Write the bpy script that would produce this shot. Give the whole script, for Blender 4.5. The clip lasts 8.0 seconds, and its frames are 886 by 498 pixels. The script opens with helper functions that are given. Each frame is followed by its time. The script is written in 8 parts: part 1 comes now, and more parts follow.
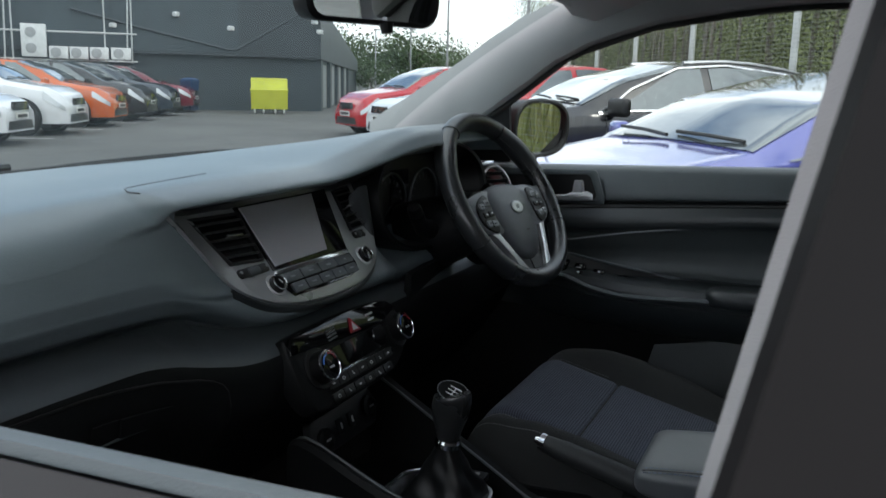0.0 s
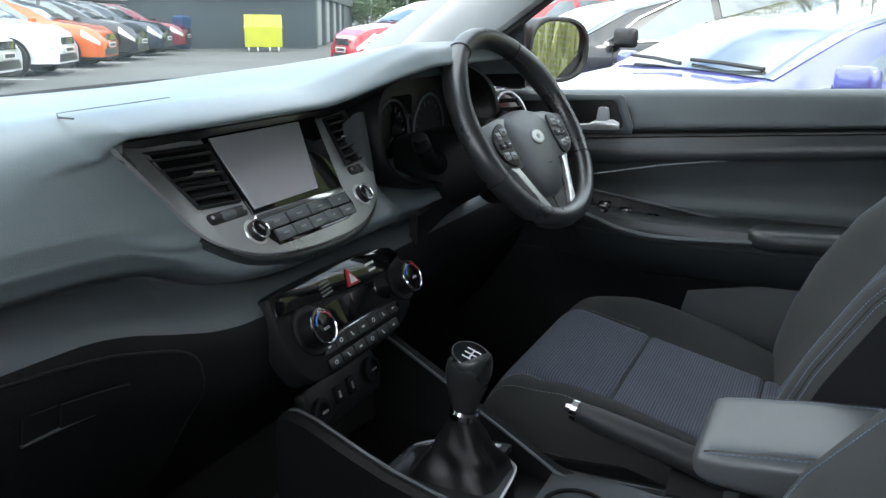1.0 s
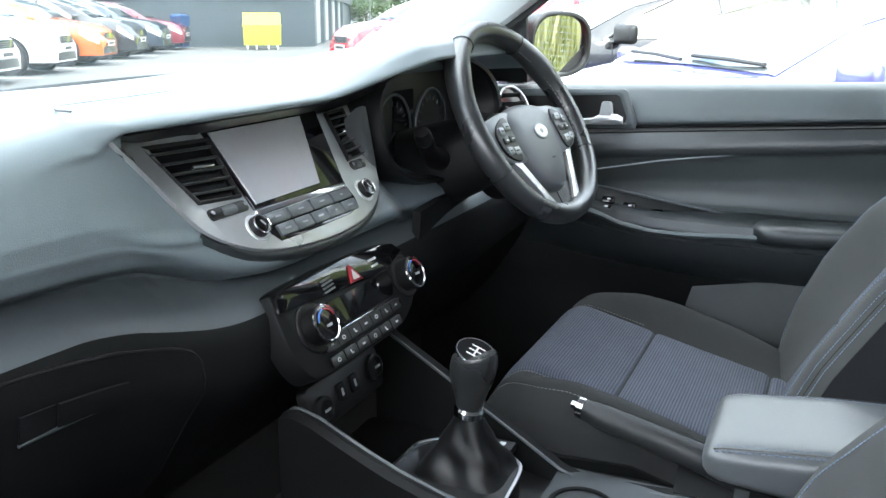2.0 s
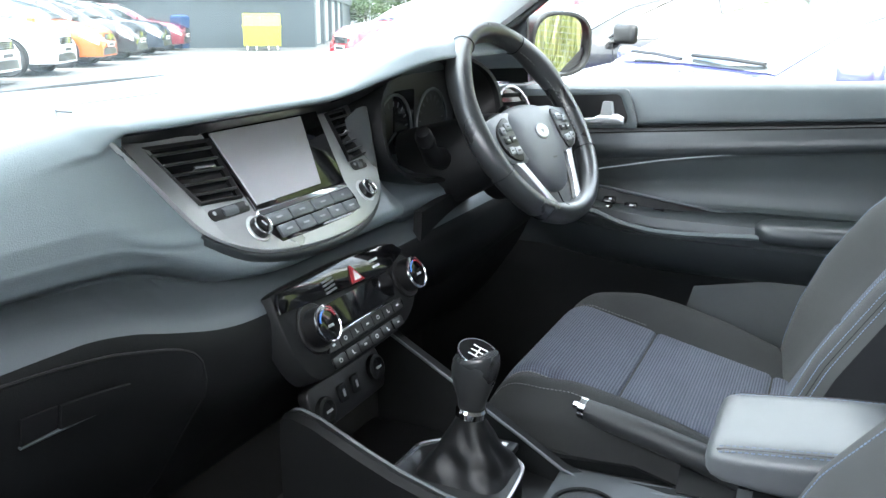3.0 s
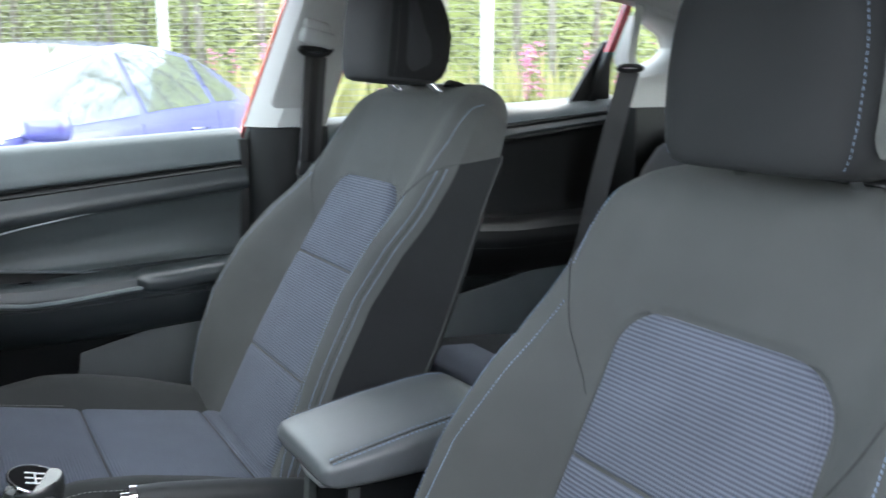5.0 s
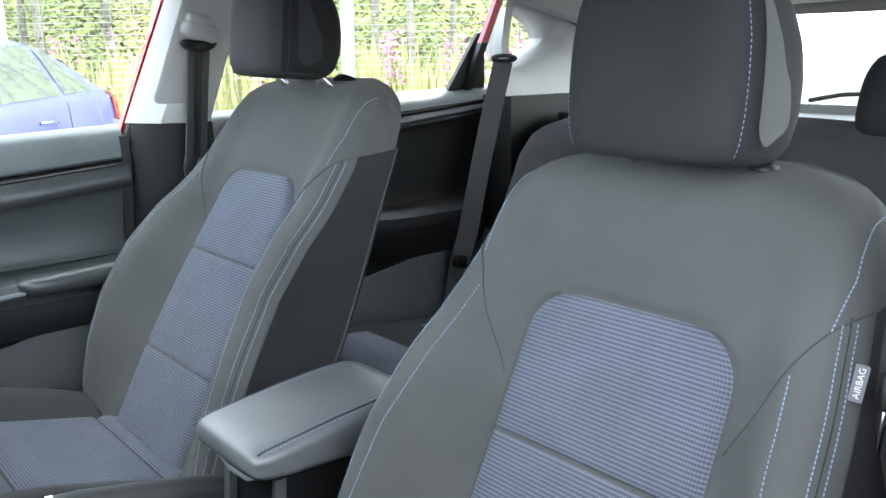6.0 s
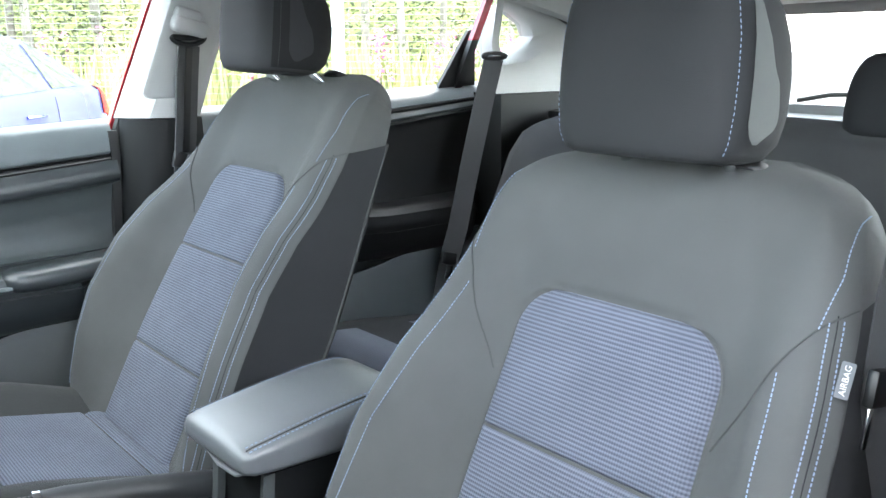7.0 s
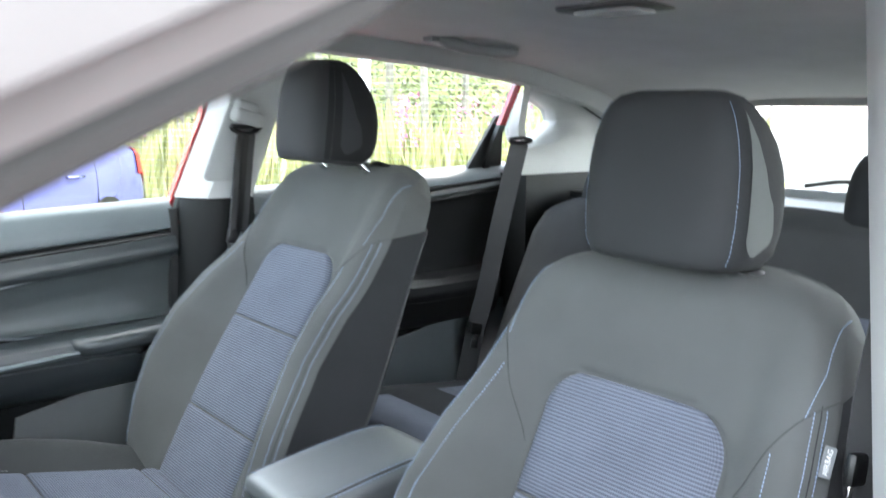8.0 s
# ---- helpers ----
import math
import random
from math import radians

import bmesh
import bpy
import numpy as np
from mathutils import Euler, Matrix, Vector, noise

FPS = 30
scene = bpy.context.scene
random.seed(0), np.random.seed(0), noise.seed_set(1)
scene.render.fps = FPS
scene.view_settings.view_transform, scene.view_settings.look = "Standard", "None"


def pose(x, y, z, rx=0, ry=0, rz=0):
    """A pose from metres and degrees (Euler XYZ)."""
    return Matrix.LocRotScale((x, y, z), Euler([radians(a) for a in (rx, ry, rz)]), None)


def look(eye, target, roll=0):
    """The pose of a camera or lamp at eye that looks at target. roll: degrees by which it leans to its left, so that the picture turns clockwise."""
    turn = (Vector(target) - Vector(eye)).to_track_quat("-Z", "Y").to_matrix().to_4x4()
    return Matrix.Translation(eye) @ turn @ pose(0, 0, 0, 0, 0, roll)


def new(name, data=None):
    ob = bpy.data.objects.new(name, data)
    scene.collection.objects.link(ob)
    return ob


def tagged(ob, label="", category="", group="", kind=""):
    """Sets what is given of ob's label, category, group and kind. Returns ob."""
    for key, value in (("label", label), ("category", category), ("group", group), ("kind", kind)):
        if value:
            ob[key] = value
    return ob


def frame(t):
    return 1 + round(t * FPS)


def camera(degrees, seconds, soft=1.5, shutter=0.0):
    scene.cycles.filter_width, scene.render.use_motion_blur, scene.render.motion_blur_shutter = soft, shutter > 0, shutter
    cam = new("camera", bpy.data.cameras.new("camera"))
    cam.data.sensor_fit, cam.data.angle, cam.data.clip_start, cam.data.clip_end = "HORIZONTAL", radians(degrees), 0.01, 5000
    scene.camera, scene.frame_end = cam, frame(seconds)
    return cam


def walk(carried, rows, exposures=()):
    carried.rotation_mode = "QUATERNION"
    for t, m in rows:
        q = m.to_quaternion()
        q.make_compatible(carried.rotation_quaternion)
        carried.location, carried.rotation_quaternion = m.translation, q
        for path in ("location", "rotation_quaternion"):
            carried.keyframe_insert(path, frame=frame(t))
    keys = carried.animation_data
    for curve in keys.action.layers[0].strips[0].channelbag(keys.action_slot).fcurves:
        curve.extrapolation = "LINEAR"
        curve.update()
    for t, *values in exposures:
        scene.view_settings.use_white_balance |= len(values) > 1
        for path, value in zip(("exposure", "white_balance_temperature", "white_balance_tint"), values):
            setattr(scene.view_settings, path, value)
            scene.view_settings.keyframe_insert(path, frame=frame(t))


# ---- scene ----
cam = camera(54.9, 8.0, shutter=0.35)
PATH = [
    (0, (-1.003, -0.6, 1.253), (0.781, 0.22, 0.867), 1.4),
    (0.5, (-0.876, -0.532, 1.222), (0.897, 0.262, 0.744), 0.6),
    (1, (-0.842, -0.508, 1.214), (0.913, 0.295, 0.689), 0.7),
    (1.5, (-0.835, -0.5, 1.209), (0.919, 0.301, 0.68), 0.6),
    (3, (-0.831, -0.496, 1.207), (0.923, 0.306, 0.678), 0.4),
    (3.5, (-0.853, -0.44, 1.22), (1.033, 0.016, 0.734), 0.9),
    (4, (-0.869, -0.301, 1.227), (1.087, -0.43, 0.828), -0.4),
    (4.5, (-0.84, -0.199, 1.218), (1.027, -0.818, 0.854), -0.9),
    (5, (-0.83, -0.108, 1.216), (0.848, -1.114, 0.804), -0.1),
    (5.2, (-0.825, -0.074, 1.224), (0.772, -1.199, 0.794), -1.3),
    (6.3, (-0.828, -0.042, 1.228), (0.65, -1.315, 0.785), -0.3),
    (6.5, (-0.828, -0.043, 1.227), (0.647, -1.319, 0.784), -0.2),
    (7, (-0.828, -0.041, 1.227), (0.641, -1.322, 0.777), -0.1),
    (7.5, (-0.834, -0.047, 1.237), (0.634, -1.333, 0.799), -0.6),
    (8, (-0.9, 0.059, 1.287), (0.614, -1.21, 0.969), 0.8),
]
EXPOSURES = [(0.0, 0.5), (0.5, 0.95), (1.0, 1.85), (1.5, 2.55), (3.0, 3.25), (3.5, 3.4), (4.0, 3.15), (4.5, 2.95), (5.0, 2.75), (6.5, 3.45), (7.0, 3.6), (7.5, 3.5), (8.0, 3.42)]
walk(cam, [(t, look(eye, target, roll)) for t, eye, target, roll in PATH], EXPOSURES)

# ---- sky and sun ----
world = bpy.data.worlds.new("sky")
scene.world = world
world.use_nodes = True
wn, wl = world.node_tree.nodes, world.node_tree.links
wn.clear()
w_out, w_bg = wn.new("ShaderNodeOutputWorld"), wn.new("ShaderNodeBackground")
w_sky = wn.new("ShaderNodeTexSky")
w_sky.sky_type, w_sky.sun_disc = "NISHITA", False
SUN_EL, SUN_AZ = 50.0, 200.0
w_sky.sun_elevation, w_sky.sun_rotation = radians(SUN_EL), radians(SUN_AZ)
w_co, w_noise, w_ramp, w_mix = wn.new("ShaderNodeTexCoord"), wn.new("ShaderNodeTexNoise"), wn.new("ShaderNodeValToRGB"), wn.new("ShaderNodeMix")
w_map = wn.new("ShaderNodeMapping")
w_map.inputs["Scale"].default_value = (1.0, 1.0, 2.6)
w_noise.inputs["Scale"].default_value, w_noise.inputs["Detail"].default_value = 2.2, 6.0
w_ramp.color_ramp.elements[0].position, w_ramp.color_ramp.elements[1].position = 0.34, 0.56
w_mix.data_type = "RGBA"
w_mix.inputs["B"].default_value = (8.6, 8.9, 9.3, 1)
wl.new(w_co.outputs["Generated"], w_map.inputs["Vector"])
wl.new(w_map.outputs["Vector"], w_noise.inputs["Vector"])
wl.new(w_noise.outputs["Fac"], w_ramp.inputs["Fac"])
wl.new(w_ramp.outputs["Color"], w_mix.inputs["Factor"])
wl.new(w_sky.outputs["Color"], w_mix.inputs["A"])
wl.new(w_mix.outputs["Result"], w_bg.inputs["Color"])
w_bg.inputs["Strength"].default_value = 0.2
wl.new(w_bg.outputs["Background"], w_out.inputs["Surface"])
sun = new("sun", bpy.data.lights.new("sun", "SUN"))
sun.data.energy, sun.data.angle, sun.data.color = 0.7, radians(12), (1.0, 0.96, 0.9)
_az, _el = radians(SUN_AZ), radians(SUN_EL)
sun.matrix_world = look((0, 0, 0), (-math.sin(_az) * math.cos(_el), -math.cos(_az) * math.cos(_el), -math.sin(_el)))


# ---- materials ----
def mat(name, base, rough=0.5, metal=0.0, var=0.12, scale=8.0, grain=0.0, gscale=400.0, spec=0.5, coat=0.0, sheen=0.0, rvar=0.08):
    """A node material: base colour with broad and fine variation, roughness wear and a fine relief."""
    m = bpy.data.materials.new(name)
    m.use_nodes = True
    n, l = m.node_tree.nodes, m.node_tree.links
    b = n["Principled BSDF"]
    b.inputs["Metallic"].default_value = metal
    b.inputs["Specular IOR Level"].default_value = spec
    b.inputs["Coat Weight"].default_value = coat
    b.inputs["Coat Roughness"].default_value = 0.05
    b.inputs["Sheen Weight"].default_value = sheen
    co = n.new("ShaderNodeTexCoord")
    n1, n2 = n.new("ShaderNodeTexNoise"), n.new("ShaderNodeTexNoise")
    n1.inputs["Scale"].default_value, n1.inputs["Detail"].default_value = scale, 5.0
    n2.inputs["Scale"].default_value, n2.inputs["Detail"].default_value = gscale, 2.0
    l.new(co.outputs["Object"], n1.inputs["Vector"])
    l.new(co.outputs["Object"], n2.inputs["Vector"])
    ramp = n.new("ShaderNodeValToRGB")
    e = ramp.color_ramp.elements
    e[0].position, e[1].position = 0.3, 0.7
    e[0].color = (*[c * (1 - var) for c in base], 1)
    e[1].color = (*[min(1, c * (1 + var)) for c in base], 1)
    l.new(n1.outputs["Fac"], ramp.inputs["Fac"])
    l.new(ramp.outputs["Color"], b.inputs["Base Color"])
    mr = n.new("ShaderNodeMapRange")
    mr.inputs["To Min"].default_value, mr.inputs["To Max"].default_value = max(0, rough - rvar), min(1, rough + rvar)
    l.new(n1.outputs["Fac"], mr.inputs["Value"])
    l.new(mr.outputs["Result"], b.inputs["Roughness"])
    if grain:
        bump = n.new("ShaderNodeBump")
        bump.inputs["Strength"].default_value, bump.inputs["Distance"].default_value = grain, 0.001
        l.new(n2.outputs["Fac"], bump.inputs["Height"])
        l.new(bump.outputs["Normal"], b.inputs["Normal"])
    return m


def rib_fabric(name, base, light, pitch=0.0075):
    """Woven seat cloth with fine cross ribs and a dotted weave, along the local z of its part's texture space."""
    m = bpy.data.materials.new(name)
    m.use_nodes = True
    n, l = m.node_tree.nodes, m.node_tree.links
    b = n["Principled BSDF"]
    b.inputs["Roughness"].default_value, b.inputs["Sheen Weight"].default_value = 0.9, 0.06
    b.inputs["Specular IOR Level"].default_value = 0.25
    uv = n.new("ShaderNodeUVMap")
    uv.uv_map = "UVMap"
    wave, dots, noi = n.new("ShaderNodeTexWave"), n.new("ShaderNodeTexWave"), n.new("ShaderNodeTexNoise")
    wave.bands_direction, dots.bands_direction = "Y", "X"
    wave.inputs["Scale"].default_value = 0.314 / pitch
    dots.inputs["Scale"].default_value = 0.314 / 0.0028
    wave.inputs["Distortion"].default_value = 0.15
    noi.inputs["Scale"].default_value = 14.0
    for t in (wave, dots, noi):
        l.new(uv.outputs["UV"], t.inputs["Vector"])
    ma = n.new("ShaderNodeMath")
    ma.operation = "MULTIPLY_ADD"
    ma.inputs[1].default_value, ma.inputs[2].default_value = 0.30, 0.0
    l.new(dots.outputs["Fac"], ma.inputs[0])
    add = n.new("ShaderNodeMath")
    add.operation = "MULTIPLY_ADD"
    add.inputs[1].default_value = 0.7
    l.new(wave.outputs["Fac"], add.inputs[0])
    l.new(ma.outputs["Value"], add.inputs[2])
    ramp = n.new("ShaderNodeValToRGB")
    e = ramp.color_ramp.elements
    e[0].position, e[1].position = 0.05, 0.85
    e[0].color, e[1].color = (*base, 1), (*light, 1)
    l.new(add.outputs["Value"], ramp.inputs["Fac"])
    mix = n.new("ShaderNodeMix")
    mix.data_type, mix.blend_type = "RGBA", "MULTIPLY"
    mix.inputs["Factor"].default_value = 0.3
    l.new(ramp.outputs["Color"], mix.inputs["A"])
    l.new(noi.outputs["Fac"], mix.inputs["B"])
    l.new(mix.outputs["Result"], b.inputs["Base Color"])
    bump = n.new("ShaderNodeBump")
    bump.inputs["Strength"].default_value, bump.inputs["Distance"].default_value = 0.6, 0.0012
    l.new(add.outputs["Value"], bump.inputs["Height"])
    l.new(bump.outputs["Normal"], b.inputs["Normal"])
    return m


def glass(name, tint=(0.9, 0.95, 0.93), rough=0.0):
    """A thin pane: clear, with a mirror sheen that grows at grazing angles."""
    m = bpy.data.materials.new(name)
    m.use_nodes = True
    n, l = m.node_tree.nodes, m.node_tree.links
    n.remove(n["Principled BSDF"])
    tr, gl, mx, fr = n.new("ShaderNodeBsdfTransparent"), n.new("ShaderNodeBsdfGlossy"), n.new("ShaderNodeMixShader"), n.new("ShaderNodeLayerWeight")
    tr.inputs["Color"].default_value = (*tint, 1)
    gl.inputs["Roughness"].default_value = rough
    fr.inputs["Blend"].default_value = 0.5
    pw, sc = n.new("ShaderNodeMath"), n.new("ShaderNodeMath")
    pw.operation, sc.operation = "POWER", "MULTIPLY_ADD"
    pw.inputs[1].default_value, sc.inputs[1].default_value, sc.inputs[2].default_value = 5.0, 0.7, 0.04
    l.new(fr.outputs["Facing"], pw.inputs[0])
    l.new(pw.outputs["Value"], sc.inputs[0])
    l.new(sc.outputs["Value"], mx.inputs["Fac"])
    l.new(tr.outputs["BSDF"], mx.inputs[1])
    l.new(gl.outputs["BSDF"], mx.inputs[2])
    l.new(mx.outputs["Shader"], n["Material Output"].inputs["Surface"])
    return m


def paint(name, c, rough=0.25):
    return mat(name, c, rough, 0.0, 0.05, 3.0, coat=0.8, rvar=0.03)


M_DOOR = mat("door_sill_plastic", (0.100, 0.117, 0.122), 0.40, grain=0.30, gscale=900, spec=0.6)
# One dash plastic in three tones, pale where lit, near-black where shaded.
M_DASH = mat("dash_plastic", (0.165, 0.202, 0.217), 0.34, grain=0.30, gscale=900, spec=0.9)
M_DASHLOW = mat("black_shaded_plastic", (0.0092, 0.010, 0.0104), 0.50, grain=0.3, gscale=900, spec=0.2)
M_DASHROLL = mat("mid_tone_plastic", (0.074, 0.088, 0.094), 0.34, grain=0.3, gscale=900, spec=1.0)
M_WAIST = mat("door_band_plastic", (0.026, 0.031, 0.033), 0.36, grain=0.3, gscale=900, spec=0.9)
M_SLAT = mat("vent_slat_plastic", (0.020, 0.022, 0.024), 0.34, spec=0.8)
M_POCKET = mat("door_pocket_plastic", (0.068, 0.075, 0.075), 0.5, grain=0.4, gscale=700, spec=0.4)
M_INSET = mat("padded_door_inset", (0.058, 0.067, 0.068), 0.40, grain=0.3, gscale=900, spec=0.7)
M_HEAD = mat("charcoal_headrest_cloth", (0.024, 0.025, 0.0265), 0.7, grain=0.5, gscale=1400, sheen=0.02, spec=0.2)
M_SIDECLOTH = mat("black_side_cloth", (0.011, 0.011, 0.012), 0.8, grain=0.5, gscale=1400, spec=0.2)
M_SEAM = mat("grey_seam_thread", (0.044, 0.045, 0.046), 0.8)
M_HUB = mat("airbag_plastic", (0.105, 0.112, 0.122), 0.42, grain=0.3, gscale=900, spec=0.7)
M_SPOKE = mat("silver_grey_plastic", (0.24, 0.25, 0.26), 0.40, 0.3)
M_BRIGHT = mat("bright_silver", (0.72, 0.73, 0.74), 0.30, 0.55)
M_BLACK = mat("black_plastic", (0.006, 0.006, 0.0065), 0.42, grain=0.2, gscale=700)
M_GLOSS = mat("gloss_black", (0.006, 0.006, 0.007), 0.06, rvar=0.02)
# Pale base colour stands in for the bright reflection on the dark display.
M_SCREEN = mat("glare_pale_screen", (0.80, 0.80, 0.84), 0.18, 0.6, rvar=0.03, var=0.03, spec=0.9, coat=0.6)
M_SILVER = mat("silver_trim", (0.62, 0.63, 0.64), 0.34, 0.45, grain=0.1, gscale=1500)
M_SATIN = mat("satin_grey_trim", (0.46, 0.475, 0.485), 0.30, 0.55, grain=0.1, gscale=1500)
M_CHROME = mat("chrome", (0.80, 0.81, 0.82), 0.12, 1.0, 0.03)
M_BUTTON = mat("button_grey", (0.075, 0.085, 0.092), 0.40, spec=0.8)
M_MARK = mat("white_marking", (0.70, 0.70, 0.70), 0.6)
M_DIMMARK = mat("grey_marking", (0.34, 0.35, 0.36), 0.6)
M_RED = mat("red_plastic", (0.42, 0.03, 0.04), 0.3)
M_BLUEMARK = mat("blue_marking", (0.05, 0.18, 0.55), 0.4)
M_LEATHER = mat("black_leather", (0.032, 0.034, 0.035), 0.29, spec=0.9, grain=0.15, gscale=1300, var=0.2)
M_GAITER = mat("gaiter_leather", (0.008, 0.0085, 0.009), 0.42, spec=0.45, grain=0.3, gscale=900, var=0.3)
M_GRIP = mat("handbrake_grip", (0.030, 0.032, 0.033), 0.5, spec=0.5, grain=0.2, gscale=1200)
M_ARM = mat("armrest_leather", (0.105, 0.112, 0.118), 0.38, spec=0.8, grain=0.2, gscale=1200, var=0.12)
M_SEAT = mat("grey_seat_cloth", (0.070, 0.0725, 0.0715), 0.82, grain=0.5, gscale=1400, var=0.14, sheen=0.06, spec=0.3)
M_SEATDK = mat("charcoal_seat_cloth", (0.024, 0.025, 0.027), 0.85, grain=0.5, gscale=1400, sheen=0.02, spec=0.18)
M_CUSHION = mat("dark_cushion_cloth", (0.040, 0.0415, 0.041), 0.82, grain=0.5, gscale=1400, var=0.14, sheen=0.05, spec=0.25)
# The grey seat cloth again, darkened for the shade at the rear.
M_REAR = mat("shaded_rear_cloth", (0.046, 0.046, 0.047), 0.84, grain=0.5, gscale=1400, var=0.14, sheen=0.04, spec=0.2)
M_TAG = mat("grey_tag", (0.13, 0.14, 0.15), 0.7)
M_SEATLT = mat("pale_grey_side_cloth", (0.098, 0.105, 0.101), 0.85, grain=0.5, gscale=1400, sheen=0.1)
M_BLUE = rib_fabric("blue_ribbed_cloth", (0.064, 0.072, 0.098), (0.164, 0.179, 0.222), 0.0041)
M_STITCH = mat("pale_blue_thread", (0.21, 0.27, 0.38), 0.8)
M_STITCHG = mat("grey_thread", (0.20, 0.20, 0.20), 0.8)
M_LINER = mat("grey_headlining", (0.56, 0.555, 0.55), 0.95, grain=0.4, gscale=900, var=0.05)
M_PILLAR = mat("light_grey_pillar_plastic", (0.39, 0.395, 0.39), 0.55, grain=0.25, gscale=900, var=0.05)
M_CARPET = mat("black_carpet", (0.007, 0.007, 0.007), 0.98, grain=1.0, gscale=700, var=0.4)
M_BELT = mat("grey_belt_webbing", (0.045, 0.045, 0.047), 0.7, grain=0.5, gscale=1200)
M_RUBBER = mat("black_rubber", (0.014, 0.014, 0.014), 0.7)
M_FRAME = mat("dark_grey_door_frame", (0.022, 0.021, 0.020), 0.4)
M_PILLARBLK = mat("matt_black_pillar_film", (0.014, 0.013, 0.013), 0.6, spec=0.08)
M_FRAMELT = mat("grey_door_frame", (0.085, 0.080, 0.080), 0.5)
# Pillar plastic again, darkened for the shade on the passenger's pillar.
M_PILLARDK = mat("shaded_pillar_plastic", (0.34, 0.33, 0.325), 0.55, grain=0.25, gscale=900, var=0.05)
M_HANDLE = mat("mid_grey_plastic", (0.26, 0.262, 0.26), 0.5, grain=0.2)
M_CARRED = paint("red_car_paint", (0.35, 0.012, 0.02))
M_GLASS = glass("window_glass", (0.74, 0.79, 0.77))
M_WSGLASS = glass("windscreen_glass", (0.70, 0.76, 0.75))
M_MIRROR = mat("mirror_glass", (0.88, 0.90, 0.90), 0.01, 1.0, 0.01, rvar=0.005)


# ---- mesh helpers ----
BASE = {}


def thing(name, label, category, base=(0, 0, 0), group="", kind=""):
    """An Empty at the thing's base; its parts are modelled in the place's own metres."""
    ob = new(name)
    ob.empty_display_size = 0.05
    ob.location = base
    BASE[ob.name] = Vector(base)
    return tagged(ob, label, category, group, kind)


def part(name, bm, material, parent, label="", sharp=38.0):
    top = parent
    while top.parent:
        top = top.parent
    bmesh.ops.recalc_face_normals(bm, faces=bm.faces)
    me = bpy.data.meshes.new(name)
    off = BASE.get(top.name, Vector((0, 0, 0)))
    bmesh.ops.translate(bm, verts=bm.verts, vec=-off)
    bm.to_mesh(me)
    bm.free()
    me.materials.append(material)
    me.shade_smooth()
    me.set_sharp_from_angle(angle=radians(sharp))
    ob = new(name, me)
    ob.parent = parent
    return tagged(ob, label)


def solo(name, bm, material, label, category, kind="", group="", sharp=38.0, base=None):
    """A thing that is one mesh."""
    if base is None:
        xs = [v.co for v in bm.verts]
        base = (sum(v.x for v in xs) / len(xs), sum(v.y for v in xs) / len(xs), min(v.z for v in xs))
    bmesh.ops.recalc_face_normals(bm, faces=bm.faces)
    bmesh.ops.translate(bm, verts=bm.verts, vec=-Vector(base))
    me = bpy.data.meshes.new(name)
    bm.to_mesh(me)
    bm.free()
    me.materials.append(material)
    me.shade_smooth()
    me.set_sharp_from_angle(angle=radians(sharp))
    ob = new(name, me)
    ob.location = base
    BASE[ob.name] = Vector(base)
    return tagged(ob, label, category, group, kind)


def B():
    return bmesh.new()


def box(bm, c, s, m=None, bev=0.0, seg=2):
    """A bevelled box about c (metres), size s, turned by m."""
    mm = (m or Matrix()) @ Matrix.Translation(c) @ Matrix.Diagonal((*s, 1))
    vs = bmesh.ops.create_cube(bm, size=1, matrix=mm)["verts"]
    if bev:
        es = list({e for v in vs for e in v.link_edges})
        bmesh.ops.bevel(bm, geom=es, offset=bev, segments=seg, affect="EDGES", profile=0.5)
    return bm


def loft(bm, rings, closed=True, caps=True):
    rows = [[bm.verts.new(p) for p in r] for r in rings]
    n = len(rows[0])
    for a, b in zip(rows, rows[1:]):
        for i in range(n if closed else n - 1):
            j = (i + 1) % n
            bm.faces.new((a[i], a[j], b[j], b[i]))
    if caps and closed:
        bm.faces.new(rows[0])
        bm.faces.new(rows[-1])
    return bm


def sheet(bm, f, nu, nv, thick=0.0, uv=False):
    """A grid of f(u, v), u and v from 0 to 1; with thick it becomes a slab, along its own normals."""
    pts = [[Vector(f(i / nu, j / nv)) for i in range(nu + 1)] for j in range(nv + 1)]
    rows = [[bm.verts.new(p) for p in r] for r in pts]
    lay = bm.loops.layers.uv.new("UVMap") if uv else None
    for j in range(nv):
        for i in range(nu):
            q = (rows[j][i], rows[j][i + 1], rows[j + 1][i + 1], rows[j + 1][i])
            try:
                fc = bm.faces.new(q)
            except ValueError:
                continue
            if uv:
                for lp, (a, b) in zip(fc.loops, ((i, j), (i + 1, j), (i + 1, j + 1), (i, j + 1))):
                    lp[lay].uv = uv(a / nu, b / nv)
    if thick:
        bmesh.ops.recalc_face_normals(bm, faces=bm.faces)
        bmesh.ops.solidify(bm, geom=bm.faces[:], thickness=thick)
    return bm


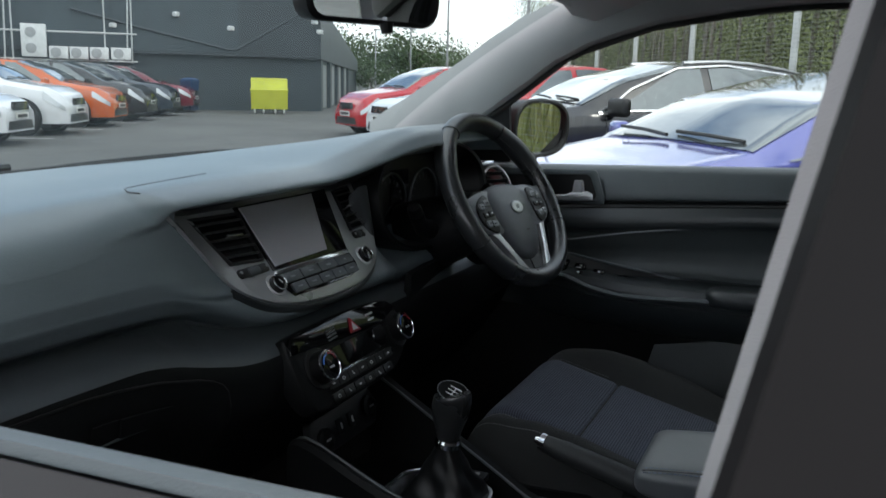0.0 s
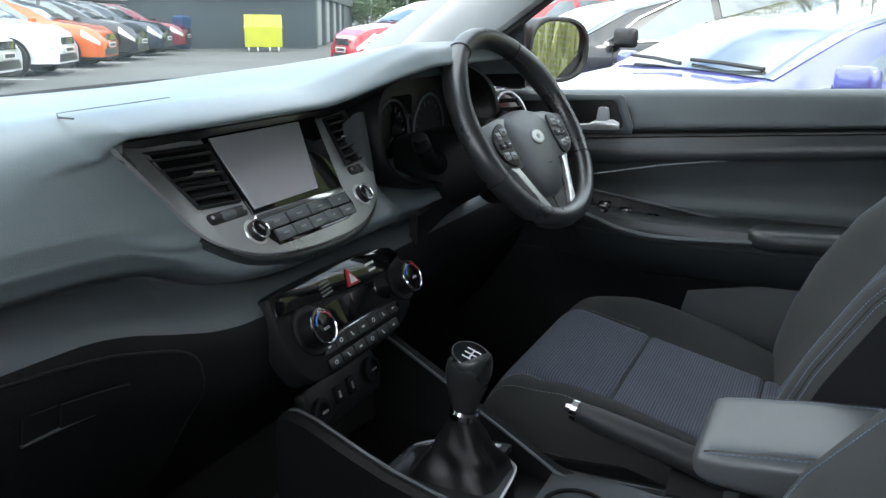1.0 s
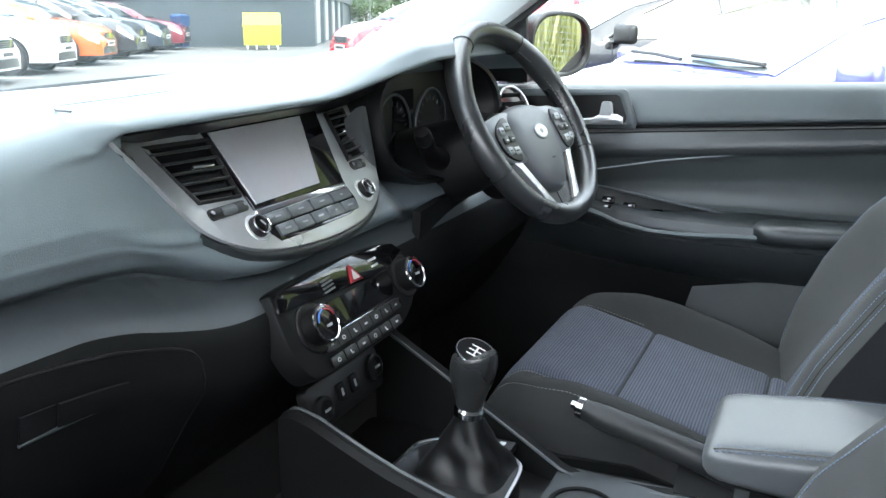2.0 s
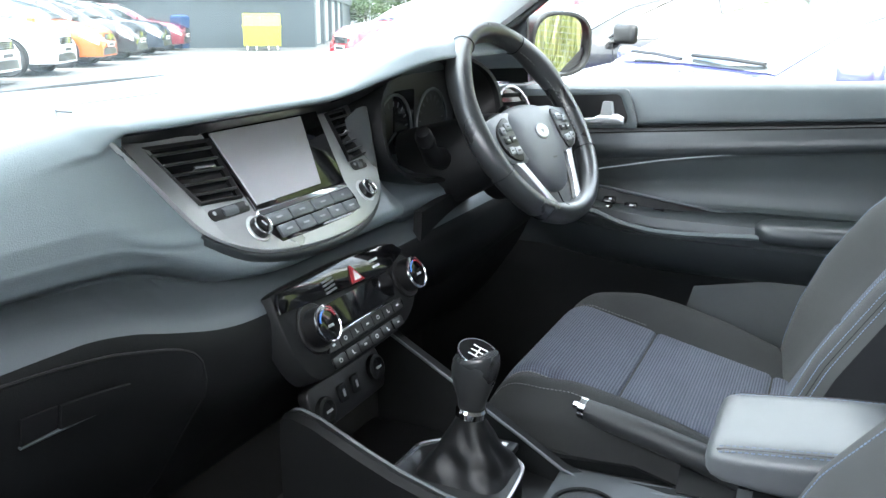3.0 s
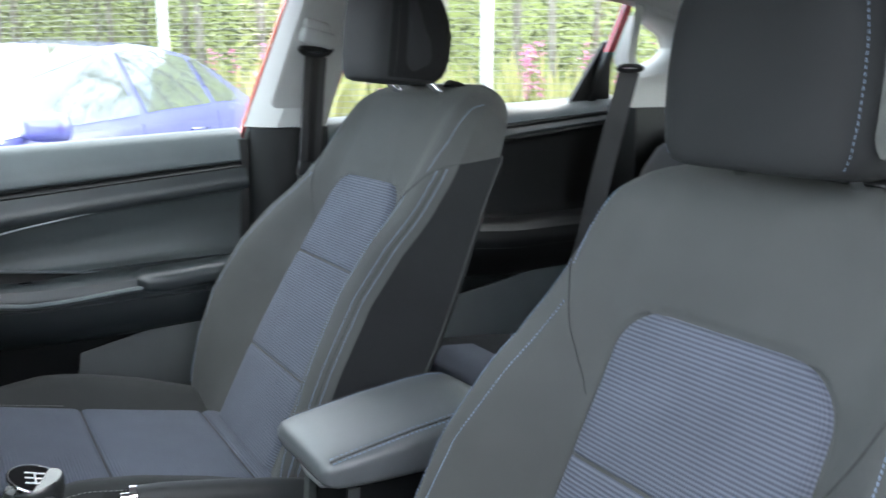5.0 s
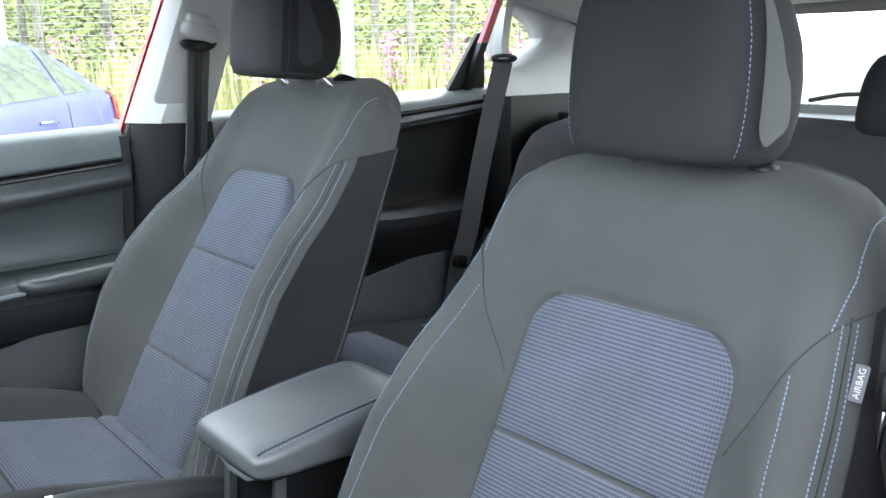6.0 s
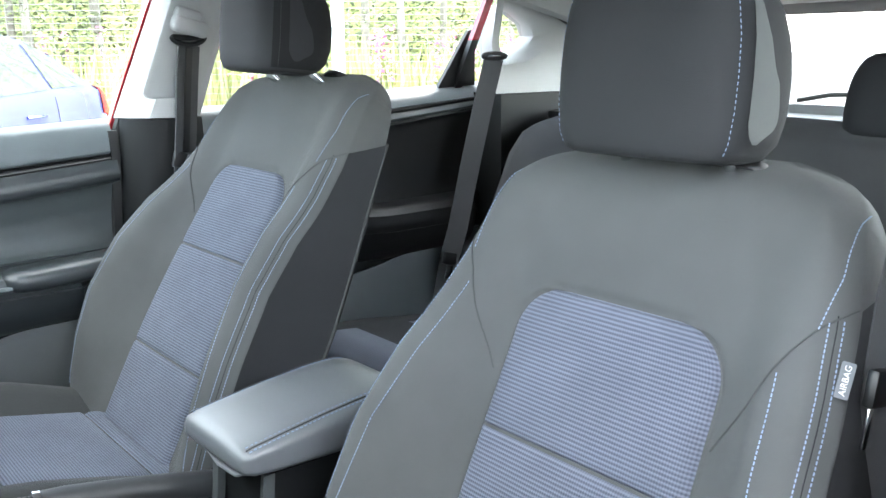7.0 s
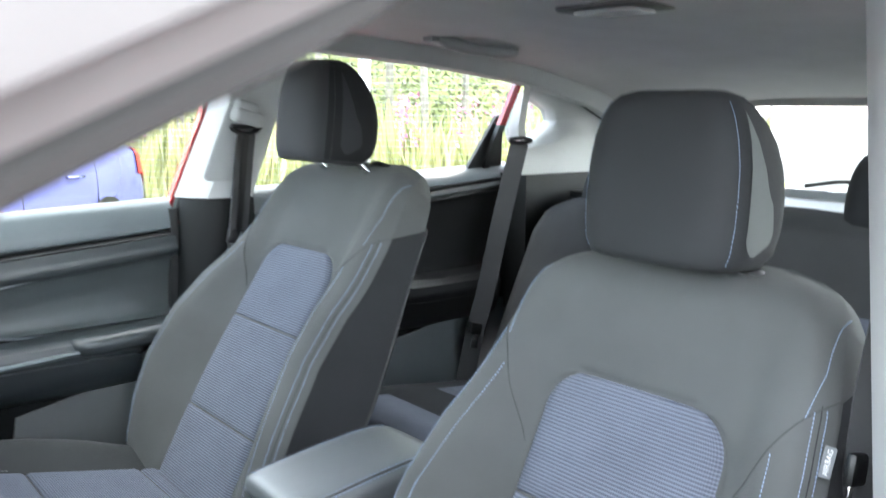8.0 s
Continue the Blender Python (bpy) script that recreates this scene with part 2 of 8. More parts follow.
def tube(bm, pts, r, n=10, closed=False, flat=1.0, up=None):
    """A tube through pts; r a number or one per point; flat squeezes it along the second axis."""
    pts = [Vector(p) for p in pts]
    k = len(pts)
    rs = r if isinstance(r, (list, tuple)) else [r] * k
    rings, ref = [], Vector(up) if up else None
    for i, p in enumerate(pts):
        a = pts[(i - 1) % k] if closed or i > 0 else p
        b = pts[(i + 1) % k] if closed or i < k - 1 else p
        d = (b - a).normalized()
        if ref is None:
            ref = Vector((0, 0, 1)) if abs(d.z) < 0.9 else Vector((1, 0, 0))
        s = d.cross(ref).normalized()
        t = s.cross(d).normalized()
        if not up:
            ref = t
        rings.append([p + float(rs[i]) * (math.cos(2 * math.pi * j / n) * s + flat * math.sin(2 * math.pi * j / n) * t) for j in range(n)])
    if closed:
        rings.append(rings[0])
        rows = [[bm.verts.new(q) for q in rr] for rr in rings[:-1]]
        rows.append(rows[0])
        for a, b in zip(rows, rows[1:]):
            for i in range(n):
                bm.faces.new((a[i], a[(i + 1) % n], b[(i + 1) % n], b[i]))
        return bm
    return loft(bm, rings)


def lathe(bm, prof, m=None, n=24):
    """Turns (radius, height) pairs about the local z of m."""
    m = m or Matrix()
    return loft(bm, [[m @ Vector((r * math.cos(2 * math.pi * i / n), r * math.sin(2 * math.pi * i / n), h)) for i in range(n)] for r, h in prof])


def prism(bm, outline, depth, m=None, inset=0.0):
    """A plate from a 2D outline in the local xy of m, z from 0 to depth; inset rounds off its front edge."""
    m = m or Matrix()
    cx = sum(p[0] for p in outline) / len(outline)
    cy = sum(p[1] for p in outline) / len(outline)

    def ring(z, d):
        out = []
        for x, y in outline:
            v = Vector((x - cx, y - cy))
            k = max(0.0, 1 - d / max(v.length, 1e-6))
            out.append(m @ Vector((cx + v.x * k, cy + v.y * k, z)))
        return out

    rings = [ring(0, 0), ring(depth - inset, 0)] if inset else [ring(0, 0), ring(depth, 0)]
    if inset:
        rings += [ring(depth - inset * 0.3, inset * 0.4), ring(depth, inset * 1.2)]
    return loft(bm, rings)


def rrect(w, h, r, cx=0.0, cy=0.0, n=5):
    pts = []
    for sx, sy, a0 in ((1, 1, 0), (-1, 1, 90), (-1, -1, 180), (1, -1, 270)):
        for i in range(n + 1):
            a = radians(a0 + 90 * i / n)
            pts.append((cx + sx * (w / 2 - r) + r * math.cos(a), cy + sy * (h / 2 - r) + r * math.sin(a)))
    return pts


def ringplate(bm, outer, inner, depth, m=None, lift=0.0):
    """A plate between two outlines of equal count: a frame."""
    m = m or Matrix()

    def at(o, z):
        return [m @ Vector((x, y, z)) for x, y in o]

    a, b = at(outer, 0), at(outer, depth * 0.7)
    c = at([(x * 0.7 + i * 0.3, y * 0.7 + j * 0.3) for (x, y), (i, j) in zip(outer, inner)], depth + lift)
    d = at([(x * 0.25 + i * 0.75, y * 0.25 + j * 0.75) for (x, y), (i, j) in zip(outer, inner)], depth)
    e, f = at(inner, depth * 0.6), at(inner, -0.002)
    return loft(bm, [a, b, c, d, e, f, a], caps=False)


def frame_m(origin, right, up):
    """The pose with local x along right and local y along up."""
    x, y = Vector(right).normalized(), Vector(up).normalized()
    z = x.cross(y)
    return Matrix.Translation(origin) @ Matrix((x, y, z)).transposed().to_4x4()


def interp(x, xs, ys):
    return float(np.interp(x, xs, ys))


def smooth(x, a, b):
    k = min(1.0, max(0.0, (x - a) / (b - a)))
    return k * k * (3 - 2 * k)


def dashes(bm, pts, r=0.0008, on=0.0036, off=0.0022):
    """Stitches: short round dashes along a line of points."""
    pts = [Vector(p) for p in pts]
    seg = [(b - a).length for a, b in zip(pts, pts[1:])]
    total, s = sum(seg), 0.0

    def at(d):
        for a, b, q in zip(pts, pts[1:], seg):
            if d <= q:
                return a.lerp(b, d / max(q, 1e-9))
            d -= q
        return pts[-1]

    while s + on < total:
        tube(bm, [at(s), at(s + on)], r, 5)
        s += on + off
    return bm


# ---- the car's shell: floor, doors, pillars, headlining ----
def a_edge(y):
    """Height of the roof rail's lower edge along the side."""
    return interp(y, [-1.95, -1.75, -1.5, -1.2, -0.9, -0.53, -0.41, -0.25, -0.09, 0.05, 0.2, 0.36], [1.20, 1.30, 1.358, 1.388, 1.405, 1.403, 1.392, 1.368, 1.315, 1.212, 1.12, 1.03])


def a_x(y):
    return interp(y, [-1.95, -1.5, -0.9, -0.4, 0.0, 0.36], [0.62, 0.655, 0.665, 0.672, 0.70, 0.745])


def p_edge(y):
    """The same edge on the passenger side, where the open window's frame sits higher."""
    return max(a_edge(y) + 0.018, interp(y, [-0.12, -0.061, -0.02, 0.019, 0.06, 0.2, 0.36], [1.332, 1.314, 1.296, 1.278, 1.257, 1.185, 1.09]))


def side_rail(s):
    """A-pillar trim running up into the roof rail and back to the tailgate."""
    bm = B()
    rings = []
    for i in range(34):
        y = 0.36 - i * (2.31 / 33)
        z, x = (a_edge(y) if s > 0 else p_edge(y)), a_x(y)
        d = Vector((0, -0.02, a_edge(y - 0.01) - a_edge(y + 0.01))).normalized()
        nrm = Vector((0, -d.z, d.y))
        if nrm.z < 0:
            nrm = -nrm
        w = interp(y, [-1.95, -0.4, -0.15, 0.0, 0.36], [0.10, 0.085, 0.105, 0.125, 0.13])
        prof = [(0.0, 0.012), (0.006, -0.008), (0.03, -0.022), (w * 0.7, -0.024), (w, -0.008), (w + 0.004, 0.02), (w * 0.5, 0.03)]
        rings.append([Vector((s * (x + dx), y, z)) + nrm * up for up, dx in prof])
    loft(bm, rings)
    return bm


for s, lab in ((1, "light grey plastic pillar trim beside the windscreen on the driver's side"), (-1, "light grey plastic pillar trim round the open passenger window")):
    solo("pillar_trim", side_rail(s), M_PILLAR, lab, "pillar trim", "structure")

# Black rubber seal along the window edge of the rail.
for s in (1, -1):
    bm = B()
    tube(bm, [(s * (a_x(y) + 0.016), y, (a_edge(y) if s > 0 else p_edge(y)) - 0.004) for y in np.linspace(0.22, -0.62, 26)], 0.007, 8)
    solo("trim", bm, M_RUBBER, "black rubber window seal along the roof rail", "window seal", "structure")


def roof_z(x, y):
    k = abs(x) / 0.66
    z = interp(y, [-2.0, -1.8, -1.4, -0.9, -0.4, -0.1], [1.335, 1.385, 1.445, 1.475, 1.475, 1.452])
    edge = a_edge(y) + 0.055 if y < -0.12 else 1.40
    return z + (min(edge, z) - z) * k ** 3.2


bm = B()
sheet(bm, lambda u, v: (1.34 * (u - 0.5), -0.10 - 1.86 * v, roof_z(1.34 * (u - 0.5), -0.10 - 1.86 * v)), 30, 40, 0.012)
solo("ceiling", bm, M_LINER, "light grey woven headlining with a soft crown", "headlining", "structure")

# Painted roof above, which closes the car.
bm = B()
sheet(bm, lambda u, v: (1.30 * (u - 0.5), -0.06 - 1.98 * v, roof_z(1.30 * (u - 0.5), -0.06 - 1.86 * v) + 0.055 - 0.03 * abs(2 * u - 1) ** 4), 16, 20, 0.004)
solo("roof_panel", bm, M_CARRED, "red painted steel car roof over the headlining", "car roof", "structure")
for s in (1, -1):
    bm = B()
    rings = []
    for i in range(30):
        y = 0.34 - i * (2.29 / 29)
        z, x = (a_edge(y) if s > 0 else p_edge(y)), a_x(y)
        if s > 0:
            prof = ((0.024, 0.010), (0.042, 0.008), (0.036, 0.05), (-0.01, 0.10), (-0.01, 0.085), (0.012, 0.055))
        else:
            prof = ((0.018, 0.004), (0.034, 0.002), (0.040, 0.012), (0.046, 0.014), (0.062, 0.10), (0.070, 0.22), (0.0, 0.23), (-0.03, 0.17), (0.012, 0.08))
        rings.append([(s * (x + dx), y, z + dz) for dx, dz in prof])
    loft(bm, rings)
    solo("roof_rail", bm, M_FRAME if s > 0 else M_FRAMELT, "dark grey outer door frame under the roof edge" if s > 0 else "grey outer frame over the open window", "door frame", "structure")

# Header above the windscreen, with the sun visors' line.
bm = B()
loft(bm, [[(x, -0.10 + dy - 0.06 * (x / 0.6) ** 2, 1.415 + dz - 0.03 * (x / 0.6) ** 2) for dy, dz in ((-0.05, 0.035), (-0.02, 0.028), (0.05, 0.012), (0.06, 0.03), (0.0, 0.06))] for x in np.linspace(-0.66, 0.66, 15)])
solo("header_trim", bm, M_LINER, "grey cloth header trim above the windscreen", "header trim", "structure")


def b_pillar(s):
    """Upper pillar trim in light grey, lower in black, and the painted strip outside."""
    t = thing("pillar_1" if s > 0 else "pillar_2", "light grey upper and black lower centre pillar trim", "pillar", (s * 0.70, -0.70, 0.30), kind="structure")
    bm = B()
    rings = []
    for z in np.linspace(1.112 if s > 0 else 0.93, 1.44, 12):
        k = (z - 1.112) / 0.29
        yf, yb = (-0.628 - 0.102 * k if s > 0 else -0.576 - 0.055 * k), (-0.770 - 0.08 * k if s > 0 else -0.80 - 0.07 * k)
        x = (0.70 if s > 0 else 0.645) - 0.055 * k
        rings.append([(s * (x + 0.045), yf + 0.01, z), (s * (x + 0.012), yf - 0.004, z), (s * (x - 0.022), yf - 0.03, z), (s * (x - 0.034), yf - 0.07, z), (s * (x - 0.034), yb + 0.06, z), (s * (x - 0.02), yb + 0.015, z), (s * (x + 0.03), yb, z), (s * (x + 0.045), yb + 0.02, z)])
    loft(bm, rings)
    # The passenger's side takes the shaded copy of the plastic.
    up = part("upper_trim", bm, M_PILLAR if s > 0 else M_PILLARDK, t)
    bm = B()
    prism(bm, rrect(0.11, 0.25, 0.02), 0.006, frame_m((s * 0.640, -0.728 if s > 0 else -0.735, 1.265), (0, -1, 0) if s > 0 else (0, 1, 0), (s * -0.19, -0.30, 0.95)), 0.004)
    part("belt_slide_cover", bm, M_PILLAR, up, "raised grey cover plate")
    bm = B()
    rings = []
    for z in np.linspace(0.30, 1.110, 10):
        k = (1.11 - z)
        yf, yb = (-0.628 if s > 0 else -0.60) + 0.06 * k, (-0.775 if s > 0 else -0.80) - 0.05 * k
        x = 0.703 + 0.01 * k
        rings.append([(s * (x + 0.04), yf, z), (s * (x + 0.008), yf - 0.004, z), (s * (x - 0.02), yf - 0.03, z), (s * (x - 0.03), yf - 0.07, z), (s * (x - 0.03), yb + 0.06, z), (s * (x - 0.02), yb + 0.015, z), (s * (x + 0.04), yb, z)])
    loft(bm, rings)
    part("lower_trim", bm, M_DASHLOW, t)
    bm = B()
    rings = []
    for z in np.linspace(0.35, 1.44, 16):
        k = (z - 1.105) / 0.29
        k = max(k, -0.5)
        yf = (-0.626 if s > 0 else -0.570) - (0.099 if s > 0 else 0.058) * k
        x = 0.785 - 0.06 * max(k, 0)
        rings.append([(s * x, yf, z), (s * (x + 0.03), yf - 0.004, z), (s * (x + 0.035), yf - 0.16, z), (s * x, yf - 0.17, z)])
    loft(bm, rings)
    part("outer_skin", bm, M_CARRED if s > 0 else M_PILLARBLK, t, "red painted outer pillar" if s > 0 else "dark grey outer pillar")
    bm = B()
    tube(bm, [(s * (0.762 - 0.055 * max(0, (z - 1.105) / 0.29)), (-0.636 if s > 0 else -0.592) - 0.100 * max(-0.5, (z - 1.105) / 0.29), z) for z in np.linspace(0.40, 1.42, 16)], 0.011, 8)
    part("door_seal", bm, M_RUBBER, t, "black rubber door seal")
    # Black strip added so that the door gap reads as shaded.
    if s > 0:
        bm = B()
        loft(bm, [[(x, -0.608 + 0.05 * (1.09 - z), z), (x, -0.624 + 0.05 * (1.09 - z), z), (x + 0.065, -0.650 + 0.05 * (1.09 - z), z), (x + 0.065, -0.612 + 0.05 * (1.09 - z), z)] for x, z in ((0.738, 0.42), (0.736, 0.80), (0.736, 1.05), (0.748, 1.088))])
        part("gap_strip", bm, M_RUBBER, t, "black strip added for the dark of the door gap")
    for nm, z0, z1, mt in (("inner_seal", 1.112, 1.42, M_PILLAR),):
        bm = B()
        tube(bm, [(s * (0.742 - 0.055 * max(0, (z - 1.105) / 0.29)), (-0.640 if s > 0 else -0.604) - 0.100 * max(-0.5, (z - 1.105) / 0.29), z) for z in np.linspace(z0, z1, 10)], 0.010, 8)
        part(nm, bm, mt, t, "door seal beside the pillar")
    return t


b_pillar(1)
b_pillar(-1)

DOOR_PROF = [(1.108, 0.785), (1.106, 0.772), (1.098, 0.760), (1.075, 0.748), (1.050, 0.741), (1.046, 0.748), (1.040, 0.750), (1.034, 0.742), (1.015, 0.733), (1.004, 0.734), (1.000, 0.741), (0.985, 0.748),
             (0.950, 0.757), (0.910, 0.757), (0.882, 0.750), (0.872, 0.738), (0.866, 0.700), (0.858, 0.682), (0.842, 0.676), (0.826, 0.679), (0.806, 0.685), (0.785, 0.694), (0.766, 0.708), (0.757, 0.722), (0.700, 0.728), (0.640, 0.722), (0.560, 0.722), (0.480, 0.728), (0.400, 0.745)]


def door_point(s, y, k, ends, zoff=0.0):
    """A point of a door's inner face: k runs down the profile, y along the car."""
    i = min(int(k), len(DOOR_PROF) - 2)
    f = k - i
    z = DOOR_PROF[i][0] * (1 - f) + DOOR_PROF[i + 1][0] * f
    x = DOOR_PROF[i][1] * (1 - f) + DOOR_PROF[i + 1][1] * f
    slope = interp(z, [0.86, 0.98, 1.04, 1.10], [0.0, 0.11, 0.075, 0.045])
    z2 = z - slope * (y + 0.60) + zoff
    if 0.755 < z < 0.875:
        front, back = ends
        keep = smooth(y, back - 0.0, back + 0.05) * (1 - smooth(y, front - 0.12, front))
        x = 0.735 + (x - 0.735) * keep if x < 0.735 else x
        z2 += 0.018 * smooth(y, front - 0.28, front - 0.02)
    return (s * x, y, z2)


def door(name, s, y0, y1, label, arm, glassed, mirrored_handle=True, zoff=0.0, dark=False):
    d = thing(name, label, "car door", (s * 0.75, (y0 + y1) / 2, 0.38), kind="structure")
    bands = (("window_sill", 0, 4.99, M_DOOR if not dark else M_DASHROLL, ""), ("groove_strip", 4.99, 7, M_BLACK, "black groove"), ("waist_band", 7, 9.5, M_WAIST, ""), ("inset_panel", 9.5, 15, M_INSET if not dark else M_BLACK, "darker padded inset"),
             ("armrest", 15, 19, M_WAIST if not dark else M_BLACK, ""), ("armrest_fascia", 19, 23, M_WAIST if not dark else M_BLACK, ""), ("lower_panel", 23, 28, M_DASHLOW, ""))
    for nm, k0, k1, m, lb in bands:
        bm = B()
        sheet(bm, lambda u, v: door_point(s, y0 + (y1 - y0) * u, k0 + (k1 - k0) * v, arm, zoff), 34, max(2, int((k1 - k0) * 3)), 0.006)
        part(nm, bm, m, d, lb)
    bm = B()
    rings = []
    for z in (0.30, 0.60, 0.85, 1.02, 1.085, 1.10):
        x0, x1 = 0.80, interp(z, [0.3, 0.6, 0.85, 1.02, 1.1], [0.86, 0.90, 0.905, 0.88, 0.845])
        rings.append([(s * x0, y0 - 0.012, z - 0.04 * (y0 + 0.6) * (z > 1)), (s * x1, y0 - 0.012, z - 0.04 * (y0 + 0.6) * (z > 1)), (s * x1, y1 + 0.012, z - 0.04 * (y1 + 0.6) * (z > 1)), (s * x0, y1 + 0.012, z - 0.04 * (y1 + 0.6) * (z > 1))])
    loft(bm, rings)
    part("outer_skin", bm, M_CARRED, d, "red painted outer skin")
    bm = B()
    sheet(bm, lambda u, v: (s * (0.792 + 0.012 * v), y0 + (y1 - y0) * u, 1.104 - 0.045 * (y0 + (y1 - y0) * u + 0.6) + zoff - 0.012 * v), 20, 2, 0.006)
    part("window_seal", bm, M_RUBBER, d, "black rubber sill seal")
    if glassed:
        bm = B()
        def pane(u, v):
            y = y0 + (y1 - y0) * u
            zb = 1.10 - 0.045 * (y + 0.6) + zoff
            zt = max(a_edge(y) + 0.004, zb + 0.005)
            return (s * (0.800 - 0.31 * (zb + (zt - zb) * v - 1.1)), y, zb + (zt - zb) * v)
        sheet(bm, pane, 16, 6)
        part("window_pane", bm, M_GLASS, d, "clear side window glass")
    return d


front_d = door("door_1", 1, 0.26, -0.615, "black plastic driver's door trim with armrest and chrome handle", (0.02, -0.56), True)
front_p = door("door_2", -1, 0.26, -0.635, "black plastic passenger door trim with its window open", (0.02, -0.56), False, zoff=0.013)
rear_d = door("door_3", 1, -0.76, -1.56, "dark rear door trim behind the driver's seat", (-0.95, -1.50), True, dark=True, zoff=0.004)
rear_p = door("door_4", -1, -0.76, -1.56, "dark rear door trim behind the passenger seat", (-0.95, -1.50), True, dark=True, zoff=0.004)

# Stitch line on the driver's inset panel.
bm = B()
tube(bm, [(0.7318, y, interp(y, [-0.60, -0.45, -0.353, -0.22, -0.10], [1.001, 0.989, 0.977, 0.956, 0.930])) for y in np.linspace(-0.60, -0.08, 26)], 0.0016, 6)
part("stitch_line", bm, M_DIMMARK, front_d, "pale stitched seam")
# Handle bowl, chrome lever and lock.
bm = B()
m_h = frame_m((0.7335, 0, 0), (0, -1, 0), (0, 0, 1))
hole = [(-0.080, 1.008), (0.148, 1.020), (0.150, 1.030), (0.136, 1.066), (0.128, 1.070), (-0.072, 1.058), (-0.080, 1.050)]
ringplate(bm, [(-0.142, 0.998), (0.166, 1.010), (0.169, 1.020), (0.150, 1.076), (0.144, 1.080), (-0.140, 1.070), (-0.142, 1.064)], hole, 0.006, m_h @ Matrix.Translation((0, 0, -0.002)))
bowl = part("handle_bowl", bm, M_DOOR, front_d)
bm = B()
prism(bm, hole, 0.003, m_h @ Matrix.Translation((0, 0, -0.003)))
part("bowl_floor", bm, M_BLACK, bowl, "black recess")
bm = B()
loft(bm, [[(x, y, z - h), (x - 0.004, y, z - h * 0.7), (x - 0.005, y, z + h * 0.6), (x - 0.002, y, z + h), (x + 0.004, y, z + h), (x + 0.004, y, z - h)] for x, y, z, h in ((0.727, 0.070, 1.013, 0.003), (0.722, 0.02, 1.014, 0.0035), (0.718, -0.04, 1.018, 0.0045), (0.716, -0.090, 1.021, 0.006), (0.716, -0.105, 1.025, 0.010), (0.716, -0.135, 1.0265, 0.0095), (0.718, -0.146, 1.024, 0.006))])
part("door_lever", bm, M_BRIGHT, bowl, "satin chrome release lever", sharp=50)
bm = B()
loft(bm, [[(0.722, -0.101 - d, z), (0.712, -0.103 - d, z), (0.712, -0.127 + d, z), (0.722, -0.129 + d, z)] for z, d in ((1.026, 0.0), (1.048, 0.003), (1.056, 0.0045), (1.058, 0.008))])
part("lock_tab", bm, M_BRIGHT, bowl, "chrome lock tab")


# Window switches in a sloping tray on the armrest.
def tray_pt(y, k, o=0.0):
    lip = interp(y, [-0.386, -0.28, -0.22, -0.157, -0.115, 0.06], [0.846, 0.839, 0.838, 0.848, 0.864, 0.884])
    up = interp(y, [-0.386, -0.362, -0.303, -0.20, -0.104, 0.06], [0.852, 0.863, 0.871, 0.884, 0.897, 0.908])
    x0 = 0.676 + 0.03 * smooth(y, -0.12, 0.06)
    return (x0 + (0.737 - x0) * k, y, lip + (up - lip) * k - 0.006 * math.sin(math.pi * k) + o)


bm = B()
sheet(bm, lambda u, v: tray_pt(0.05 - 0.43 * u, v), 26, 8, 0.006)
sw = part("switch_panel", bm, M_BLACK, front_d, "black switch panel")
bm = B()
sheet(bm, lambda u, v: tray_pt(-0.262 - 0.105 * u, 0.12 + 0.62 * v, 0.0015), 12, 6, 0.001)
part("grab_recess", bm, M_GLOSS, sw, "dark grab recess in the tray")
for y in (-0.094, -0.130, -0.170, -0.220):
    for k in (0.27, 0.60):
        a, b = Vector(tray_pt(y, k - 0.05)), Vector(tray_pt(y, k + 0.05))
        mk = Matrix.Translation(tray_pt(y, k, 0.003)) @ pose(0, 0, 0, 0, -math.degrees(math.atan2(b.z - a.z, b.x - a.x)), 0)
        bm = B()
        box(bm, (0, 0, 0), (0.017, 0.024, 0.008), mk, 0.003)
        part("window_switch", bm, M_GLOSS, sw)
        bm = B()
        box(bm, (0, -0.002, 0.0042), (0.0045, 0.006, 0.001), mk)
        part("switch_mark", bm, M_MARK, sw, "white switch symbol")
# Front lip in a paler plastic than the tray, for its lit edge.
bm = B()
tube(bm, [Vector(tray_pt(y, 0.0)) + Vector((-0.001, 0, -0.003)) for y in np.linspace(-0.40, 0.06, 28)], 0.0062, 10, flat=0.8)
part("tray_lip", bm, M_DOOR, front_d, "raised front lip of the switch tray")
bm = B()
tube(bm, [Vector(tray_pt(y, 1.0)) + Vector((-0.001, 0, 0.001)) for y in np.linspace(-0.37, 0.04, 24)], 0.0028, 8)
part("tray_lip", bm, M_DASHROLL, front_d, "rolled upper edge of the switch tray")
# Grab pocket rim and map pocket.
bm = B()
rings = []
for y, k in ((-0.386, 0.10), (-0.389, 0.45), (-0.397, 0.75), (-0.412, 0.95), (-0.44, 1.0), (-0.52, 1.0), (-0.60, 1.0), (-0.634, 0.96)):
    zc = 0.850 + 0.010 * smooth(y, -0.44, -0.62) + 0.004 * (1 - k)
    rings.append([(0.703 + 0.040 * k * math.copysign(abs(math.cos(a)) ** 0.6, math.cos(a)), y, zc + 0.0205 * k * math.copysign(abs(math.sin(a)) ** 0.7, math.sin(a))) for a in np.linspace(0, 2 * math.pi, 28, endpoint=False)])
loft(bm, rings)
part("armrest_pad", bm, M_WAIST, front_d, "padded elbow rest")
bm = B()
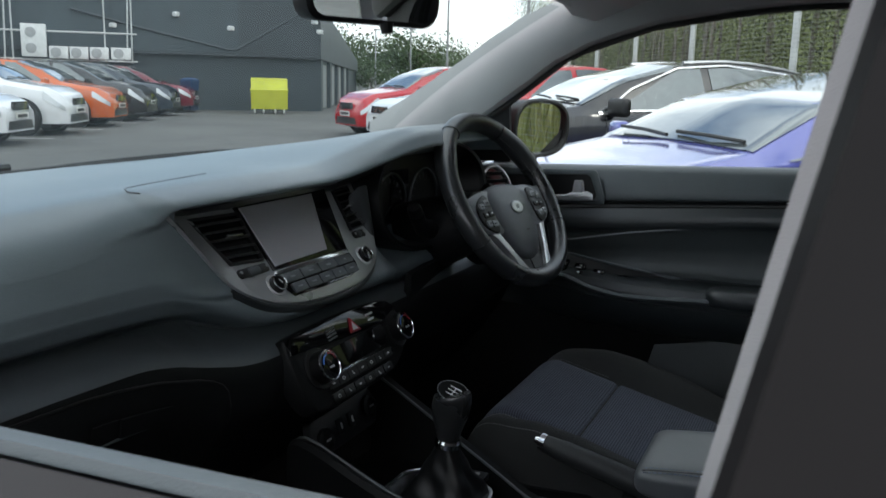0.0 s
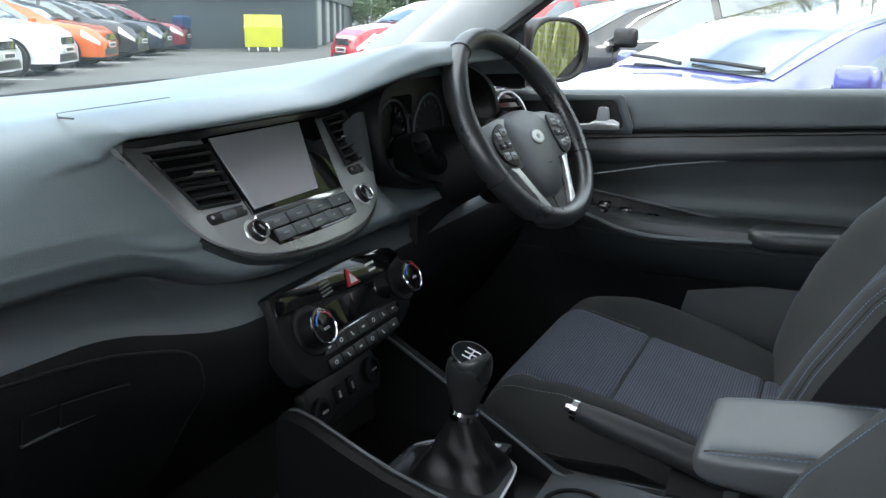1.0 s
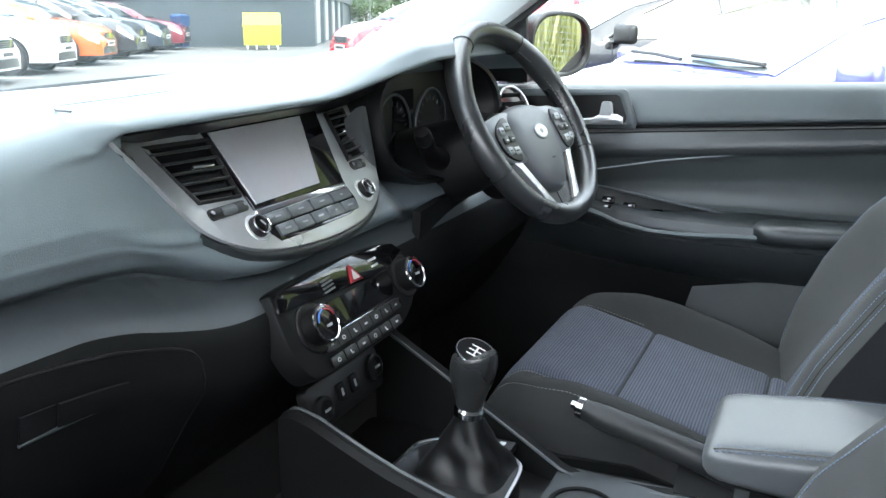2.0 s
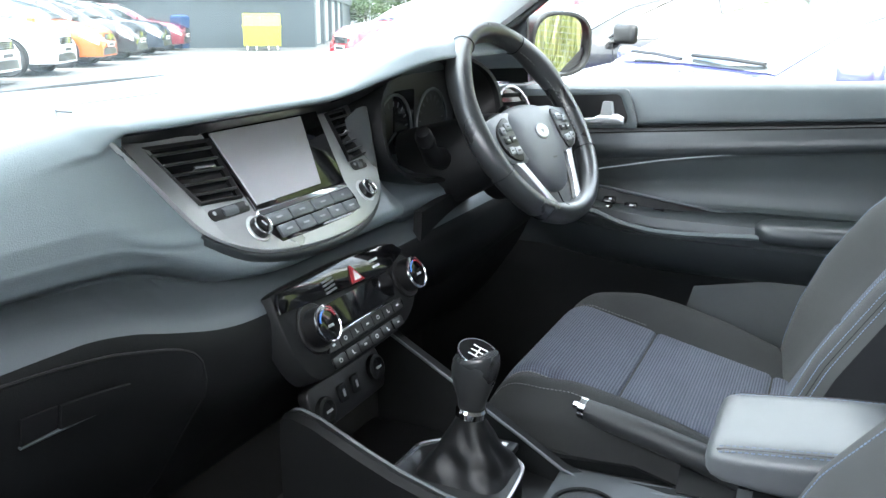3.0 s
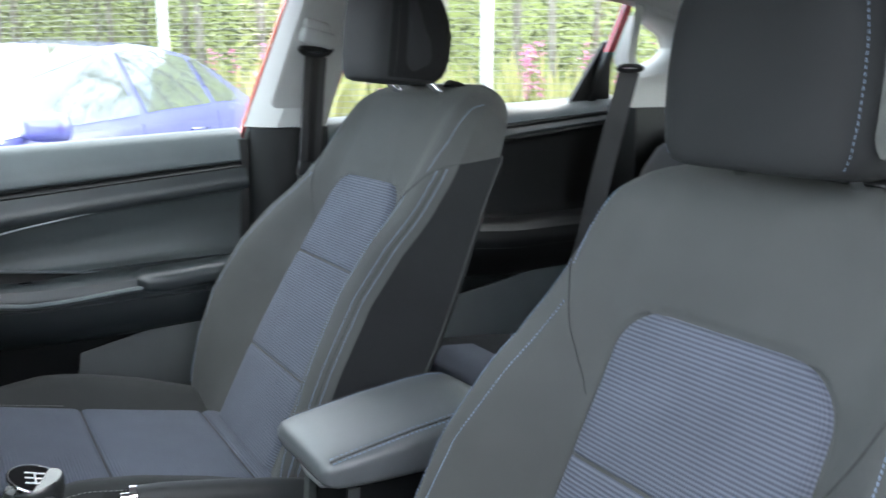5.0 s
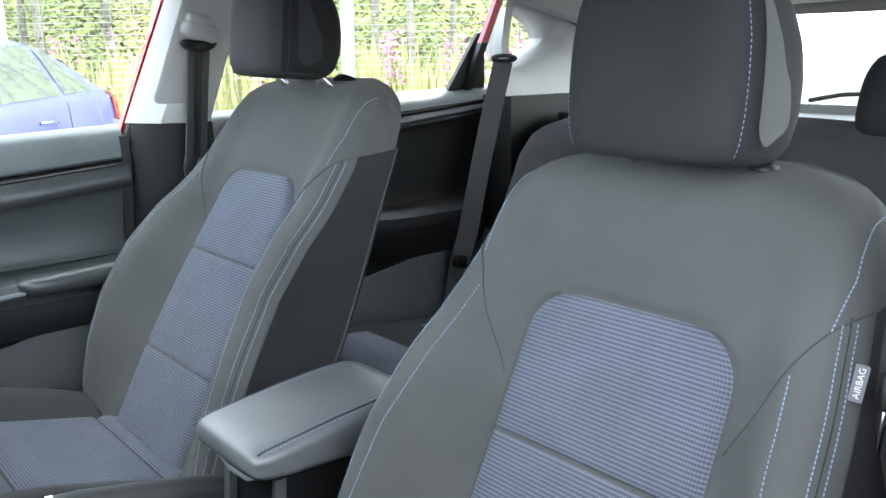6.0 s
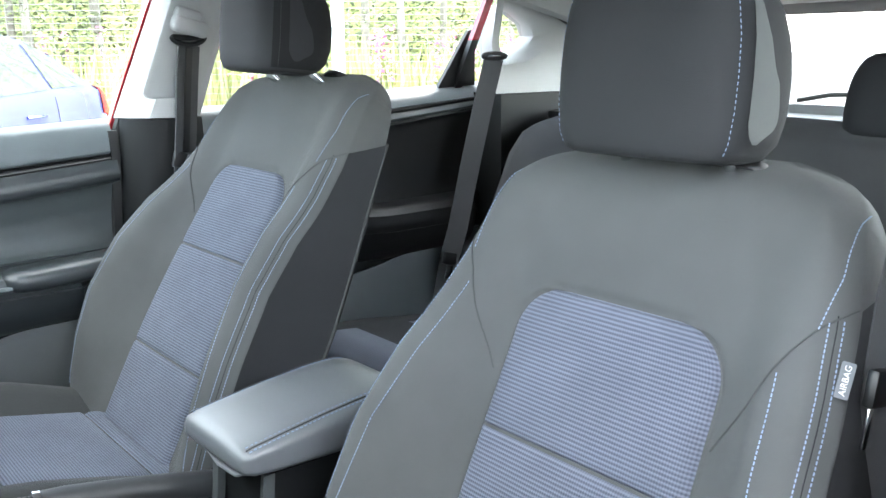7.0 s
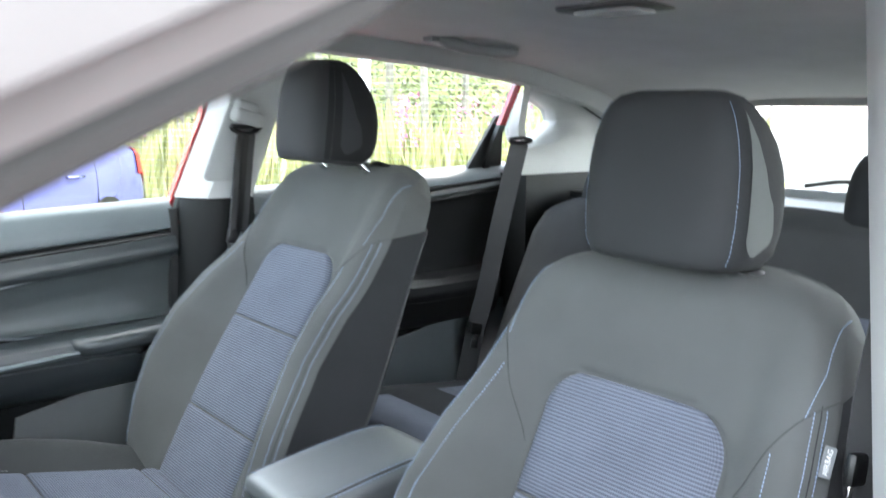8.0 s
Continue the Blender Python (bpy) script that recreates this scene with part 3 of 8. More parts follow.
sheet(bm, lambda u, v: (0.717 - 0.022 * math.sin(math.pi * min(1, v * 1.1)), -0.296 - 0.34 * u + 0.06 * v * (1 - u), (0.731 + 0.070 * u) * (1 - v) + 0.47 * v), 14, 10, 0.008)
part("map_pocket", bm, M_POCKET, front_d, "grey map pocket flap")
# Rear door pull.
bm = B()
tube(bm, [(0.735, -1.12, 0.843), (0.702, -1.16, 0.852), (0.694, -1.22, 0.856), (0.700, -1.31, 0.860), (0.735, -1.37, 0.864)], [0.008, 0.011, 0.012, 0.011, 0.008], 10)
part("door_pull", bm, M_DASHLOW, rear_d, "moulded pull handle")
bm = B()
sheet(bm, lambda u, v: (0.716 - 0.02 * math.sin(math.pi * v), -0.90 - 0.60 * u, (0.70 + 0.10 * u) * (1 - v) + 0.45 * v), 12, 8, 0.008)
part("map_pocket", bm, M_DASHROLL, rear_d, "dark lower pocket")
# Black mirror-corner triangles and the dark rear quarter wedge.
for s in (1, -1):
    bm = B()
    prism(bm, [(0, 0), (0.125, 0.0), (0.095, 0.130), (0.082, 0.146), (0.070, 0.142)], 0.010, frame_m((s * 0.775, -1.412, 1.140), (0, -1, 0), (-s * 0.2, -0.05, 1)))
    part("quarter_wedge", bm, M_BLACK, rear_d if s > 0 else rear_p, "black corner wedge")
    bm = B()
    prism(bm, [(0, 0), (0.155, 0), (0.10, 0.055), (0.04, 0.10), (0.0, 0.125)], 0.012, frame_m((s * 0.765, 0.055, 1.082), (0, 1, 0), (-s * 0.16, 0.0, 1)))
    part("mirror_triangle", bm, M_BLACK, front_d if s > 0 else front_p, "black mirror corner trim")

# C-pillar, quarter windows, tailgate.
for s in (1, -1):
    c = thing("pillar_3" if s > 0 else "pillar_4", "light grey rear pillar trim round a pointed quarter window", "pillar", (s * 0.70, -1.70, 0.9), kind="structure")
    bm = B()
    quarter = [(-1.585, 1.338), (-1.66, 1.322), (-1.715, 1.296), (-1.735, 1.266), (-1.715, 1.243), (-1.66, 1.222), (-1.60, 1.207), (-1.583, 1.25)]
    outer = [(-1.535, 1.46), (-1.72, 1.43), (-1.86, 1.40), (-2.02, 1.34), (-2.02, 1.20), (-1.86, 1.125), (-1.55, 1.125), (-1.535, 1.25)]
    fr = frame_m((s * 0.672, 0, 0), (0, 1, 0), (0, 0, 1)) if s > 0 else frame_m((s * 0.672, 0, 0), (0, 1, 0), (0, 0, 1))
    rings = []
    for k, dx in ((0.0, 0.0), (0.55, 0.004), (0.85, 0.018), (1.0, 0.055)):
        rings.append([(s * (0.668 + dx - 0.17 * max(0, (oz * (1 - k) + qz * k) - 1.25)), oy * (1 - k) + qy * k, oz * (1 - k) + qz * k) for (oy, oz), (qy, qz) in zip(outer, quarter)])
    rings.append([(p[0] + s * 0.05, p[1], p[2]) for p in rings[-1]])
    loft(bm, rings, caps=False)
    part("upper_trim", bm, M_PILLAR, c)
    bm = B()
    loft(bm, [[(s * 0.775, y, 1.13), (s * (0.67 - 0.02), y, 1.128), (s * 0.64, y, 0.6), (s * 0.80, y, 0.6)] for y in (-1.55, -2.05)])
    part("lower_trim", bm, M_DASHLOW, c, "black lower trim")
    bm = B()
    sheet(bm, lambda u, v: (s * (0.79 - 0.2 * v * 0.3), -1.56 - 0.2 * u, 1.19 + 0.16 * v), 3, 3)
    part("quarter_pane", bm, M_GLASS, c, "quarter window glass")
    bm = B()
    loft(bm, [[(s * 0.80, y0, 1.12), (s * 0.86, y0, 1.10), (s * 0.90, y0, 0.4), (s * 0.82, y0, 0.4)] for y0 in (-1.58, -1.85, -2.08)])
    part("outer_skin", bm, M_CARRED, c, "red painted rear wing")
    bm = B()
    loft(bm, [[(s * (0.760 - 0.09 * k), -1.50 - 0.03 * k, 1.14 + 0.23 * k), (s * (0.775 - 0.09 * k), -1.50 - 0.03 * k, 1.14 + 0.23 * k), (s * (0.775 - 0.09 * k), -1.522 - 0.03 * k, 1.14 + 0.23 * k), (s * (0.760 - 0.09 * k), -1.522 - 0.03 * k, 1.14 + 0.23 * k)] for k in (0.50, 0.66, 0.83, 1.0)])
    part("door_edge", bm, M_CARRED, c, "red painted door frame")
    bm = B()
    loft(bm, [[(s * (0.760 - 0.09 * k), -1.50 - 0.03 * k, 1.14 + 0.23 * k), (s * (0.775 - 0.09 * k), -1.50 - 0.03 * k, 1.14 + 0.23 * k), (s * (0.775 - 0.09 * k), -1.522 - 0.03 * k, 1.14 + 0.23 * k), (s * (0.760 - 0.09 * k), -1.522 - 0.03 * k, 1.14 + 0.23 * k)] for k in (0, 0.25, 0.50)])
    part("door_edge", bm, M_BLACK, c, "black lower door frame")
    c.location.y += 0.034

tail = thing("tailgate", "grey trimmed tailgate with a wide rear window", "tailgate", (0, -2.05, 0.6), kind="structure")
bm = B()
ro = [(-0.70, 1.43), (-0.3, 1.44), (0.3, 1.44), (0.70, 1.43), (0.72, 1.05), (0.3, 1.03), (-0.3, 1.03), (-0.72, 1.05)]
ri = [(-0.56, 1.298), (-0.3, 1.312), (0.3, 1.312), (0.56, 1.298), (0.60, 1.125), (0.3, 1.105), (-0.3, 1.105), (-0.60, 1.125)]
ringplate(bm, ro, ri, 0.035, frame_m((0, -2.03, 0), (1, 0, 0), (0, 0, 1)) @ Matrix.Diagonal((1, 1, 1, 1)))
part("window_surround", bm, M_PILLAR, tail)
bm = B()
sheet(bm, lambda u, v: (1.24 * (u - 0.5), -2.045, 1.09 + 0.235 * v), 6, 3)
part("rear_window", bm, M_GLASS, tail, "rear window glass")
bm = B()
box(bm, (0, -2.06, 0.80), (1.5, 0.05, 0.50), None, 0.01)
part("lower_panel", bm, M_DASHLOW, tail, "black lower tailgate")
bm = B()
tube(bm, [(-0.25, -2.06, 1.115), (-0.05, -2.058, 1.135), (0.10, -2.055, 1.128), (0.18, -2.055, 1.112)], 0.006, 6)
part("wiper", bm, M_RUBBER, tail, "black rear wiper")

# Floor and bulkhead.
bm = B()
box(bm, (0, -0.75, 0.36), (1.58, 2.75, 0.05), None, 0.0)
solo("floor", bm, M_CARPET, "black carpeted car floor", "carpet", "structure")
bm = B()
box(bm, (0, 0.58, 0.72), (1.56, 0.03, 0.70))
solo("bulkhead", bm, M_BLACK, "dark bulkhead under the dashboard", "bulkhead", "structure")

for s in (1, -1):
    bm = B()
    box(bm, (s * 0.775, 0.42, 0.72), (0.03, 0.36, 0.74), None, 0.004)
    solo("kick_panel", bm, M_BLACK, "dark footwell side panel ahead of the door", "trim panel", "structure")

# Windscreen and bonnet.
ws = thing("windscreen", "large raked laminated windscreen with a dark border", "windscreen", (0, 0.3, 1.08), kind="structure")
def ws_pt(u, v):
    x = -0.70 + 1.40 * u
    yb, zb = 0.59 - 0.42 * x * x, 1.085
    yt, zt = -0.02 - 0.12 * x * x, 1.425 - 0.05 * x * x
    x2 = x * (1 - 0.08 * v)
    return (x2, yb + (yt - yb) * v, zb + (zt - zb) * v + 0.02 * math.sin(math.pi * v))
bm = B()
sheet(bm, ws_pt, 14, 8)
part("pane", bm, M_WSGLASS, ws)
bm = B()
tube(bm, [ws_pt(u, 0.0) for u in np.linspace(0, 1, 18)], 0.013, 8)
part("lower_border", bm, M_RUBBER, ws, "black lower border")
bm = B()
for x0, x1 in ((-0.62, -0.05), (0.0, 0.55)):
    tube(bm, [(x, 0.625 - 0.42 * x * x - 0.01, 1.088 + 0.012 * math.sin(3 * (x - x0))) for x in np.linspace(x0, x1, 8)], 0.007, 6)
part("wiper", bm, M_RUBBER, ws, "parked black wiper blades")
bm = B()
sheet(bm, lambda u, v: (1.7 * (u - 0.5) * (1 - 0.12 * v), 0.60 - 0.30 * (2 * u - 1) ** 2 * 0.6 + 1.15 * v, 1.055 - 0.02 * (2 * u - 1) ** 2 - 0.22 * v ** 1.6), 18, 14, 0.01)
solo("bonnet", bm, M_CARRED, "red painted car bonnet in front of the windscreen", "bonnet", "structure")
for s in (1, -1):
    bm = B()
    loft(bm, [[(s * 0.80, y, 1.02 - 0.1 * max(0, y - 0.5)), (s * 0.88, y, 0.96 - 0.1 * max(0, y - 0.5)), (s * 0.91, y, 0.62), (s * 0.78, y, 0.62)] for y in (0.28, 0.6, 1.1, 1.7)])
    solo("front_wing", bm, M_CARRED, "red painted front wing of the car", "wing", "structure")

# Interior mirror and its foot.
im = thing("interior_mirror", "black framed rear-view mirror hanging at the windscreen", "mirror", (0.0, -0.03, 1.335))
m_im = frame_m((-0.012, -0.045, 1.352), (0.93, -0.36, 0), (0.02, -0.10, 1))
bm = B()
prism(bm, rrect(0.225, 0.062, 0.026), 0.026, m_im @ pose(0, 0, -0.026), 0.008)
ih = part("housing", bm, M_BLACK, im)
bm = B()
prism(bm, rrect(0.205, 0.047, 0.021), 0.0015, m_im @ pose(0, 0, 0.0005))
part("mirror_glass", bm, M_MIRROR, im)
bm = B()
tube(bm, [(0.0, -0.03, 1.365), (0.0, 0.0, 1.395), (0.0, 0.03, 1.41)], [0.013, 0.010, 0.016], 10)
box(bm, (-0.0, 0.04, 1.395), (0.16, 0.10, 0.045), pose(0, 0, 0), 0.015)
part("foot", bm, M_BLACK, im, "black mirror foot and sensor cover")
bm = B()
tube(bm, [(0.0, -0.05, 1.325), (0.0, -0.052, 1.312)], [0.010, 0.007], 10)
part("dip_lever", bm, M_BLACK, im)

# Driver's outer mirror, red shell with a black frame.
om = thing("door_mirror", "red wing mirror with black frame outside the driver's window", "wing mirror", (0.86, 0.06, 1.06))
m_om = frame_m((0.945, 0.060, 1.149), (0.902, -0.432, 0.0), (0.05, 0.0, 1))
def egg(k):
    return [(0.104 * k * math.copysign(abs(math.cos(a)) ** 0.75, math.cos(a)) * (1.0 if math.cos(a) > 0 else 0.76), 0.067 * k * math.copysign(abs(math.sin(a)) ** 0.72, math.sin(a))) for a in np.linspace(0, 2 * math.pi, 28, endpoint=False)]
bm = B()
loft(bm, [[m_om @ Vector((x, y, z)) for x, y in egg(k)] for k, z in ((1.0, 0.0), (1.02, -0.02), (0.98, -0.05), (0.80, -0.085), (0.45, -0.10), (0.12, -0.105))])
part("shell", bm, M_BLACK, om, "black mirror shell")
bm = B()
box(bm, (-0.090, 0.030, -0.040), (0.034, 0.13, 0.06), m_om, 0.012, 3)
part("shell_cap", bm, M_CARRED, om, "glossy red shell cap")
bm = B()
ringplate(bm, egg(1.03), egg(0.88), 0.012, m_om)
part("rim", bm, M_BLACK, om)
bm = B()
prism(bm, egg(0.89), 0.002, m_om @ pose(0, 0, 0.003, 4, 3, 0))
part("mirror_glass", bm, M_MIRROR, om)
bm = B()
tube(bm, [(0.80, 0.09, 1.065), (0.86, 0.075, 1.065), (0.90, 0.065, 1.085)], [0.03, 0.025, 0.03], 12, flat=0.6)
part("stalk", bm, M_BLACK, om)

# Grab handle and roof lamp.
gh = thing("grab_handle", "grey folding grab handle on the headlining over the rear door", "grab handle", (0.585, -1.31, 1.41))
bm = B()
tube(bm, [(0.595, -1.205, 1.432), (0.575, -1.225, 1.418), (0.563, -1.27, 1.408), (0.561, -1.32, 1.406), (0.563, -1.37, 1.405), (0.575, -1.405, 1.410), (0.592, -1.425, 1.424)], [0.014, 0.019, 0.017, 0.016, 0.017, 0.019, 0.014], 12, flat=0.8)
bmesh.ops.translate(bm, verts=bm.verts, vec=(-0.056, 0.085, 0.014))
part("grip", bm, M_HANDLE, gh)
for y in (-1.205, -1.425):
    bm = B()
    box(bm, (0.540, y + 0.085, 1.442), (0.034, 0.050, 0.022), pose(0, 0, 0), 0.006)
    part("mount", bm, M_HANDLE, gh)
rl = thing("roof_lamp", "grey rear roof lamp with clear cover", "ceiling light", (0.02, -1.11, 1.455))
bm = B()
prism(bm, rrect(0.18, 0.115, 0.025), 0.016, frame_m((0.005, -1.05, 1.466), (1, 0, 0), (0, -1, 0)), 0.004)
part("housing", bm, M_FRAMELT, rl)
bm = B()
prism(bm, rrect(0.12, 0.075, 0.014), 0.004, frame_m((0.005, -1.05, 1.449), (1, 0, 0), (0, -1, 0)))
part("lens", bm, mat("lamp_lens", (0.5, 0.5, 0.5), 0.2), rl)


# ---- dashboard ----
dash = thing("dashboard", "black soft-touch dashboard with a padded brow and silver centre frame", "dashboard", (0, 0.2, 0.55))


def dash_crease(x):
    return interp(x, [-0.75, -0.46, -0.37, -0.30, -0.245, -0.20, -0.148, -0.05], [0.988, 0.983, 0.980, 0.975, 0.966, 0.953, 0.934, 0.924])


def frame_left(v):
    """Where the centre frame's outer edge runs, across the car, at a height v in its plane."""
    return interp(v, [-0.05, -0.03, -0.013, 0.003, 0.03, 0.06, 0.095, 0.13], [-0.10, -0.145, -0.182, -0.205, -0.221, -0.231, -0.242, -0.256])


WING = (-0.956, -1.0, 0.193)  # the way in which the frame's passenger end sweeps forward


def wing(v):
    """How far the frame's outer edge sweeps forward at a height v."""
    return interp(v, [0.0, 0.0235, 0.0578, 0.0886, 0.1235], [0.0, 0.005, 0.022, 0.040, 0.060])


def blend(a, b, k):
    return (a[0] * (1 - k) + b[0] * k, a[1] * (1 - k) + b[1] * k)


def dash_top(x):
    """Top of the dashboard and the nose of its padded brow, which ends in a step on the passenger side."""
    yb = 0.575 - 0.40 * x * x
    hump = smooth(x, 0.02, 0.26) * (1 - smooth(x, 0.60, 0.74))
    lift = 0.003 * smooth(x, 0.0, 0.12)
    zt = 1.116 + 0.044 * hump + lift
    yf = 0.039 - 0.040 * hump
    zf = 1.111 + 0.037 * hump + lift
    back = [(yb, 1.088), (yb - 0.03, 1.100), (yb * 0.7, 1.112 + 0.012 * hump), (0.26, 1.122 + 0.020 * hump), (0.15, 1.125 + 0.035 * hump)]
    nose = [(yf + 0.052, zt + 0.0150), (yf + 0.032, zt + 0.0125), (yf + 0.017, zt + 0.0075), (yf + 0.006, zf + 0.007), (yf + 0.0010, zf + 0.002), (yf + 0.0016, zf - 0.0015), (yf + 0.012, zf - 0.0030)]
    wide = [(0.098, 1.1235), (0.080, 1.1175), (0.066, 1.109), (0.056, 1.099), (0.050, 1.090), (0.0465, 1.082), (0.0445, 1.076)]
    tight = [(0.094, 1.1290), (0.076, 1.1255), (0.063, 1.1195), (0.0545, 1.1115), (0.0495, 1.104), (0.0475, 1.099), (0.0465, 1.0955)]
    roll = [blend(p, q, smooth(x, -0.47, -0.335)) for p, q in zip(wide, tight)]
    return back + [blend(p, q, smooth(x, -0.350 + 0.0045 * i, -0.312 + 0.0045 * i)) for i, (p, q) in enumerate(zip(roll, nose))], yf, zf


FACE_ROWS = [0, 0.33, 0.67, 1, 1.33, 1.67, 2, 2.2, 2.4, 2.6, 2.8, 3, 3.2, 3.4, 3.6, 3.8, 4, 4.5, 5, 6, 7]


def dash_profile(x):
    """The dashboard's section (y, z) from the windscreen down to the footwell at a place across the car."""
    top, yf, zf = dash_top(x)
    zc = dash_crease(x)
    side = [(0.0432, 1.071 + 0.014 * smooth(x, -0.47, -0.335)), (0.0428, 1.066 + 0.006 * smooth(x, -0.47, -0.335)), (0.042, 1.056), (0.040, (1.058 + zc + 0.035) / 2), (0.043, zc + 0.035), (0.058, zc + 0.014), (0.088, zc + 0.004), (0.096, zc - 0.004)]
    mid = [(yf + 0.078, zf - 0.004), (0.124, 1.094), (0.087, 1.055), (0.060, 1.020), (0.034, 0.985), (0.012, 0.958), (0.022, 0.944), (0.050, 0.940)]
    drv = [(yf + 0.10, zf - 0.008), (0.150, 1.10), (0.150, 1.05), (0.148, 1.02), (0.145, 1.00), (0.040, 0.962), (0.030, 0.945), (0.034, 0.930)]
    low = [(0.085, zc - 0.010), (0.060, zc - 0.020), (0.046, zc - 0.036), (0.042, zc - 0.056), (0.048, zc - 0.09), (0.062, 0.84), (0.10, 0.75), (0.17, 0.66), (0.26, 0.58)]
    lowm = [(0.045, 0.932), (0.028, 0.922), (0.016, 0.908), (0.010, 0.89), (0.016, 0.84), (0.05, 0.80), (0.10, 0.74), (0.17, 0.66), (0.26, 0.58)]
    d = smooth(x, 0.152, 0.19)
    vs = (0.112, 0.096, 0.072, 0.033, -0.011, -0.040, -0.050, -0.050)
    face = []
    def knot(rows, q):
        i = min(int(q), len(rows) - 2)
        return blend(rows[i], rows[i + 1], q - i)

    for q in FACE_ROWS:
        a, b, v = knot(side, q), knot(mid, q), interp(q, range(8), vs)
        e = frame_left(v) + WING[0] * wing(v)
        rim = (0.0316 + 0.625 * v + 0.002 - wing(v), 0.994 + 0.780 * v + 0.193 * wing(v))
        if v < 0:
            face.append(blend(a, b, smooth(x, e - 0.14, e + 0.012)))
        else:
            face.append(blend(blend(a, rim, smooth(x, e - 0.12, e)), b, smooth(x, e + 0.008, e + 0.034)))
    face = [blend(a, knot(drv, q), d) for a, q in zip(face, FACE_ROWS)]
    w = smooth(x, -0.36, -0.14)
    return top + face + [blend(a, b, w) for a, b in zip(low, lowm)]


def spline(pts, n=6, closed=False):
    """A smooth curve through the points, n steps to each span."""
    q = [Vector(p) for p in pts]
    k, out = len(q), []
    for i in range(k if closed else k - 1):
        p0, p1, p2, p3 = (q[(i - 1) % k] if closed or i else q[0]), q[i], q[(i + 1) % k], (q[(i + 2) % k] if closed or i + 2 < k else q[-1])
        for j in range(n):
            t = j / n
            out.append(0.5 * (2 * p1 + (p2 - p0) * t + (2 * p0 - 5 * p1 + 4 * p2 - p3) * t * t + (3 * p1 - p0 - 3 * p2 + p3) * t ** 3))
    return out if closed else out + [q[-1]]


DASH_X = np.concatenate([np.linspace(-0.755, -0.36, 12), np.linspace(-0.345, -0.17, 60), np.linspace(-0.165, -0.14, 5), np.linspace(-0.12, 0.16, 10), np.linspace(0.17, 0.23, 5), np.linspace(0.25, 0.755, 18)])
# The tones put the light's fall-off down the dash into colour.
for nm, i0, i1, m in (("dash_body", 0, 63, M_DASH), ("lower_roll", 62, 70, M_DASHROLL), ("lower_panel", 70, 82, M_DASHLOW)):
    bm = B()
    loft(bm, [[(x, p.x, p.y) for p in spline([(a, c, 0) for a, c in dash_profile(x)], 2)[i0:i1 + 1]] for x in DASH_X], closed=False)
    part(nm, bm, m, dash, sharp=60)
# Black sheet added under the brow to paint in its shade.
bm = B()
def under(u, v):
    x = -0.306 + 0.476 * u
    yf, zf = dash_top(x)[1:]
    return (x, (yf + 0.007) * (1 - v) + 0.118 * v, (zf - 0.0048) * (1 - v) + 1.081 * v)
sheet(bm, under, 40, 3)
part("brow_shade_strip", bm, M_BLACK, dash, "black strip standing in for the shade under the brow")
# Fine seam of the padded brow, on its top.
def top_z(x, y):
    tp = dash_top(x)[0][:6]
    return interp(y, [p[0] for p in tp[::-1]], [p[1] for p in tp[::-1]])
bm = B()
tube(bm, [(x, y, top_z(x, y) - 0.0001) for x, y in ((-0.331, 0.060), (-0.330, 0.078), (-0.316, 0.096), (-0.290, 0.112), (-0.25, 0.128), (-0.193, 0.146), (-0.15, 0.156), (-0.104, 0.164))], 0.0009, 6)
part("brow_seam", bm, M_BLACK, dash, "fine moulded seam")

# Centre frame, in its own sloping plane.
SL = radians(38.7)
FM = frame_m((0, 0.0316, 0.994), (1, 0, 0), (0, math.sin(SL), math.cos(SL)))
OUT = [(-0.2529, 0.1235), (-0.2397, 0.0886), (-0.2302, 0.0578), (-0.2187, 0.0235), (-0.2045, 0.0030), (-0.1824, -0.0129), (-0.1525, -0.0264), (-0.1062, -0.0364), (-0.0416, -0.0412), (0.0254, -0.0390), (0.0763, -0.0262), (0.1125, -0.0049), (0.136, 0.0261), (0.1547, 0.0693), (0.1700, 0.1145)]
edge = [(p.x, p.y) for p in spline([(x, y, 0) for x, y in OUT], 4)]
n_wing = 24
inner = [(x + interp(y, [-0.013, 0.0235, 0.0578, 0.0886, 0.1235], [0.001, 0.020, 0.026, 0.025, 0.030]), y) for x, y in edge[:n_wing]]
bm = B()
prism(bm, inner + edge[n_wing:] + [(0.165, 0.1195), (0.085, 0.1115), (0.03, 0.1165), (-0.13, 0.1165), (-0.140, 0.1135)], 0.012, FM @ pose(0, 0, -0.005), 0.0028)
fr = part("silver_frame", bm, M_SATIN, dash, "satin silver frame")
edge3 = [FM @ Vector((x, y, 0.004)) + Vector(WING) * wing(y) for x, y in edge]
bm = B()
rows = []
for i, (x, y) in enumerate(inner):
    a = FM @ Vector((x + 0.004, y, 0.0068))
    b = edge3[i] + Vector((0, -0.0015, 0.002))
    rows.append([a.lerp(b, k) + Vector((0, 0.10 * wing(y) * math.sin(math.pi * k), 0)) for k in np.linspace(0, 1, 9)] + [edge3[i] + Vector((-0.001, 0.001, 0.0)), edge3[i] + Vector((0.004, 0.010, -0.001))])
loft(bm, rows, closed=False, caps=False)
part("frame_wing", bm, M_SATIN, fr, "wing of the frame sweeping towards the passenger", sharp=50)
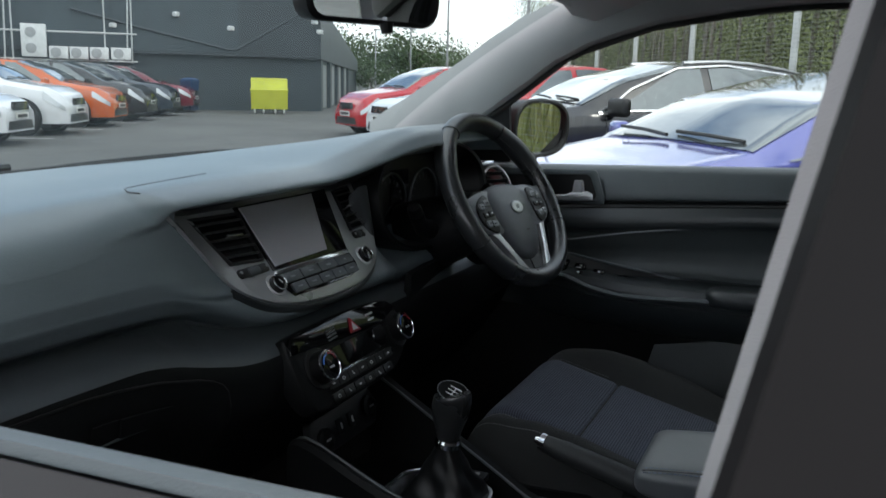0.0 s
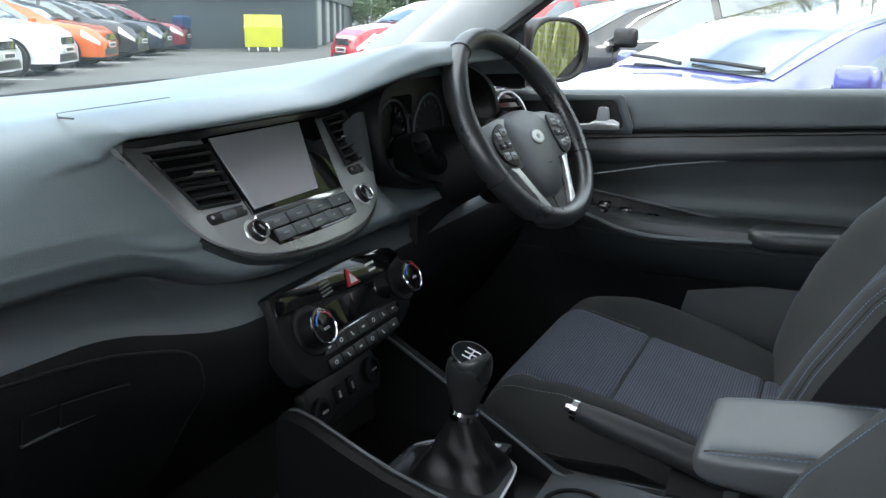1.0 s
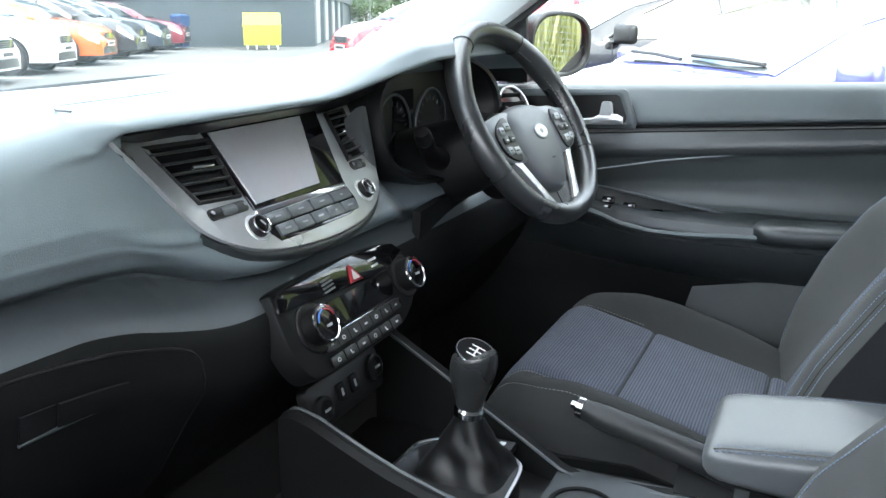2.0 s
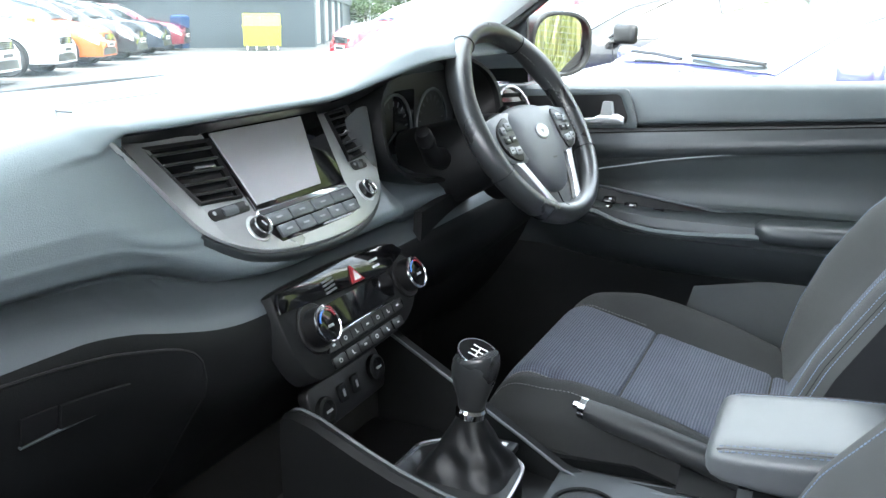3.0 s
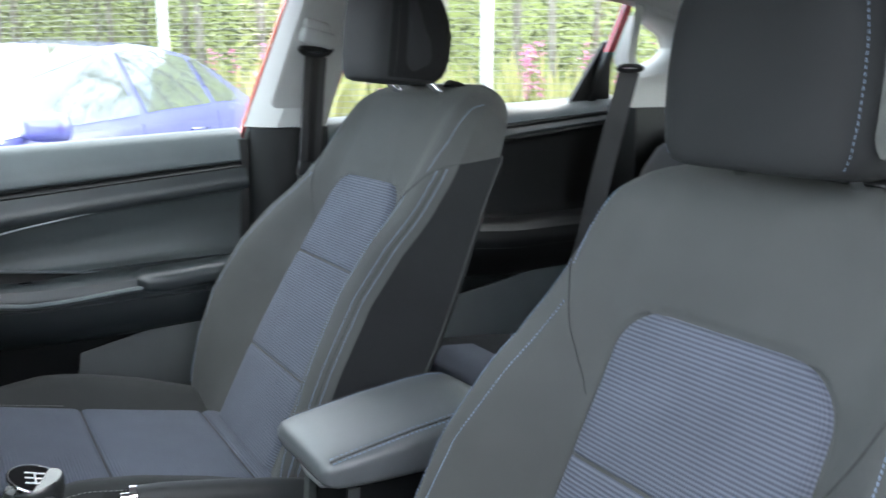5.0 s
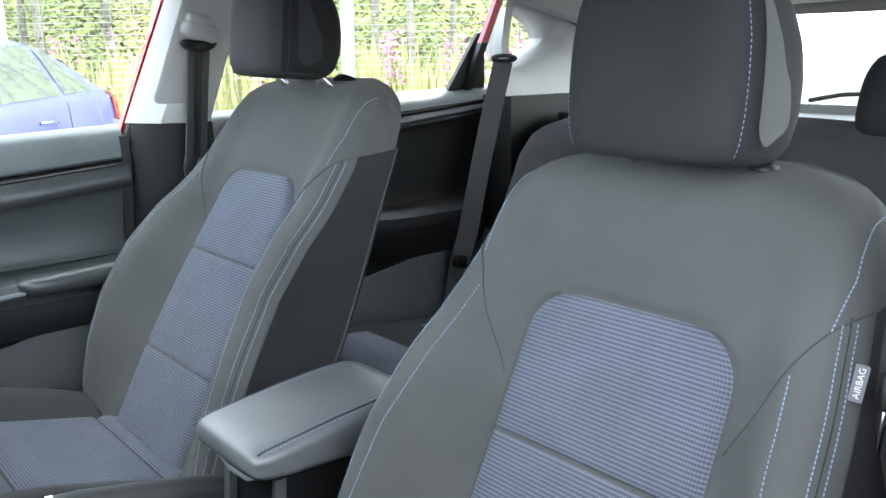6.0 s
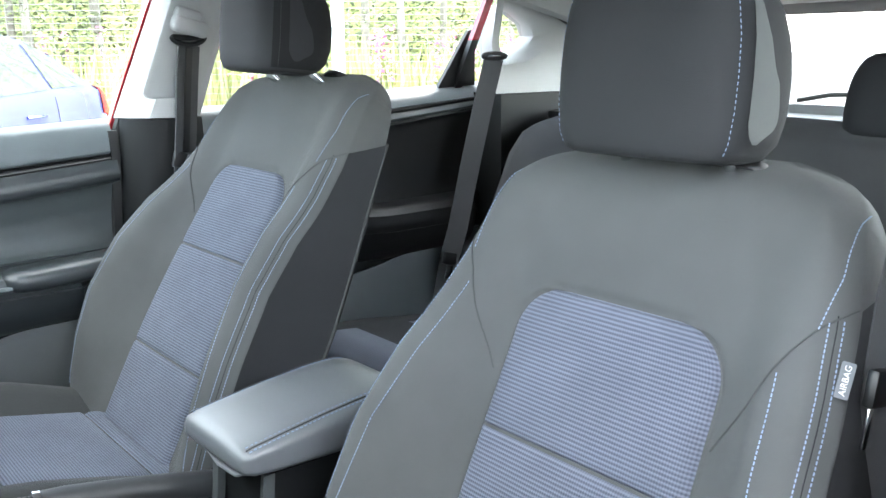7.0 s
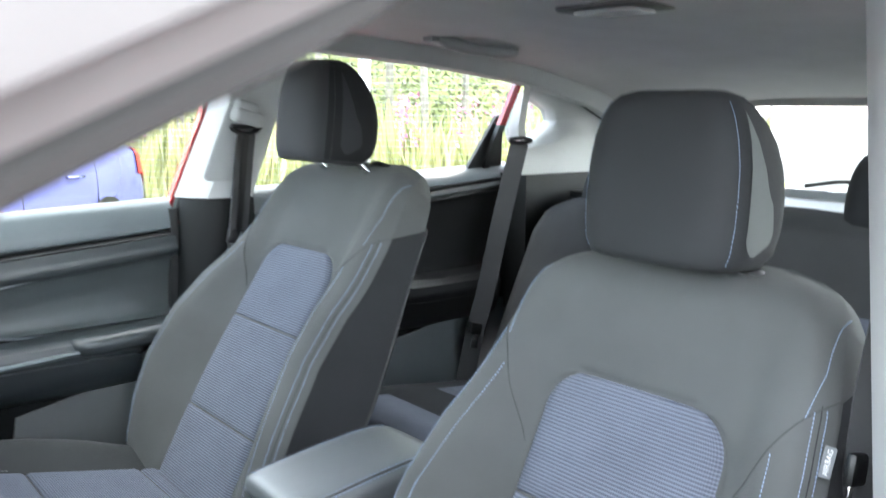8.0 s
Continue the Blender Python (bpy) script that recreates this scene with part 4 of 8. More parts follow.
# Black lip that follows the frame's edge and rolls under it.
bm = B()
rings = []
for i, (x, y) in list(enumerate(edge))[14:]:
    (xa, ya), (xb, yb) = edge[max(i - 1, 0)], edge[min(i + 1, len(edge) - 1)]
    n = Vector((yb - ya, xa - xb, 0)).normalized() * -1
    if n.dot(Vector((x + 0.04, y - 0.09, 0))) < 0:
        n = -n
    g = smooth(i, 16, 34) * (1 - 0.4 * smooth(i, len(edge) - 22, len(edge) - 6))
    prof = ((-0.004, 0.001), (0.0015, 0.0015), (0.002 + 0.004 * g, 0.0), (0.002 + 0.0060 * g, -0.004), (0.002 + 0.0060 * g, -0.010), (0.001 + 0.003 * g, -0.022), (-0.008, -0.030), (-0.010, -0.006))
    rings.append([FM @ Vector((x + n.x * o, y + n.y * o, z)) + Vector(WING) * wing(y) for o, z in prof])
loft(bm, rings)
part("frame_lip", bm, M_WAIST, dash, "black lip round the frame", sharp=60)
# Screen.
bm = B()
prism(bm, [(-0.1355, 0.1135), (0.080, 0.1165), (0.072, 0.095), (0.042, 0.0150), (-0.1335, 0.0160)], 0.006, FM @ pose(0, 0, 0.004), 0.002)
sc = part("screen_surround", bm, M_GLOSS, dash, "gloss black screen surround")
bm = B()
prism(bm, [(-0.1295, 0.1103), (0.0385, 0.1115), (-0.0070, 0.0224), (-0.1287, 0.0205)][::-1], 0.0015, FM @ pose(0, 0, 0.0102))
part("display", bm, M_SCREEN, sc, "switched-off display coloured pale for a sky reflection")
bm = B()
prism(bm, [(-0.134, 0.0135), (0.042, 0.0150), (0.040, 0.0102), (-0.134, 0.0085)], 0.004, FM @ pose(0, 0, 0.0065), 0.001)
part("chrome_strip", bm, M_CHROME, sc, "thin chrome strip")
# Button block: two rows.
bm = B()
prism(bm, [(-0.132, 0.0080), (0.044, 0.0095), (0.046, -0.006), (0.042, -0.0195), (0.016, -0.0245), (-0.06, -0.0255), (-0.122, -0.0245), (-0.130, -0.014)], 0.004, FM @ pose(0, 0, 0.004), 0.001)
bb = part("button_block", bm, M_GLOSS, dash, "black button block")
for r, (v, h) in enumerate(((0.0010, 0.0128), (-0.0145, 0.0140))):
    n = (4, 5)[r]
    for i in range(n):
        w = 0.170 / n if r == 0 else 0.160 / n
        u = (-0.130, -0.121)[r] + (i + 0.5) * w
        bm = B()
        prism(bm, rrect(w - 0.0025, h, 0.0015, n=2), 0.003, FM @ pose(u, v, 0.008), 0.0008)
        key = part("button", bm, M_BUTTON, bb)
        bm = B()
        box(bm, (0, 0, 0), (0.010 if i != 3 else 0.004, 0.0020, 0.0006), FM @ pose(u, v, 0.0113))
        part("key_mark", bm, M_DIMMARK, bb, "small pale key legend")


def knob(m, r, parent, label, depth=0.018, skirt=M_BLACK):
    """A rotary knob: flat skirt, thin bright ring, black face."""
    bm = B()
    lathe(bm, [(r * 1.32, -0.003), (r * 1.32, 0.0008), (r * 1.24, 0.0022), (r * 1.04, 0.0022)], m, 36)
    k = part("knob", bm, skirt, parent, label)
    bm = B()
    lathe(bm, [(r * 0.98, 0), (r, depth * 0.2), (r * 0.975, depth * 0.88)], m, 36)
    part("grip", bm, M_BLACK, k)
    bm = B()
    lathe(bm, [(r * 0.978, depth * 0.86), (r * 0.965, depth * 0.96), (r * 0.90, depth), (r * 0.87, depth * 0.95)], m, 36)
    part("bezel", bm, M_CHROME, k, "thin chrome ring")
    bm = B()
    lathe(bm, [(r * 0.88, depth * 0.4), (r * 0.88, depth * 0.94), (r * 0.72, depth * 0.98), (r * 0.2, depth)], m, 32)
    part("cap", bm, M_GLOSS, k)
    return k


for x in (-0.144, 0.074):
    k = knob(FM @ pose(x, -0.0025, 0.006), 0.0118, dash, "chrome-ringed rotary knob", depth=0.011, skirt=M_BRIGHT)
    bm = B()
    box(bm, (0, 0, 0), (0.0016, 0.007, 0.0008), FM @ pose(x, -0.002, 0.0174, 0, 0, 30))
    part("knob_mark", bm, M_DIMMARK, k)


def vent(outline, slats, tab, name, m, deep=0.03):
    """An air vent: dark box, frame, slats and a tab. The outline is four corners: tl, tr, br, bl."""
    tl, tr, br, bl = [Vector(p) for p in outline]

    def at(u, v):
        return tl.lerp(tr, u).lerp(bl.lerp(br, u), v)

    c = (tl + tr + br + bl) / 4
    bm = B()
    prism(bm, [tuple(c + (p - c) * 1.03) for p in (bl, br, tr, tl)], 0.0022, m @ pose(0, 0, 0.0052))
    v0 = part("vent_box", bm, M_GLOSS, dash, name)
    bm = B()
    rim = [tuple(c + (p - c) * 1.06) for p in (bl, br, tr, tl)]
    inn = [tuple(c + (p - c) * 0.97) for p in (bl, br, tr, tl)]
    ringplate(bm, rim, inn, 0.008, m @ pose(0, 0, 0.004))
    part("vent_rim", bm, M_BLACK, v0)
    for i in range(slats):
        v = (i + 0.7) / (slats + 0.5)
        a, b = at(0.03, v), at(0.97, v)
        bm = B()
        d = (b - a)
        mm = m @ Matrix.Translation((*(a + d / 2), 0.0095)) @ pose(0, 0, 0, 0, 0, math.degrees(math.atan2(d.y, d.x))) @ pose(0, 0, 0, 20)
        box(bm, (0, 0, 0), (d.length, 0.0026, 0.0085), mm, 0.0009, 1)
        part("slat", bm, M_SLAT, v0)
    if tab:
        bm = B()
        box(bm, (0, 0, 0), (tab[2], 0.004, 0.008), m @ pose(tab[0], tab[1], 0.0140, 0, 0, -4), 0.001)
        part("vent_tab", bm, M_CHROME, v0, "chrome vent tab")
    return v0


vent(((-0.2286, 0.1072), (-0.1360, 0.1040), (-0.1420, 0.0355), (-0.1997, 0.0401)), 5, (-0.172, 0.073, 0.028), "wide air vent", FM)
vent(((0.0960, 0.1085), (0.1385, 0.1105), (0.1225, 0.0450), (0.0805, 0.0415)), 5, (0.108, 0.077, 0.018), "narrow air vent", FM)
for x, y, w in ((-0.167, 0.0245, 0.044), (0.096, 0.0325, 0.018)):
    bm = B()
    prism(bm, rrect(w + 0.016, 0.0125, 0.005, x, y), 0.0055, FM @ pose(0, 0, 0.003), 0.001)
    tw = part("thumbwheel_plate", bm, M_BLACK, dash)
    bm = B()
    lathe(bm, [(0.0062, -w * 0.24), (0.0070, 0), (0.0062, w * 0.24)], FM @ pose(x, y, 0.0045, 0, 90, 0), 16)
    part("thumbwheel", bm, M_BUTTON, tw, "ribbed vent thumbwheel")
    for dx in (-0.5, 0.5):
        bm = B()
        lathe(bm, [(0.0022, 0), (0.0022, 0.0008)], FM @ pose(x + dx * (w + 0.006), y + 0.001, 0.0101), 10)
        part("vent_mark", bm, M_DIMMARK, tw)

# Climate panel.
CL = radians(26)
CM = frame_m((0, -0.0135, 0.881), (1, 0, 0), (0, math.sin(CL), math.cos(CL)))
cp = thing("climate_panel", "gloss black heater panel with two chrome-ringed dials", "control panel", (0, -0.01, 0.82))
bm = B()
prism(bm, [(p.x, p.y) for p in spline([(x, y, 0) for x, y in ((-0.147, 0.044), (-0.138, 0.054), (-0.07, 0.0565), (0.0, 0.0565), (0.07, 0.0535), (0.112, 0.0475), (0.132, 0.032), (0.138, 0.008), (0.130, -0.020), (0.100, -0.043), (0.055, -0.0545), (-0.03, -0.0565), (-0.110, -0.0545), (-0.134, -0.046), (-0.146, -0.022), (-0.150, 0.01))], 4, True)], 0.030, CM @ pose(0, 0, -0.034), 0.005)
part("panel_body", bm, M_DASHLOW, cp)
bm = B()
prism(bm, [(-0.1455, 0.044), (-0.138, 0.0515), (-0.07, 0.054), (0.0, 0.054), (0.07, 0.051), (0.110, 0.0455), (0.128, 0.032), (0.084, 0.0195), (0.04, 0.0185), (-0.02, 0.0215), (-0.08, 0.0265), (-0.1475, 0.0305)], 0.004, CM @ pose(0, 0, -0.004), 0.001)
gp = part("gloss_strip", bm, M_GLOSS, cp, "gloss black switch strip")
bm = B()
prism(bm, [(-0.009, 0.0235), (0.017, 0.0225), (-0.001, 0.0445)], 0.003, CM @ pose(0, 0, 0.0), 0.001)
part("hazard_button", bm, M_RED, cp, "red triangular hazard button")
bm = B()
prism(bm, [(-0.0045, 0.0262), (0.0105, 0.0257), (0.0, 0.0385)], 0.001, CM @ pose(0, 0, 0.0026))
part("hazard_mark", bm, M_MARK, cp)
bm = B()
for k in range(4):
    box(bm, (0, 0, 0), (0.022, 0.0022, 0.002), CM @ pose(-0.052, 0.028 + 0.0045 * k, 0.0005, 0, 0, 4))
part("grille_bars", bm, M_BUTTON, gp, "small sensor grille")
bm = B()
box(bm, (0, 0, 0), (0.020, 0.003, 0.0006), CM @ pose(0.052, 0.038, 0.0005))
box(bm, (0, 0, 0), (0.016, 0.003, 0.0006), CM @ pose(0.053, 0.030, 0.0005))
part("switch_legend", bm, M_MARK, gp)
bm = B()
prism(bm, [(-0.072, 0.017), (0.076, 0.017), (0.078, 0.0), (0.068, -0.0145), (-0.070, -0.0145)], 0.003, CM @ pose(0, 0, -0.004), 0.001)
part("climate_display", bm, M_GLOSS, cp, "unlit dark display")
bm = B()
box(bm, (0, 0, 0), (0.134, 0.0014, 0.003), CM @ pose(-0.020, -0.0172, -0.002), 0.0004)
part("chrome_line", bm, M_CHROME, cp, "thin chrome line")
bm = B()
prism(bm, [(p.x, p.y) for p in spline([(x, y, 0) for x, y in ((-0.093, -0.0195), (0.066, -0.0195), (0.072, -0.026), (0.066, -0.033), (-0.085, -0.033), (-0.095, -0.027))], 4, True)], 0.0035, CM @ pose(0, 0, -0.004), 0.001)
kb = part("key_strip", bm, M_BLACK, cp, "strip of heater keys")
for v, n, u0, du in ((-0.0262, 7, -0.086, 0.0249), (-0.0450, 6, -0.084, 0.0271)):
    for i in range(n):
        u = u0 + i * du
        if v < -0.03:
            bm = B()
            prism(bm, rrect(du - 0.0016, 0.0125, 0.002, n=2), 0.0030, CM @ pose(u, v, -0.004), 0.0008)
            part("button", bm, M_BLACK, cp)
        else:
            bm = B()
            box(bm, (0, 0, 0), (0.0006, 0.011, 0.0006), CM @ pose(u + du / 2, v, -0.0004))
            part("key_gap", bm, M_GLOSS, kb)
        bm = B()
        if (i + (v < -0.03)) % 3 == 0:
            box(bm, (0, 0, 0), (0.0056, 0.0022, 0.0005), CM @ pose(u, v, -0.0003 if v > -0.03 else -0.0009))
        elif (i + (v < -0.03)) % 3 == 1:
            ringplate(bm, [(0.0034 * math.cos(a), 0.0026 * math.sin(a)) for a in np.linspace(0, 2 * math.pi, 12, endpoint=False)], [(0.0021 * math.cos(a), 0.0014 * math.sin(a)) for a in np.linspace(0, 2 * math.pi, 12, endpoint=False)], 0.0005, CM @ pose(u, v, -0.0005 if v > -0.03 else -0.0011))
        else:
            box(bm, (0, 0, 0), (0.0016, 0.0052, 0.0005), CM @ pose(u - 0.001, v, -0.0003 if v > -0.03 else -0.0009, 0, 0, 16))
            box(bm, (0, 0, 0), (0.0034, 0.0014, 0.0005), CM @ pose(u + 0.0012, v - 0.002, -0.0003 if v > -0.03 else -0.0009))
        part("key_mark", bm, M_MARK, cp, "small white key symbol")
for x in (-0.101, 0.111):
    k = knob(CM @ pose(x, 0.0, -0.003), 0.0218, cp, "chrome-ringed heater dial", depth=0.021)
    bm = B()
    for c0, a0, a1 in ((0, 20, 85),):
        tube(bm, [CM @ Vector((x + 0.0150 * math.cos(radians(a)), 0.0150 * math.sin(radians(a)), 0.0182)) for a in np.linspace(a0, a1, 8)], 0.0011, 5)
    part("warm_arc", bm, M_RED, k, "red arc mark")
    bm = B()
    tube(bm, [CM @ Vector((x + 0.0150 * math.cos(radians(a)), 0.0150 * math.sin(radians(a)), 0.0182)) for a in np.linspace(95, 165, 8)], 0.0011, 5)
    part("cool_arc", bm, M_BLUEMARK, k, "blue arc mark")
    bm = B()
    box(bm, (0, 0, 0), (0.010, 0.003, 0.0006), CM @ pose(x, -0.003, 0.0186))
    part("dial_mark", bm, M_DIMMARK, k)

# Sockets under the panel.
sk = thing("socket_plate", "black plate with a power socket and USB sockets", "socket plate", (0.0, 0.02, 0.77))
SM = frame_m((-0.002, 0.012, 0.765), (1, 0, 0), (0, 0.30, 0.95))
bm = B()
prism(bm, rrect(0.165, 0.055, 0.012), 0.014, SM @ pose(0, 0, -0.010), 0.003)
part("plate", bm, M_BLACK, sk)
for x, y in ((0.062, 0.002), (-0.060, -0.006)):
    bm = B()
    lathe(bm, [(0.017, 0), (0.017, 0.006), (0.013, 0.008), (0.011, 0.002)], SM @ pose(x, y, 0.004), 20)
    so = part("power_socket", bm, M_DASHLOW, sk, "capped power socket")
    bm = B()
    box(bm, (0, 0, 0), (0.012, 0.003, 0.0006), SM @ pose(x, y, 0.0125))
    part("socket_mark", bm, M_DIMMARK, so)
for x in (-0.018, 0.012):
    bm = B()
    prism(bm, rrect(0.016, 0.022, 0.003), 0.004, SM @ pose(x, 0.0, 0.004), 0.001)
    us = part("usb_socket", bm, M_DASHLOW, sk)
    bm = B()
    box(bm, (0, 0, 0), (0.004, 0.009, 0.0006), SM @ pose(x, 0.0, 0.0084))
    part("socket_mark", bm, M_DIMMARK, us)

# Glovebox on the passenger side.
gb = thing("glovebox", "black glovebox lid with a recessed pull", "glovebox", (-0.48, 0.06, 0.66))
def gb_y(x, z):
    prof = dash_profile(x)[-9:][::-1]
    return interp(z, [p[1] for p in prof], [p[0] for p in prof]) - 0.003


def gb_pt(u, v):
    x = -0.72 + 0.483 * u
    top = interp(x, [-0.72, -0.55, -0.441, -0.391, -0.333, -0.28, -0.265, -0.252, -0.244, -0.239, -0.237], [0.944, 0.942, 0.938, 0.933, 0.924, 0.911, 0.906, 0.899, 0.890, 0.880, 0.865])
    z = top * (1 - v) + 0.70 * v
    return (x, gb_y(x, z), z)


# The lid takes the shaded tone of the dash plastic.
bm = B()
sheet(bm, gb_pt, 90, 14, 0.008)
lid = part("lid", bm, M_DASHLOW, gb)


def on_lid(x, z, o=0.0):
    return (x, gb_y(x, z) - o, z)


# Pull: a dark patch for its hollow, the hinged tongue beside it and a lower lip coloured pale as if lit.
bm = B()
sheet(bm, lambda u, v: on_lid(-0.428 + 0.034 * u, (0.9085 - 0.003 * u) * (1 - v) + 0.885 * v, 0.0012), 4, 4, 0.002)
pl = part("pull_recess", bm, M_BLACK, lid, "dark pull recess")
bm = B()
sheet(bm, lambda u, v: on_lid(-0.393 + 0.072 * u, (0.906 - 0.010 * u) * (1 - v) + (0.885 - 0.008 * u) * v, 0.0030), 8, 4, 0.003)
part("pull_tongue", bm, M_DASHLOW, lid, "hinged pull tongue")
bm = B()
tube(bm, [on_lid(x, 0.883 - 0.05 * (x + 0.425), 0.002) for x in np.linspace(-0.428, -0.322, 12)], 0.0018, 6)
part("pull_lip", bm, M_DASHROLL, lid)
bm = B()
tube(bm, [Vector(gb_pt(u, 0.0)) + Vector((0, 0.0005, 0.0015)) for u in np.linspace(0, 1, 90)] + [Vector(gb_pt(1.0, v)) + Vector((0.001, 0.0005, 0)) for v in np.linspace(0.1, 1, 8)], 0.0016, 6)
part("lid_gap", bm, M_BLACK, gb, "dark shut line")

# Instrument cluster and hood.
cl = thing("instrument_cluster", "unlit round dials in a deep black binnacle", "instrument cluster", (0.385, 0.1, 0.97))
def bin_ring(k, y, dz=0.0):
    out = []
    for a in np.linspace(0, 2 * math.pi, 36, endpoint=False):
        c, s = math.cos(a), math.sin(a)
        out.append((0.385 + 0.205 * k * math.copysign(abs(c) ** 0.75, c), y + 0.02 * s, 1.055 + dz + 0.083 * k * math.copysign(abs(s) ** 0.8, s)))
    return out
bm = B()
loft(bm, [bin_ring(1.13, 0.12), bin_ring(1.13, 0.062), bin_ring(1.09, 0.047), bin_ring(1.04, 0.048), bin_ring(1.02, 0.056)], caps=False)
part("binnacle", bm, M_DASHLOW, cl)
bm = B()
loft(bm, [bin_ring(1.02, 0.056), bin_ring(1.0, 0.065), bin_ring(0.96, 0.135)], caps=False)
part("hood_lining", bm, M_BLACK, cl, "matt black hood lining")
bm = B()
prism(bm, [(p[0], p[2]) for p in bin_ring(0.97, 0)][::-1], 0.004, frame_m((0, 0.135, 0), (1, 0, 0), (0, 0, 1)))
face = part("cluster_face", bm, M_BLACK, cl)
for x, r in ((0.345, 0.058), (0.480, 0.058)):
    bm = B()
    tube(bm, [(x + r * math.cos(a), 0.126, 1.030 + r * math.sin(a)) for a in np.linspace(0, 2 * math.pi, 32, endpoint=False)], 0.0022, 8, closed=True)
    dl = part("dial", bm, M_BUTTON, cl, "dark grey dial ring")
    bm = B()
    for a in np.linspace(radians(-30), radians(210), 13):
        c, s = math.cos(a), math.sin(a)
        tube(bm, [(x + 0.040 * c, 0.1275, 1.030 + 0.040 * s), (x + 0.048 * c, 0.1275, 1.030 + 0.048 * s)], 0.0009, 4)
    part("tick_marks", bm, M_BUTTON, dl)
    bm = B()
    tube(bm, [(x, 0.124, 1.030), (x - 0.036, 0.124, 1.008)], [0.002, 0.0008], 5)
    part("needle", bm, M_BUTTON, dl)
bm = B()
prism(bm, rrect(0.07, 0.085, 0.006), 0.002, frame_m((0.385, 0.131, 1.05), (1, 0, 0), (0, 0, 1)))
part("trip_display", bm, M_GLOSS, cl)
# Steering column shroud and knee panel.
co = thing("steering_column", "black steering column cowl with two stalks", "steering column", (0.385, 0.05, 0.93))
bm = B()
axis = Vector((0, -0.935, 0.355))
c0 = Vector((0.39, 0.10, 0.965))
rings = []
for k, (w, h) in ((0.0, (0.075, 0.070)), (0.06, (0.072, 0.064)), (0.12, (0.064, 0.056)), (0.15, (0.055, 0.048))):
    p = c0 + axis * k
    rings.append([p + Vector((w * math.copysign(abs(math.cos(a)) ** 0.7, math.cos(a)), 0.355 * h * math.sin(a), 0.935 * h * math.copysign(abs(math.sin(a)) ** 0.7, math.sin(a)))) for a in np.linspace(0, 2 * math.pi, 24, endpoint=False)])
loft(bm, rings)
part("cowl", bm, M_DASHLOW, co)
for s in (-1, 1):
    bm = B()
    x0 = 0.39 + s * 0.065
    tube(bm, [(x0 - s * 0.02, 0.040, 0.995), (0.39 + s * 0.105, 0.030, 1.006), (0.39 + s * 0.135, 0.024, 1.024), (0.39 + s * 0.160, 0.020, 1.046), (0.39 + s * 0.166, 0.019, 1.052)], [0.019, 0.015, 0.0125, 0.0125, 0.010], 14)
    st = part("stalk", bm, M_BLACK, co, "black control stalk")
    bm = B()
    tube(bm, [(0.39 + s * 0.146, 0.0222, 1.034), (0.39 + s * 0.151, 0.0215, 1.038)], 0.0134, 12)
    part("stalk_ring", bm, M_DASHLOW, st)
kp = thing("knee_panel", "black lower dashboard panel under the steering column", "trim panel", (0.42, 0.05, 0.62))
bm = B()
sheet(bm, lambda u, v: (0.20 + 0.53 * u, 0.020 + 0.02 * math.sin(math.pi * u) + 0.14 * v ** 2, 0.945 - 0.30 * v), 14, 10, 0.012)
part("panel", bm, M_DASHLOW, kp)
bm = B()
tube(bm, [(0.24, 0.028, 0.885), (0.31, 0.020, 0.878), (0.36, 0.020, 0.882), (0.40, 0.024, 0.895)], [0.002, 0.004, 0.004, 0.002], 6)
part("tilt_lever", bm, M_DASHROLL, kp, "column adjuster lever")

# Driver's side air vent.
sv = thing("side_vent", "oval black air vent at the end of the dashboard", "air vent", (0.665, 0.05, 1.0))
SV = frame_m((0.655, 0.045, 1.035), (0.85, -0.50, 0), (0.0, 0.25, 0.97))
bm = B()
ringplate(bm, [(0.040 * math.cos(a), 0.052 * math.sin(a)) for a in np.linspace(0, 2 * math.pi, 24, endpoint=False)], [(0.033 * math.cos(a), 0.045 * math.sin(a)) for a in np.linspace(0, 2 * math.pi, 24, endpoint=False)], 0.010, SV)
part("rim", bm, M_SILVER, sv)
bm = B()
prism(bm, [(0.034 * math.cos(a), 0.046 * math.sin(a)) for a in np.linspace(0, 2 * math.pi, 24, endpoint=False)], 0.002, SV)
part("vent_box", bm, M_GLOSS, sv)
for k in range(5):
    bm = B()
    y = -0.032 + k * 0.016
    box(bm, (0, 0, 0), (2 * 0.033 * math.sqrt(max(0.1, 1 - (y / 0.046) ** 2)), 0.008, 0.002), SV @ pose(0, y, 0.006, 25), 0.0006, 1)
    part("slat", bm, M_BLACK, sv)

# ---- steering wheel ----
sw = thing("steering_wheel", "black leather steering wheel with silver lower spokes", "steering wheel", (0.392, -0.085, 0.87))
TW, TY = radians(31.6), radians(-7.4)
WM = frame_m((0.414, -0.068, 1.0495), (math.cos(TY), math.sin(TY), 0), (-math.sin(TY) * math.sin(TW), math.cos(TY) * math.sin(TW), math.cos(TW)))
WR = 0.1565


def wp(x, y, z):
    return WM @ Vector((x, y, z))


